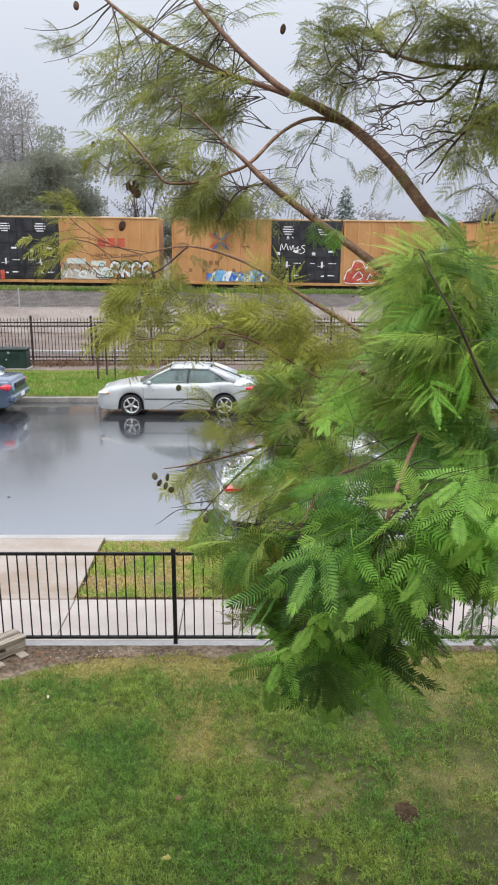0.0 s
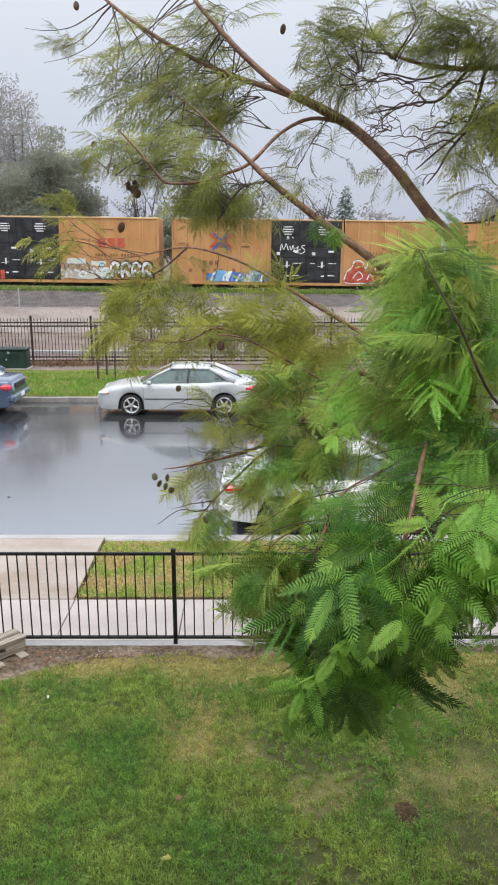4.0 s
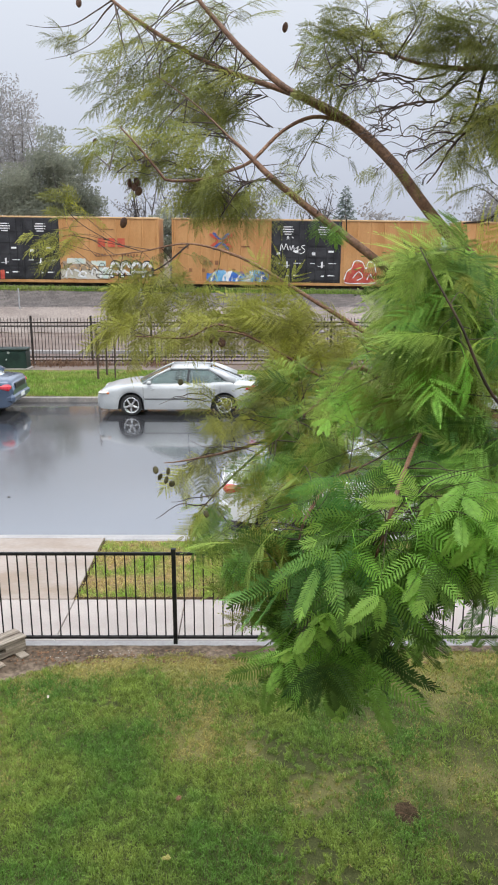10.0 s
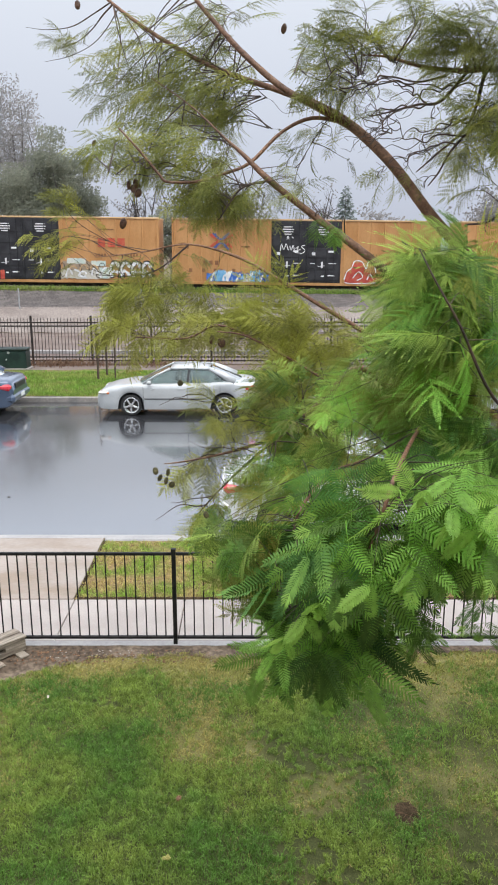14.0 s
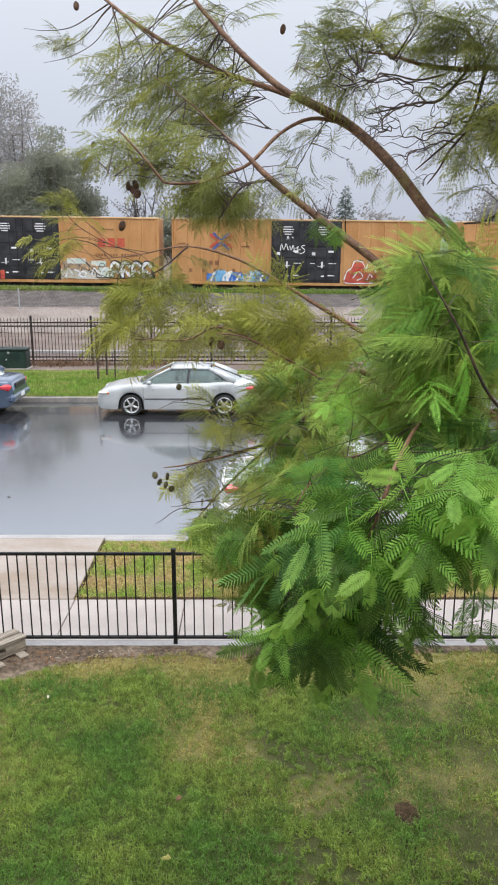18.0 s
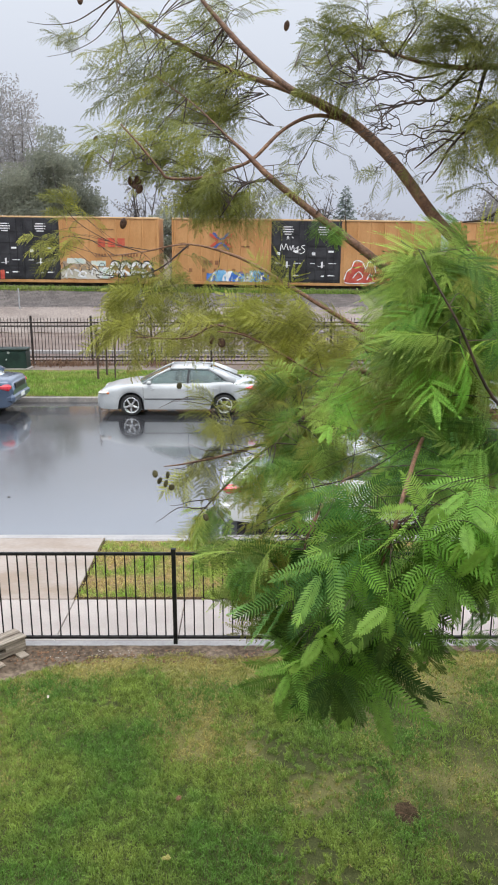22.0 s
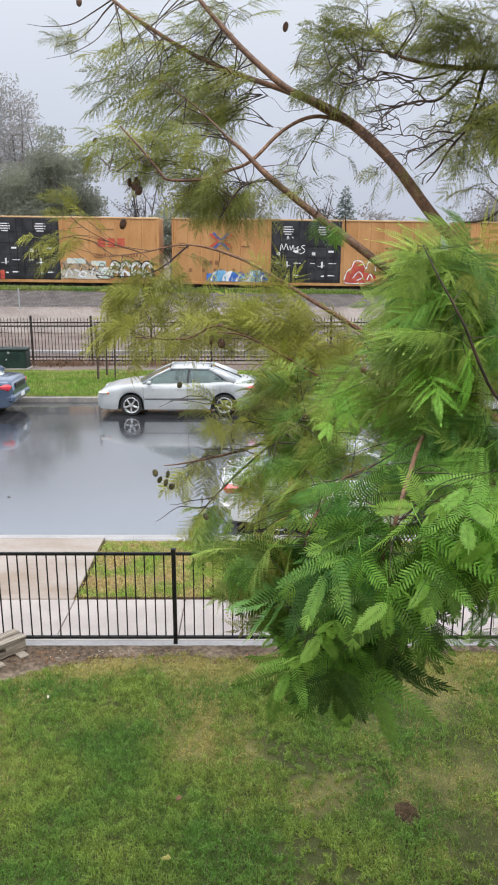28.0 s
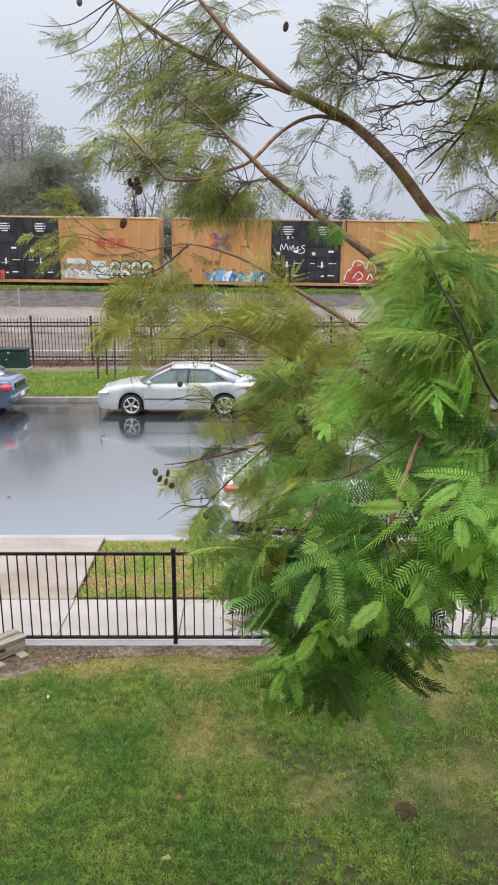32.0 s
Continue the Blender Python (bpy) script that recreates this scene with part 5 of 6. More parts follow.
class Limb:
    """A part of the tree that sways as one, with its boughs, twigs and leaves."""

    def __init__(self, pivot, points, radii, label="", bark=M_BARK):
        self.pivot = Vector(pivot)
        self.points = []
        self.leaves, self.loose, self.clouds = [], [], []
        sp = smooth_path(points, 5)
        rr = np.interp(np.linspace(0, 1, len(sp)), np.linspace(0, 1, len(radii)), radii)
        self.points += sp
        self.ob = obj("limb", *tube([p - self.pivot for p in sp], list(rr), 8), bark, tree, label or "brown limb", True)
        self.home = Matrix.Translation(self.pivot - TRUNK)
        self.ob.matrix_basis = self.home

    def bough(self, points, radii, material=M_BARK, keep=True):
        sp = smooth_path(points, 5)
        rr = np.interp(np.linspace(0, 1, len(sp)), np.linspace(0, 1, len(radii)), radii)
        if keep:
            self.points += sp
        return obj("branch", *tube([p - self.pivot for p in sp], list(rr), 6), material, self.ob, "thin brown branch", True)

    def crooked(self, count, seed, heading, length, radius, wiggle=0.33, steps=6):
        """Thin angular branches that zigzag away from the limb."""
        rng = random.Random(seed)
        start = list(self.points)
        for _ in range(count):
            p = rng.choice(start)
            d = Vector(heading)
            path = [p]
            for _ in range(steps):
                d = (d + Vector(heading) * 0.6 + Vector((rng.gauss(0, wiggle), rng.gauss(0, 0.2), rng.gauss(0, wiggle)))).normalized()
                p = p + d * length / steps * rng.uniform(0.7, 1.3)
                path.append(p)
            self.bough(path, [radius, radius * 0.8, radius * 0.6, radius * 0.3], M_TWIG)

    def leaf(self, base, toward, mesh, scale, rng, single):
        d = Vector(toward).normalized()
        if any((Vector(base) + d * k * scale - c).length < r for k in (0.0, 0.12, 0.24) for c, r in GAPS):
            return
        face = Vector((rng.gauss(0, 0.45), -0.75 + rng.gauss(0, 0.35), 0.75 + rng.gauss(0, 0.3)))
        z = (face - d * face.dot(d)).normalized()
        q = Matrix((d, z.cross(d), z)).transposed().to_4x4()
        m = Matrix.Translation(Vector(base) - self.pivot) @ q @ Matrix.Scale(scale, 4)
        if single:
            o = new("leaf", mesh)
            o.parent, o.matrix_basis = self.ob, m
            self.leaves.append(o)
        else:
            self.loose.append((mesh, m, rng.random()))

    def join_leaves(self, centre):
        """The small leaves of one spray, too fine to pick apart, joined for each colour."""
        by_colour = {}
        for mesh, m, tone in self.loose:
            by_colour.setdefault(mesh.materials[0].name, []).append((mesh, m, tone))
        self.loose = []
        hub = Vector(centre) - self.pivot
        for rows in by_colour.values():
            cos, polys, tones, o = [], [], [], 0
            for mesh, m, tone in rows:
                n = len(mesh.vertices)
                co = np.empty(n * 3)
                mesh.vertices.foreach_get("co", co)
                mm = np.array(m)
                cos.append(co.reshape(-1, 3) @ mm[:3, :3].T + mm[:3, 3] - np.array(hub))
                polys.append(self.quads(mesh) + o)
                tones.append(np.full(n, tone))
                o += n
            me = bpy.data.meshes.new("foliage")
            me.from_pydata(np.concatenate(cos).tolist(), [], np.concatenate(polys).tolist())
            me.attributes.new("tone", "FLOAT", "POINT").data.foreach_set("value", np.concatenate(tones))
            me.materials.append(rows[0][0].materials[0])
            ob = new("foliage", me)
            ob.parent, ob.matrix_basis = self.ob, Matrix.Translation(hub)
            tagged(ob, "fine feathery leaflets", kind="stuff")
            self.clouds.append(ob)

    def quads(self, mesh):
        if mesh.name not in QUADS:
            QUADS[mesh.name] = np.array([list(p.vertices) for p in mesh.polygons])
        return QUADS[mesh.name]

    def spray(self, centre, reach, twigs, leaves, meshes, seed, scale=1.0, sag=0.35, heading=(-0.5, -0.1, -0.1), thick=0.004, single=False):
        """Twigs from the limb into a cloud, with leaves along their outer part."""
        rng = random.Random(seed)
        centre, heading = Vector(centre), Vector(heading)
        pieces = []
        src = self.points
        for _ in range(twigs):
            while True:
                u = Vector((rng.uniform(-1, 1), rng.uniform(-1, 1), rng.uniform(-1, 1)))
                if u.length <= 1:
                    break
            tip = centre + Vector((u.x * reach[0], u.y * reach[1], u.z * reach[2]))
            near_pts = sorted(src, key=lambda p: (p - tip).length)[:16]
            root = rng.choice(near_pts)
            gap = (tip - root).length
            bend = (root + tip) / 2 + Vector((rng.gauss(0, 0.1), rng.gauss(0, 0.1), rng.gauss(0.06, 0.06))) * min(1, gap)
            sp = smooth_path([root, bend, tip], 5)
            th = thick * (0.7 + min(1.5, gap))
            pieces.append(tube([p - self.pivot for p in sp], [th * (1 - 0.075 * i) for i in range(len(sp))], 5, False))
            for k in range(leaves):
                t = 1 - 0.75 * (k / leaves) * rng.uniform(0.8, 1.1)
                i = min(len(sp) - 2, max(0, int(t * (len(sp) - 1))))
                b = sp[i].lerp(sp[i + 1], rng.random())
                tan = (sp[i + 1] - sp[i]).normalized()
                side = Vector((rng.gauss(0, 1), rng.gauss(0, 0.7), rng.gauss(0, 0.8)))
                d = tan * 0.6 + heading * 1.0 + side * 0.45 + Vector((0, 0, -sag))
                self.leaf(b, d, rng.choice(meshes), scale * rng.uniform(0.75, 1.15), rng, single)
        tagged(obj("twig_spray", *merge(pieces), M_TWIG, self.ob, "thin dark wet twigs"), kind="stuff")
        if self.loose:
            self.join_leaves(centre)
        return self

    def pods(self, places, size=1.0, material=M_POD_BROWN, label="dark brown dry seed pod"):
        for i, p in enumerate(places):
            prof = [(0.001, -0.008), (0.010, -0.007), (0.018, -0.004), (0.021, 0.0), (0.018, 0.004), (0.010, 0.007), (0.001, 0.008)]
            o = obj("seed_pod", *lathe(prof, 14), material, self.ob, label, True)
            o.matrix_basis = Matrix.Translation(Vector(p) - self.pivot) @ pose(0, 0, 0, 14 - 17 * (i % 3), 8 + 25 * math.sin(2.3 * i), 25 + 38 * math.sin(1.7 * i + 0.6))
            o.scale = (size, size, 1.3 * size)


# upper limb, forking towards the top
upper = Limb((1.827, 4.3, 4.003), [(1.827, 4.3, 4.003), (1.395, 4.4, 4.502), (1.077, 4.5, 4.825), (0.823, 4.6, 5.156), (0.588, 4.7, 5.384), (0.355, 4.75, 5.516), (0.177, 4.8, 5.588), (-0.186, 4.9, 5.727), (-0.508, 5, 5.909), (-0.809, 5.1, 6.128), (-1.032, 5.2, 6.35)],
             [0.045, 0.037, 0.034, 0.031, 0.029, 0.026, 0.018, 0.015, 0.013, 0.010, 0.006], "long brown limb rising across the sky")
upper.bough([(0.60, 4.695, 5.37), (0.38, 4.68, 5.484), (0.206, 4.72, 5.58), (0.0, 4.78, 5.757), (-0.149, 4.83, 5.915), (-0.29, 4.9, 6.085), (-0.40, 4.95, 6.25)], [0.024, 0.021, 0.019, 0.017, 0.015, 0.012, 0.01])
upper.bough([(0.565, 4.7, 5.393), (0.368, 4.68, 5.417), (0.19, 4.64, 5.335), (0.013, 4.5, 5.16), (-0.128, 4.42, 5.095), (-0.235, 4.38, 5.058), (-0.343, 4.36, 5.044), (-0.444, 4.36, 5.05), (-0.479, 4.36, 5.083), (-0.585, 4.36, 5.21), (-0.69, 4.36, 5.322)], [0.012, 0.011, 0.010, 0.010, 0.0095, 0.009, 0.008, 0.0075, 0.007, 0.006, 0.004])
upper.bough([(0.46, 4.69, 5.415), (0.374, 4.72, 5.292), (0.295, 4.74, 5.154), (0.271, 4.75, 5.045)], [0.0035, 0.003, 0.0025, 0.0015], M_TWIG)
upper.crooked(10, 152, (-0.8, 0.0, -0.05), 0.34, 0.0018, 0.45, 9)
upper.spray((-0.464, 5, 5.648), (0.499, 0.185, 0.314), 27, 3, AIRY, 101, 0.902, 0.05, (-0.6, -0.05, 0.12))
upper.spray((-0.713, 4.9, 5.457), (0.271, 0.181, 0.271), 13, 4, AIRY, 102, 0.902, 0.05, (-0.6, -0.05, 0.12))
upper.spray((-0.562, 4.7, 5.181), (0.243, 0.139, 0.156), 11, 3, AIRY, 103, 0.855, 0.05, (-0.6, -0.05, 0.12))
upper.spray((-0.137, 5, 5.988), (0.259, 0.148, 0.203), 9, 3, DUSK, 104, 0.855, 0.05, (-0.6, -0.05, 0.12))
upper.spray((0.398, 4.8, 5.224), (0.177, 0.106, 0.142), 6, 2, DUSK, 106, 0.712, 0.05, (-0.6, -0.05, 0.12))
upper.spray((-0.205, 4.9, 5.504), (0.253, 0.145, 0.217), 11, 4, AIRY, 107, 0.902, 0.05, (-0.6, -0.05, 0.12))
upper.spray((-0.273, 4.95, 5.669), (0.274, 0.146, 0.329), 10, 4, AIRY, 108, 0.902, 0.15, (-0.6, -0.05, 0.05))
upper.spray((-0.20, 4.8, 5.62), (0.26, 0.14, 0.24), 8, 4, AIRY, 109, 0.9, 0.1, (-0.6, -0.05, 0.05))
upper.bough([(-0.809, 5.1, 6.128), (-0.873, 5.1, 6.069), (-0.945, 5.1, 5.989), (-1.041, 5.1, 5.92), (-1.181, 5.1, 5.876)], [0.006, 0.005, 0.0035, 0.0025, 0.001], M_TWIG)
upper.bough([(-0.82, 5.1, 6.14), (-0.931, 5.1, 6.075), (-1.064, 5.1, 6.007), (-1.218, 5.1, 5.99), (-1.35, 5.1, 6.005)], [0.005, 0.004, 0.003, 0.002, 0.001], M_TWIG)
upper.bough([(-0.775, 5.08, 6.10), (-0.835, 5.06, 6.0), (-0.93, 5.05, 5.90), (-1.074, 5.05, 5.832), (-1.231, 5.05, 5.80)], [0.004, 0.003, 0.0025, 0.002, 0.001], M_TWIG)
upper.spray((-1.03, 5.1, 5.97), (0.20, 0.05, 0.10), 6, 3, DUSK, 105, 0.55, 0.2, (-0.7, -0.05, -0.15), thick=0.0015)
upper.pods([(0.20, 4.6, 5.861), (-0.963, 4.8, 6.04), (-0.657, 4.6, 5.033), (-0.63, 4.58, 5.007), (-0.683, 4.6, 5.052), (-0.64, 4.6, 5.06), (-0.246, 4.6, 5.079), (-0.19, 4.6, 5.161)])
upper.pods([(-0.91, 4.8, 5.302)], 0.7)

# second limb
second = Limb((1.744, 4.1, 3.721), [(1.744, 4.1, 3.721), (1.16, 4.15, 4.243), (0.654, 4.25, 4.652), (0.368, 4.35, 4.868), (0.121, 4.4, 5.062), (-0.019, 4.45, 5.199), (-0.128, 4.5, 5.299), (-0.3, 4.55, 5.46), (-0.535, 4.6, 5.629)],
              [0.036, 0.028, 0.023, 0.020, 0.018, 0.012, 0.006, 0.004, 0.0015], "straight brown limb")
second.bough([(0.121, 4.4, 5.062), (-0.034, 4.4, 5.018), (-0.16, 4.4, 4.855)], [0.006, 0.005, 0.003], M_TWIG)
second.spray((-0.144, 4.45, 5.081), (0.197, 0.131, 0.247), 13, 4, AIRY, 201, 0.9, 0.6)
second.spray((0.044, 4.4, 4.959), (0.146, 0.098, 0.146), 8, 2, DUSK, 202, 0.75, 0.9)
second.spray((-0.378, 4.5, 5.264), (0.233, 0.133, 0.233), 10, 4, AIRY, 203, 0.9, 0.1)
second.spray((0.275, 4.4, 5.048), (0.114, 0.081, 0.114), 5, 2, DUSK, 204, 0.7)
second.bough([(0.53, 4.3, 4.76), (0.512, 4.2, 4.85), (0.49, 4.1, 4.83)], [0.004, 0.003, 0.002], M_TWIG)
second.spray((0.49, 4.1, 4.82), (0.012, 0.012, 0.012), 1, 3, NEAR[1:2], 205, 0.42, 2.2)
second.spray((-0.14, 4.5, 4.99), (0.19, 0.12, 0.13), 8, 4, AIRY, 206, 0.85, 0.6)


# third limb, reaching low over the train
third = Limb((1.678, 3.9, 3.583), [(1.678, 3.9, 3.583), (1.126, 3.95, 3.939), (0.671, 4, 4.221), (0.356, 4.1, 4.406), (0.178, 4.15, 4.513), (-0.048, 4.2, 4.635), (-0.323, 4.25, 4.706), (-0.59, 4.3, 4.664), (-0.839, 4.3, 4.637)],
             [0.026, 0.019, 0.014, 0.011, 0.010, 0.008, 0.005, 0.004, 0.002], "thin brown limb")
third.bough([(-0.323, 4.25, 4.706), (-0.494, 4.25, 4.575), (-0.649, 4.25, 4.539), (-0.834, 4.25, 4.545)], [0.005, 0.004, 0.003, 0.002], M_TWIG)
third.bough([(0.295, 4, 4.096), (0.042, 4.05, 4.215), (-0.169, 4.1, 4.287), (-0.336, 4.1, 4.218), (-0.609, 4.1, 4.224)], [0.010, 0.008, 0.007, 0.005, 0.003])
third.bough([(0.727, 3.85, 3.839), (0.519, 3.85, 3.952), (0.299, 3.85, 4.089), (0.111, 3.85, 4.195), (-0.031, 3.85, 4.263), (-0.159, 3.85, 4.28)], [0.010, 0.009, 0.007, 0.006, 0.005, 0.003])
third.spray((-0.588, 4.2, 4.345), (0.295, 0.186, 0.186), 16, 4, OLIVE[:2], 301, 0.9, 0.2, thick=0.002)
third.spray((-0.155, 4.15, 4.334), (0.230, 0.153, 0.169), 14, 4, OLIVE[:2], 302, 0.9, 0.2, thick=0.002)
third.spray((-0.432, 4.25, 4.599), (0.220, 0.094, 0.088), 7, 3, OLIVE, 303, 0.7, thick=0.002)
third.spray((-0.958, 4.3, 4.718), (0.191, 0.064, 0.095), 5, 2, OLIVE, 304, 0.7, thick=0.002)
third.spray((0.215, 4, 4.24), (0.255, 0.148, 0.20), 18, 4, OLIVE[:2], 305, 0.95, 0.2, thick=0.002)
third.spray((0.42, 3.95, 4.16), (0.22, 0.12, 0.20), 12, 4, OLIVE[:2], 306, 0.85, 0.3, thick=0.002)
third.bough([(-0.59, 4.3, 4.664), (-0.76, 4.3, 4.72), (-0.93, 4.3, 4.82), (-1.02, 4.3, 4.93)], [0.003, 0.0025, 0.002, 0.001], M_TWIG)
third.spray((-0.97, 4.3, 4.86), (0.13, 0.05, 0.07), 5, 2, OLIVE[:2], 307, 0.55, -0.2, (-0.4, -0.1, 0.35), thick=0.0015)
third.spray((-1.13, 4.3, 4.74), (0.12, 0.05, 0.05), 4, 2, OLIVE[:2], 308, 0.5, 0.1, thick=0.0015)
third.pods([(-0.62, 3.9, 4.803), (-0.195, 4, 4.224), (-0.145, 4.0, 4.206)])

# crooked dark branches at the upper edge
crown = Limb((1.775, 4.2, 5.494), [(1.775, 4.2, 5.494), (1.273, 4.25, 5.583), (1.108, 4.3, 5.589), (0.897, 4.35, 5.626), (0.741, 4.4, 5.683), (0.599, 4.45, 5.708)], [0.026, 0.018, 0.014, 0.010, 0.007, 0.003], "crooked dark limb")
crown.bough([(1.137, 4.3, 5.589), (1, 4.3, 5.445), (0.882, 4.3, 5.431), (0.766, 4.3, 5.404), (0.634, 4.3, 5.377)], [0.009, 0.008, 0.006, 0.005, 0.003], M_TWIG)
crown.bough([(1.211, 4.25, 5.57), (1.141, 4.25, 5.328), (0.974, 4.25, 5.176), (0.875, 4.25, 5.092)], [0.010, 0.008, 0.006, 0.003], M_TWIG)
crown.bough([(1.325, 4.2, 5.387), (1.158, 4.2, 5.301), (1.049, 4.2, 5.198), (0.983, 4.2, 5.087), (0.928, 4.2, 5.017)], [0.010, 0.008, 0.007, 0.005, 0.003], M_TWIG)
crown.bough([(1.021, 4.3, 5.567), (0.876, 4.3, 5.54), (0.729, 4.3, 5.567), (0.613, 4.3, 5.527)], [0.007, 0.005, 0.004, 0.002], M_TWIG)
crown.bough([(1.359, 4.1, 4.941), (1.236, 4.1, 4.835), (1.107, 4.1, 4.815)], [0.010, 0.007, 0.004], M_TWIG)
crown.crooked(11, 44, (-0.8, 0.0, -0.3), 0.44, 0.0048, 0.75, 12)
crown.crooked(38, 47, (-0.75, 0.0, -0.2), 0.26, 0.0024, 0.85, 9)
crown.spray((0.485, 4.5, 5.664), (0.249, 0.133, 0.249), 10, 3, DUSK, 401, 0.8, 0.15, (-0.5, -0.05, 0.0))
crown.spray((0.765, 4.4, 5.805), (0.358, 0.130, 0.179), 13, 3, DUSK, 402, 0.8, 0.15, (-0.5, -0.05, 0.0))
crown.spray((1.143, 4.2, 5.702), (0.217, 0.124, 0.248), 8, 4, DUSK, 403, 0.85, 0.15, (-0.5, -0.05, 0.0))
crown.spray((1.183, 4.1, 5.703), (0.136, 0.121, 0.182), 8, 4, DUSK, 408, 0.85, 0.2, (-0.3, -0.05, -0.1))
crown.spray((1.235, 4.1, 5.397), (0.106, 0.121, 0.182), 11, 4, AIRY, 409, 0.85, 0.2, (-0.3, -0.05, -0.1))
crown.spray((1.25, 4.2, 5.30), (0.130, 0.124, 0.217), 11, 4, AIRY, 404, 0.85, 0.2, (-0.3, -0.05, -0.1))
crown.spray((0.60, 4.45, 5.70), (0.20, 0.12, 0.20), 13, 4, AIRY, 410, 0.8, 0.15, (-0.5, -0.05, 0.0))
crown.spray((1.20, 4.25, 5.72), (0.16, 0.12, 0.22), 9, 4, DUSK, 411, 0.85, 0.2, (-0.3, -0.05, -0.1))
crown.spray((0.85, 4.35, 5.78), (0.24, 0.12, 0.16), 9, 3, AIRY, 412, 0.8, 0.15, (-0.5, -0.05, 0.0))
crown.spray((0.889, 4.3, 5.308), (0.254, 0.127, 0.143), 7, 2, DUSK, 405, 0.65, 0.15, (-0.5, -0.05, 0.0))
crown.spray((0.78, 4.3, 5.097), (0.127, 0.095, 0.070), 4, 2, DUSK, 406, 0.65, 0.15, (-0.5, -0.05, 0.0))
crown.spray((1.174, 4.2, 5.087), (0.140, 0.093, 0.109), 4, 2, DUSK, 407, 0.65, 0.15, (-0.5, -0.05, 0.0))

# middle boughs over the street
middle = Limb((1.529, 3.5, 3.468), [(1.529, 3.5, 3.468), (1.108, 3.45, 3.765), (0.748, 3.3, 3.96), (0.478, 3.22, 4.187), (0.313, 3.22, 4.047), (0.153, 3.4, 3.859), (-0.055, 3.4, 3.778), (-0.29, 3.4, 3.724), (-0.395, 3.4, 3.71)],
              [0.026, 0.022, 0.016, 0.013, 0.011, 0.009, 0.006, 0.004, 0.002], "brown bough")
middle.bough([(0.306, 3.4, 3.964), (0.076, 3.45, 3.93), (-0.108, 3.5, 3.96), (-0.238, 3.5, 4.03)], [0.007, 0.006, 0.004, 0.002], M_TWIG)
middle.bough([(0.153, 3.4, 3.859), (-0.028, 3.35, 3.711), (-0.157, 3.3, 3.592), (-0.248, 3.3, 3.483)], [0.007, 0.006, 0.004, 0.002], M_TWIG)
middle.crooked(22, 46, (-0.7, -0.25, 0.05), 0.24, 0.003)
middle.spray((0.304, 3.4, 4.069), (0.239, 0.151, 0.151), 18, 4, MIDL, 501, 0.75, 0.4)
middle.spray((0.20, 3.45, 3.94), (0.17, 0.127, 0.11), 12, 4, OLIVE, 502, 0.75, 0.4)
middle.spray((-0.133, 3.4, 3.778), (0.188, 0.100, 0.138), 9, 3, OLIVE, 503, 0.65, 0.4)
middle.spray((-0.02, 3.4, 3.945), (0.16, 0.10, 0.05), 10, 3, OLIVE, 509, 0.6, 0.2, (-0.6, -0.1, 0.0))
middle.spray((-0.119, 3.3, 3.511), (0.110, 0.098, 0.098), 6, 3, MIDL, 504, 0.65, 0.4)
middle.spray((0.195, 3.2, 3.729), (0.165, 0.118, 0.142), 6, 4, MIDL, 505, 0.75, 0.4)
middle.spray((0.339, 3.2, 3.92), (0.118, 0.118, 0.095), 8, 4, MIDL, 506, 0.75, 0.4)
middle.spray((0.2, 3.3, 3.818), (0.073, 0.073, 0.049), 4, 4, MIDL, 508, 0.65, 0.4)
middle.spray((0.15, 3.45, 4.05), (0.10, 0.076, 0.056), 5, 4, OLIVE, 507, 0.7, 0.3)
middle.pods([(-0.379, 3.1, 3.734), (-0.353, 3.1, 3.721), (-0.4, 3.12, 3.758), (-0.329, 3.1, 3.704), (-0.349, 3.14, 3.747), (-0.185, 3.1, 3.569), (-0.304, 3.3, 4.107)], 0.62, M_POD, "grey-green hanging seed pod")

# green boughs closest to the house
green = Limb((1.366, 2.9, 4.003), [(1.234, 2.6, 3.992), (0.969, 2.45, 4.089), (0.779, 2.38, 4.235), (0.658, 2.36, 4.46), (0.576, 2.38, 4.603), (0.533, 2.42, 4.695)], [0.012, 0.009, 0.0055, 0.0042, 0.003, 0.0015], "dark green-brown bough", M_TWIG)
green.bough([(0.969, 2.45, 4.089), (0.906, 2.8, 4.178), (0.677, 2.85, 4.276), (0.514, 2.9, 4.312), (0.404, 2.9, 4.376)], [0.006, 0.006, 0.005, 0.003, 0.002])
green.bough([(0.906, 2.8, 4.178), (0.813, 2.85, 4.444), (0.677, 2.85, 4.627), (0.559, 2.85, 4.726)], [0.005, 0.004, 0.003, 0.002])
green.spray((0.83, 2.75, 4.615), (0.173, 0.163, 0.112), 11, 4, FERN_OLIVE, 601, 0.825, 0.35, thick=0.002)
green.spray((0.73, 2.6, 4.66), (0.134, 0.115, 0.058), 4, 3, NEAR[1:], 611, 0.66, 0.35, thick=0.002)
green.spray((0.72, 2.8, 4.448), (0.155, 0.165, 0.145), 10, 4, FERN_OLIVE, 602, 0.825, 0.4, thick=0.002)
green.spray((0.731, 2.6, 4.351), (0.154, 0.173, 0.154), 14, 4, FERN_OLIVE, 603, 0.88, 0.4, thick=0.002)
green.spray((0.72, 2.55, 4.376), (0.151, 0.075, 0.170), 5, 3, NEAR, 612, 0.72, 0.4, thick=0.002)
green.spray((0.56, 2.8, 4.156), (0.176, 0.165, 0.124), 10, 4, FERN_OLIVE, 604, 0.88, 0.4, thick=0.002)
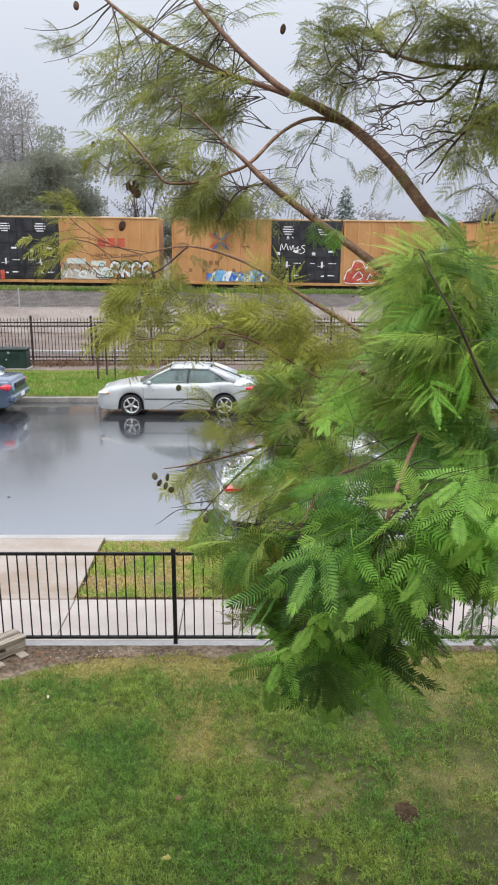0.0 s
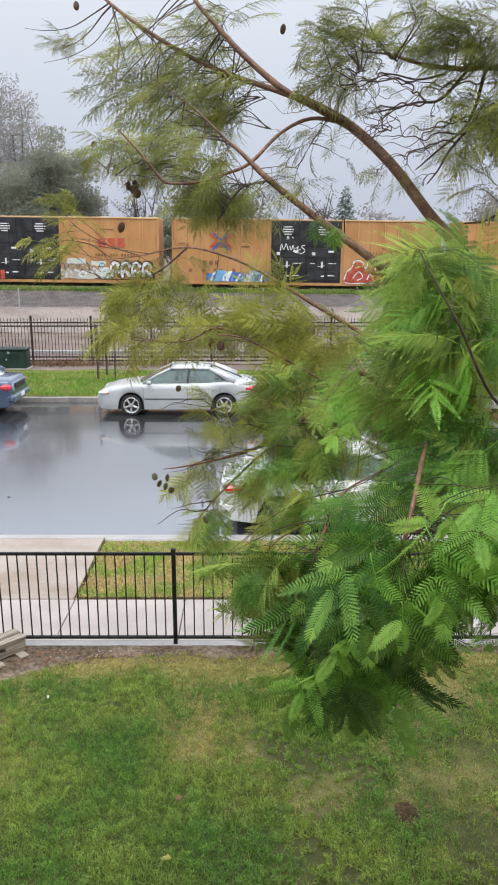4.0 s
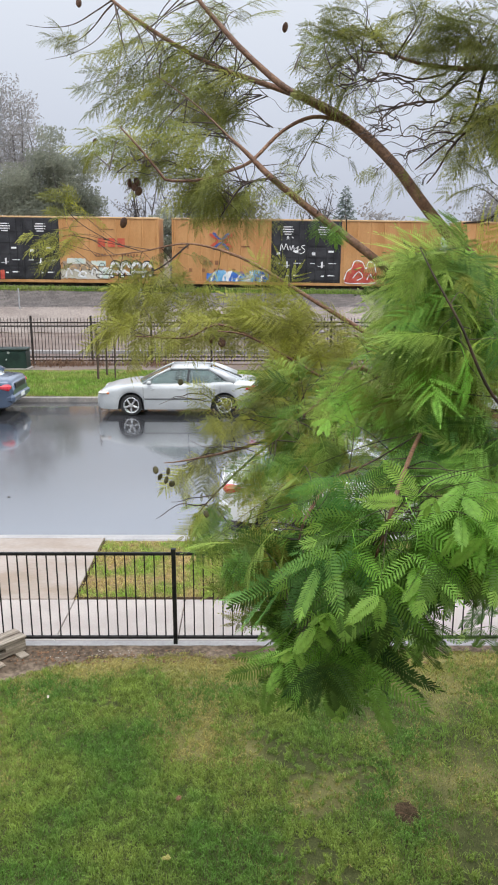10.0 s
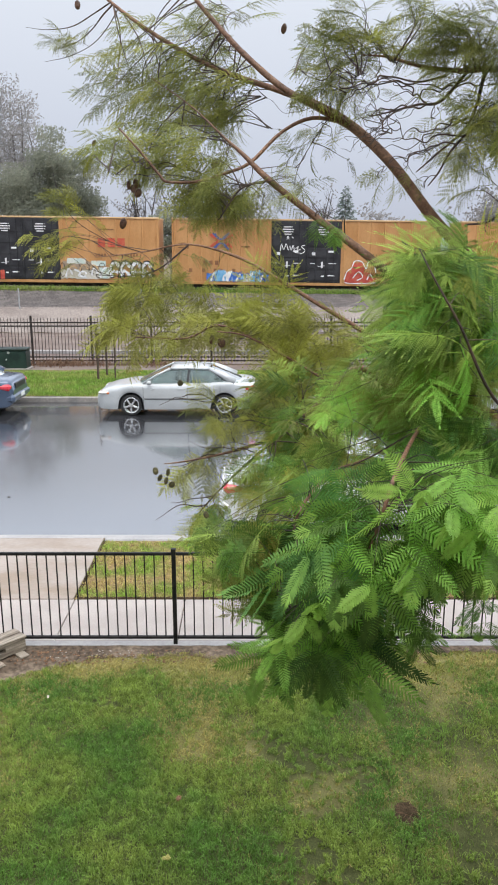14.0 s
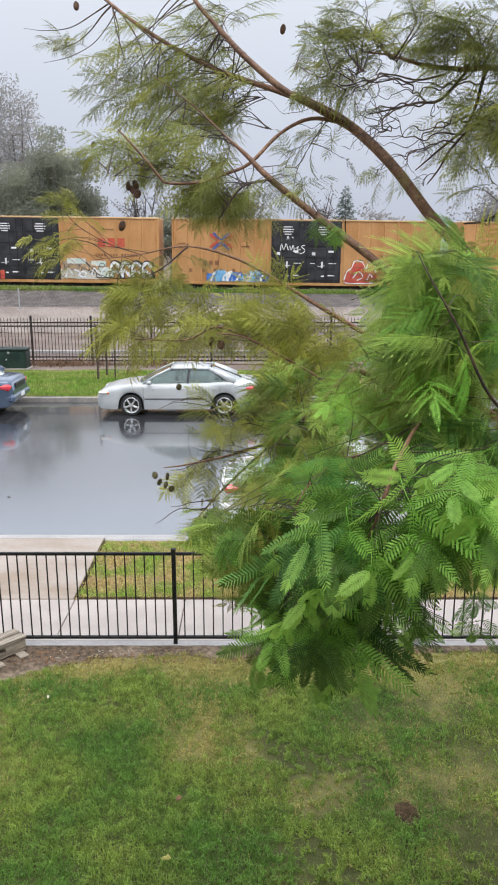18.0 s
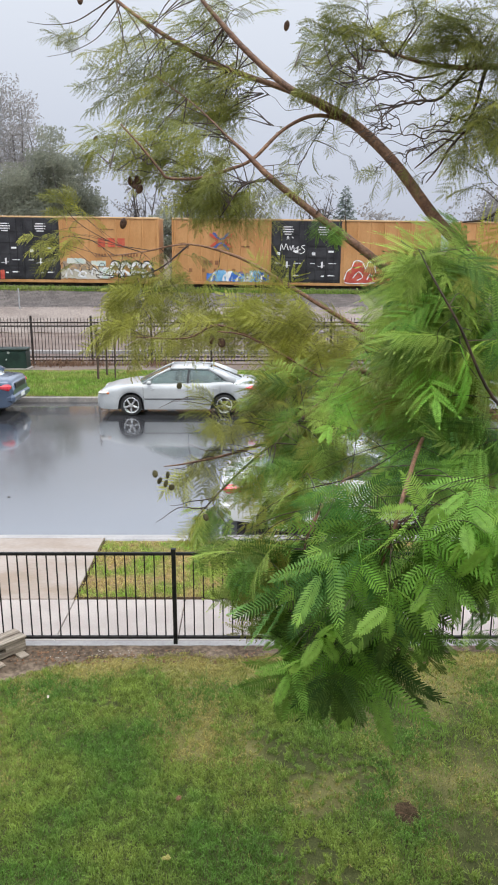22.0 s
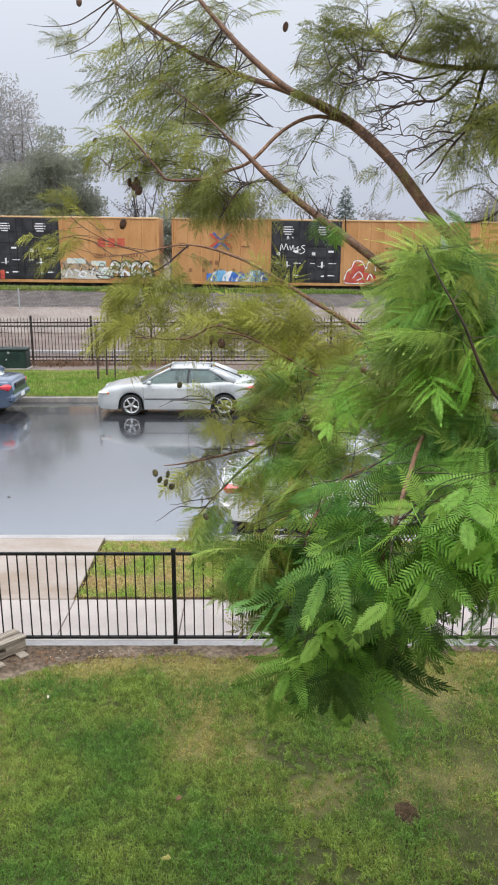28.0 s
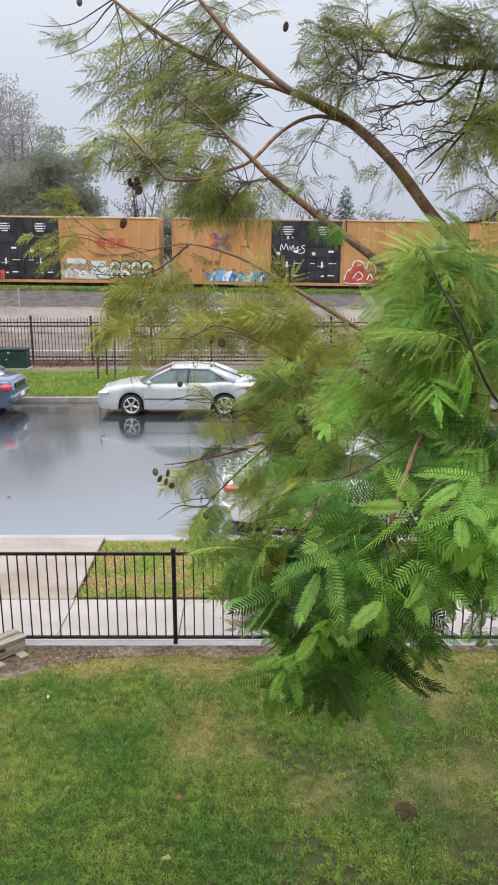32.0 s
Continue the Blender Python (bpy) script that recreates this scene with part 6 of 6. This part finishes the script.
green.spray((0.77, 2.5, 4.09), (0.166, 0.166, 0.102), 10, 4, NEAR, 605, 0.78, 0.5, thick=0.002)

green.spray((0.755, 2.85, 4.53), (0.12, 0.12, 0.10), 6, 4, FERN_OLIVE, 621, 0.85, 0.35, thick=0.002)
green.spray((0.86, 2.85, 4.35), (0.11, 0.12, 0.12), 7, 4, FERN_OLIVE, 622, 0.85, 0.35, thick=0.002)
green.spray((0.85, 2.85, 4.62), (0.09, 0.10, 0.07), 4, 4, FERN_OLIVE, 623, 0.75, 0.3, thick=0.002)
green.spray((0.80, 2.85, 4.17), (0.11, 0.12, 0.10), 6, 4, FERN, 624, 0.85, 0.35, thick=0.002)
green.spray((0.34, 2.7, 4.14), (0.090, 0.060, 0.040), 2, 2, FERN[:1], 613, 0.45, 0.2, thick=0.002)
green.spray((0.66, 2.6, 4.632), (0.077, 0.058, 0.058), 2, 3, FERN_OLIVE, 614, 0.55, 0.2, thick=0.002)

low = Limb((1.304, 3, 3.932), [(1.304, 3, 3.932), (1.034, 3, 4.141), (0.783, 2.9, 4.137), (0.608, 2.6, 4.057), (0.466, 2.2, 4.01), (0.411, 2.1, 3.903), (0.375, 2.1, 3.779)], [0.016, 0.012, 0.009, 0.007, 0.007, 0.006, 0.003], "reddish-brown hanging bough")
low.bough([(0.608, 2.6, 4.057), (0.455, 2.7, 3.922), (0.298, 2.5, 3.918), (0.18, 2.15, 3.911), (0.155, 2.15, 3.83)], [0.003, 0.003, 0.004, 0.005, 0.003])
low.bough([(1.013, 3, 4.118), (0.865, 2.6, 3.866), (0.737, 2.3, 3.732)], [0.005, 0.004, 0.002])
low.bough([(0.411, 2.1, 3.903), (0.333, 2.1, 3.779), (0.23, 2.05, 3.694), (0.132, 2.05, 3.603)], [0.004, 0.004, 0.003, 0.002], M_TWIG)
low.bough([(0.411, 2.1, 3.903), (0.479, 2.15, 3.739), (0.503, 2.15, 3.607)], [0.004, 0.003, 0.002], M_TWIG)
low.spray((0.31, 2.15, 3.645), (0.111, 0.064, 0.071), 6, 2, BIG, 718, 0.72, 1.0, single=True, heading=(0.0, -0.2, -0.6), thick=0.002)
low.spray((0.801, 2.5, 3.918), (0.055, 0.074, 0.083), 6, 4, FERN, 719, 0.7, 0.6, thick=0.002)
low.spray((0.57, 2.6, 3.919), (0.086, 0.077, 0.048), 6, 4, FERN, 712, 0.7, 0.6, thick=0.002)
low.spray((0.207, 2.7, 3.868), (0.100, 0.080, 0.060), 4, 4, MIDL, 713, 0.7, 0.6, thick=0.002)
low.spray((0.107, 2.3, 3.761), (0.127, 0.085, 0.076), 12, 4, MIDL, 702, 0.8, 0.6, thick=0.002)
low.spray((-0.081, 2.5, 3.701), (0.092, 0.055, 0.055), 5, 3, MIDL, 710, 0.65, 0.5, thick=0.002)
low.spray((0.036, 2.4, 3.608), (0.098, 0.071, 0.071), 6, 4, MIDL, 714, 0.7, 0.8, thick=0.002)
low.spray((0.221, 2.3, 3.552), (0.110, 0.068, 0.076), 8, 4, NEAR, 715, 0.6, 1.0, thick=0.002)
low.spray((0.259, 2.25, 3.995), (0.116, 0.083, 0.066), 6, 2, BIG, 701, 0.78, 0.8, single=True, heading=(0.0, -0.2, -0.6), thick=0.002)
low.spray((0.24, 2.1, 3.806), (0.116, 0.093, 0.078), 7, 2, BIG, 703, 0.78, 1.0, single=True, heading=(0.0, -0.2, -0.6), thick=0.002)
low.spray((0.405, 2.1, 4.041), (0.109, 0.093, 0.070), 6, 2, BIG, 704, 0.8, 0.8, single=True, heading=(0.0, -0.2, -0.6), thick=0.002)
low.spray((0.70, 2, 4.05), (0.07, 0.089, 0.07), 6, 2, LIME[:1] + BRIGHT[:1], 725, 0.68, 0.3, single=True, heading=(-0.55, -0.25, -0.25), thick=0.002)
low.spray((0.66, 1.98, 3.93), (0.075, 0.06, 0.06), 5, 2, LIME[:1] + BRIGHT[:2], 726, 0.66, 0.5, single=True, heading=(-0.4, -0.2, -0.3), thick=0.002)
low.spray((0.50, 2.0, 3.93), (0.07, 0.05, 0.05), 3, 2, BRIGHT, 727, 0.62, 0.9, single=True, heading=(-0.1, -0.25, -0.5), thick=0.002)
low.spray((0.347, 2, 3.881), (0.089, 0.089, 0.074), 7, 2, BIG, 706, 0.78, 1.0, single=True, heading=(0.0, -0.2, -0.6), thick=0.002)
low.spray((0.244, 1.97, 3.584), (0.081, 0.074, 0.052), 6, 2, BIG[:2] + BRIGHT[:2], 707, 0.72, 1.0, single=True, heading=(0.0, -0.2, -0.6), thick=0.002)
low.spray((0.345, 2.05, 3.61), (0.083, 0.076, 0.055), 5, 2, BIG, 708, 0.70, 1.0, single=True, heading=(0.0, -0.2, -0.6), thick=0.002)
low.spray((0.141, 2.0, 3.557), (0.053, 0.061, 0.053), 4, 2, BRIGHT, 716, 0.68, 1.0, single=True, heading=(0.0, -0.2, -0.6), thick=0.002)
low.spray((0.675, 2, 3.965), (0.027, 0.074, 0.052), 4, 2, BRIGHT, 709, 0.62, 0.5, single=True, heading=(0.0, -0.2, -0.6), thick=0.002)
low.spray((0.63, 2.4, 3.43), (0.075, 0.071, 0.055), 5, 2, [BIG[1], BIG[3]], 711, 0.42, 1.6, single=True, heading=(0.0, -0.2, -0.6), thick=0.002)
low.spray((0.885, 2.5, 3.40), (0.02, 0.074, 0.03), 1, 2, [BIG[1], BIG[3]], 717, 0.5, 1.6, single=True, heading=(0.0, -0.2, -0.6), thick=0.002)
for i, (tip, big) in enumerate((((0.146, 1.9, 3.648), 0.8), ((0.342, 1.85, 3.815), 0.9), ((0.499, 1.95, 4.039), 0.5), ((0.611, 1.85, 4.004), 1.0), ((0.311, 2.5, 4.203), 0.6), ((0.479, 1.9, 3.849), 0.7), ((0.185, 1.9, 3.733), 0.6), ((0.30, 2.5, 4.15), 0.5))):
    low.spray(tip, (0.03, 0.03, 0.02), 1, 2, TIP, 730 + i, big * 0.75, 0.7, single=True, heading=(-0.25, -0.3, -0.3), thick=0.0015)

# added, out-of-view crown over the lawn and beyond the window, to shade the grass
shade_crown = Limb((2.5, 4.45, 5.6), [(2.5, 4.45, 5.6), (2.7, 4.3, 6.4), (2.9, 4.0, 7.2), (3.0, 3.6, 8.0)], [0.07, 0.05, 0.03, 0.015], "brown upper limb of the crown")
shade_crown.bough([(2.6, 4.4, 6.0), (1.9, 3.9, 6.9), (1.2, 3.4, 7.4)], [0.03, 0.02, 0.01])
shade_crown.bough([(2.6, 4.4, 5.9), (3.3, 4.9, 6.8), (4.0, 5.2, 7.3)], [0.03, 0.02, 0.01])
shade_crown.spray((2.4, 4.0, 7.3), (1.8, 1.3, 0.9), 36, 4, COARSE, 801, 2.1)
shade_crown.spray((3.4, 4.4, 6.4), (1.2, 1.2, 0.9), 28, 4, COARSE, 802, 2.1)
shade_crown.spray((4.0, 2.3, 7.3), (1.3, 1.3, 0.8), 56, 5, COARSE, 804, 2.2)
shade_crown.spray((2.7, 5.2, 7.8), (1.5, 1.5, 0.5), 44, 4, COARSE, 806, 2.5)
shade_crown.spray((3.7, 4.2, 7.0), (1.4, 1.8, 0.6), 70, 5, COARSE, 807, 2.6)
shade_crown.spray((3.3, 4.9, 6.2), (1.1, 1.5, 1.0), 40, 4, COARSE, 805, 2.2)
shade_crown.spray((3.1, 4.6, 4.3), (0.9, 1.1, 1.0), 20, 5, COARSE, 803, 1.6)

# a drip that falls from the eave
drip = tagged(obj("water_drop", *lathe([(0.0002, -0.030), (0.006, -0.027), (0.0082, -0.018), (0.0082, 0.012), (0.005, 0.024), (0.0002, 0.031)], 12, "z"), M_WATER, smooth=True),
              "clear drop of rain water under the eave", "water drop")

# ---- wind: how far each limb is pushed, in mm every half second ----
GUST = {
    "upper": ([-33, -33, -33, -16, -33, -33, -11, -33, -28, -22, -16, -11, 0, 6, 6, 6, 6, 6, 6, 6, 6, 6, 6, 6, -16, -28, -28, -11, 0, 0, -4, -8, -12, -16, 0, -33, -28, 0, -5, -67, -61, 33, -5, -28, 5, 22, 11, 22, 0, 17, 5, 0, 0, 0, 0, 0, 0, 0, 5, 11, 22, 11, 0, 11, 11], [-6, 0, 10, 10, -6, 0, 16, -6, -10, -14, -18, -22, -6, -6, -7, -7, -8, -8, -9, -9, -10, -10, -11, -12, -22, -17, -17, -17, -22, -17, -14, -12, -9, -6, 11, -22, -11, 17, 17, -11, -22, 28, 5, -55, 11, 11, 5, 11, -11, -6, -17, 0, 1, 3, 4, 5, 0, 17, 11, -6, -6, 5, 0, 0, -6]),
    "second": ([-51, -51, -9, -21, -21, -9, -18, -18, -14, -9, -5, 0, -3, 3, 3, 3, 6, 3, 3, 3, 3, 3, 3, 3, 0, -6, -3, 0, 3, 0, 1, 1, 2, 3, -3, 0, 6, 3, -9, -6, 0, -6, -6, -6, -6, 3, 6, -3, 0, -3, -6, -6, -4, -2, 1, 3, 6, 3, 3, 9, 6, -3, 0, 0, 0], [-15, -15, -15, -15, -15, -15, -15, -15, -15, -15, -15, -15, -5, 0, 0, -5, -5, 0, 0, 0, 0, 0, 0, -5, -25, -25, -30, -10, -25, -10, -14, -18, -22, -25, 20, -30, -15, 5, 0, -25, -35, 20, 0, -40, 0, 5, 5, 10, 0, 0, -10, -5, -2, 0, 2, 5, -10, 5, 5, 0, 0, 5, -10, -5, 0]),
    "third": ([0, 0, -6, -12, -18, -12, -12, -18, -17, -15, -13, -12, -12, -6, -6, -6, -6, -6, -6, -6, 0, 6, 6, 6, -12, -12, -12, -6, -6, -6, -1, 3, 8, 12, 30, 6, -6, 12, 12, -6, 6, 18, 12, 6, 12, 18, 12, 12, 36, 18, 12, 6, 5, 3, 2, 0, 0, 0, 0, 6, 6, 6, 6, 6, 6], [-9, -5, -5, -9, -28, -18, 0, -12, -10, -9, -8, -7, 2, 9, 5, 2, 9, 2, 0, 7, 7, 2, 9, 5, -2, 2, -5, 0, 5, 7, 5, 3, 2, 0, 19, 7, -7, 7, 0, -12, 0, 2, -5, -9, -2, 7, 2, 2, 5, 0, 5, 7, 4, 1, -2, -5, 0, 0, -5, 0, 2, 0, -2, -5, 2]),
    "crown": ([-12, -20, -16, -12, -23, -23, -8, -20, -18, -16, -14, -12, -4, 0, 0, 0, 0, 4, 0, 0, 4, 4, 4, 0, -16, -23, -20, -12, -12, -8, -9, -10, -11, -12, 8, -8, 0, 12, 12, -8, -4, 23, 4, -8, 8, 12, 12, 12, 4, 4, -4, 0, 2, 4, 6, 8, 8, 12, 12, 12, 16, 12, 4, 8, 8], [4, 4, 12, 20, 12, 12, 23, 0, -3, -6, -9, -12, -8, 0, 0, -4, -8, -4, -4, -8, -4, -4, -4, -4, -8, -4, -8, -12, -19, -8, -8, -8, -8, -8, 12, -8, -8, 8, 0, -16, -12, 8, -4, -19, 4, 8, 4, 4, 4, 0, -4, 0, 2, 4, 6, 8, 0, 4, 4, -4, 0, 0, -4, 0, 0]),
    "middle": ([8, -4, -8, 4, -4, -12, -4, -4, 1, 6, 11, 15, 8, 8, -4, 4, 12, 8, 4, 8, 8, 4, 8, -8, 0, 4, 4, 0, 8, 4, 1, -2, -5, -8, -19, -4, 12, -4, -15, 0, 0, -4, -8, 0, 0, -12, -8, 0, -12, -12, -19, -23, -17, -12, -6, 0, 0, 8, 4, 0, 8, 4, 0, 4, 4], [-15, -8, -8, -15, -46, -31, 0, -19, -17, -15, -13, -11, 4, 16, 8, 4, 16, 4, 0, 12, 12, 4, 16, 8, -4, 4, -8, 0, 8, 12, 9, 6, 3, 0, 31, 12, -11, 12, 0, -19, 0, 4, -8, -15, -4, 12, 4, 4, 8, 0, 8, 12, 7, 2, -3, -8, 0, 0, -8, 0, 4, 0, -4, -8, 4]),
    "green": ([-15, -15, -15, -15, -15, -15, -15, -15, -15, -15, -15, -15, -15, -15, -15, -15, -15, -15, -15, -15, -15, -15, -15, -15, -15, -15, -15, -15, -15, -15, -15, -15, -15, -15, -15, -15, -23, 0, 8, -7, -11, 4, 0, -7, -19, 15, 11, 15, -7, -4, 0, 8, 8, 8, 8, 8, 8, -7, -7, 4, -4, 11, 11, 8, -4], [-8, -4, 0, -11, -27, -23, -4, -8, -7, -6, -5, -4, 0, 4, 4, 4, 0, 0, 0, 0, 0, 4, 7, 7, -4, 0, 0, -4, -4, 0, 0, 0, 0, 0, 4, -4, -11, -4, -8, -8, -4, 0, -4, -8, -4, 0, 7, 7, 0, -4, 0, 0, 0, 0, 0, 0, -4, -4, 0, 0, 0, -4, -4, 0, -4]),
    "low": ([-16, 5, 27, 17, 8, 49, 90, 83, 76, 70, 63, 56, 50, 43, 37, 2, -14, -16, -27, -11, -9, -27, 27, 2, -5, -2, -8, -25, -43, -41, -39, -37, -35, -33, -32, -38, -45, -25, 14, -14, 0, 5, 5, 7, 21, 0, -18, -2, -32, -9, 0, -2, -1, 1, 3, 5, 21, -5, 9, 7, 9, 5, 32, 11, 0], [5, 2, 0, -4, -8, -28, -48, -42, -37, -31, -26, -21, -15, -10, -5, -7, 5, -11, 13, 7, 5, 29, 19, 16, 9, -14, -13, 4, 21, 22, 23, 24, 25, 26, 27, 44, 61, 20, 23, -2, 0, -14, 0, -9, -16, 11, 23, 9, -16, -9, 11, -9, -6, -3, 0, 2, -5, -9, -14, -4, -11, -9, -5, -2, -9]),
}


def sway(limb, tip, push):
    """Rows that turn a limb about its root so that its tip follows the gusts."""
    arm = Vector(tip) - limb.pivot
    rows = []
    for i, (dx, dz) in enumerate(zip(*push)):
        shift = Vector((dx, 0, dz)) * 0.001
        axis = arm.cross(shift)
        turn = Matrix.Rotation(axis.length / arm.length_squared, 4, axis.normalized()) if axis.length > 1e-9 else Matrix()
        rows.append((i * 0.5, limb.home @ turn))
    return rows


def flutter(leaf, seed, swing):
    """Small quick swings of one leaf on its stalk."""
    rng = random.Random(seed)
    m0 = leaf.matrix_basis.copy()
    loc, q, sc3 = m0.decompose()
    f1, f2, p1, p2 = rng.uniform(0.5, 0.9), rng.uniform(1.1, 1.7), rng.uniform(0, 6.28), rng.uniform(0, 6.28)
    rows = []
    for i in range(129):
        t = i * 0.25
        a = swing * (math.sin(6.283 * f1 * t + p1) + 0.5 * math.sin(6.283 * f2 * t + p2)) * (0.6 + 0.4 * math.sin(0.9 * t + 0.05 * seed))
        rows.append((t, Matrix.LocRotScale(loc, q, None) @ pose(0, 0, 0, a * 0.6, a, 0.5 * a)))
    return rows


def motions():
    tips = (("upper", upper, (-0.752, 5.1, 6.106)), ("second", second, (-0.445, 4.5, 5.08)), ("third", third, (-0.431, 4.2, 4.451)), ("crown", crown, (0.599, 4.45, 5.708)),
            ("middle", middle, (-0.397, 3.4, 3.656)), ("green", green, (0.493, 2.7, 4.668)), ("low", low, (0.362, 2, 3.697)))
    for key, limb, tip in tips:
        walk(limb.ob, sway(limb, tip, GUST[key]))
    seed = 0
    for limb, swing in ((upper, 0.8), (second, 0.8), (third, 0.9), (crown, 0.8), (middle, 1.2), (green, 1.6), (low, 1.6)):
        for cloud in limb.clouds:
            seed += 1
            walk(cloud, flutter(cloud, seed, swing))
    for limb, swing, step in ((low, 4.0, 1),):
        for leaf in limb.leaves[::step]:
            seed += 1
            s0 = leaf.scale.copy()
            walk(leaf, flutter(leaf, seed, swing))
            leaf.scale = s0
    x, y, z, when = -0.014, 0.45, 4.365, 8.0
    top = 5.62 - 0.034
    start = when - math.sqrt((top - z) / 4.9)
    rows = [(0.0, pose(x, y, top)), (start, pose(x, y, top))]
    rows += [(start + 0.1 * i, pose(x, y, max(0.0, top - 4.9 * (0.1 * i) ** 2))) for i in range(1, 11)]
    rows += [(start + 1.2, pose(x, y, 0.0)), (32.0, pose(x, y, 0.0))]
    walk(drip, rows)


# ---- paving slabs ----
def slabs(parent, x_edges, y_edges, z, material, gap=0.012):
    for x0, x1 in zip(x_edges, x_edges[1:]):
        for y0, y1 in zip(y_edges, y_edges[1:]):
            part("slab", slab(x0 + gap / 2, x1 - gap / 2, y0 + gap / 2, y1 - gap / 2, z - 0.05, z, 0.006), material, parent)


slabs(sidewalk, [-2.40 + 1.52 * k for k in range(-6, 10)], [8.51, 9.66], 0.0, M_CONC)
slabs(driveway, [-6.2, -4.3, -2.42], [9.67, 11.95], 0.0, M_CONC_STAIN)

motions()
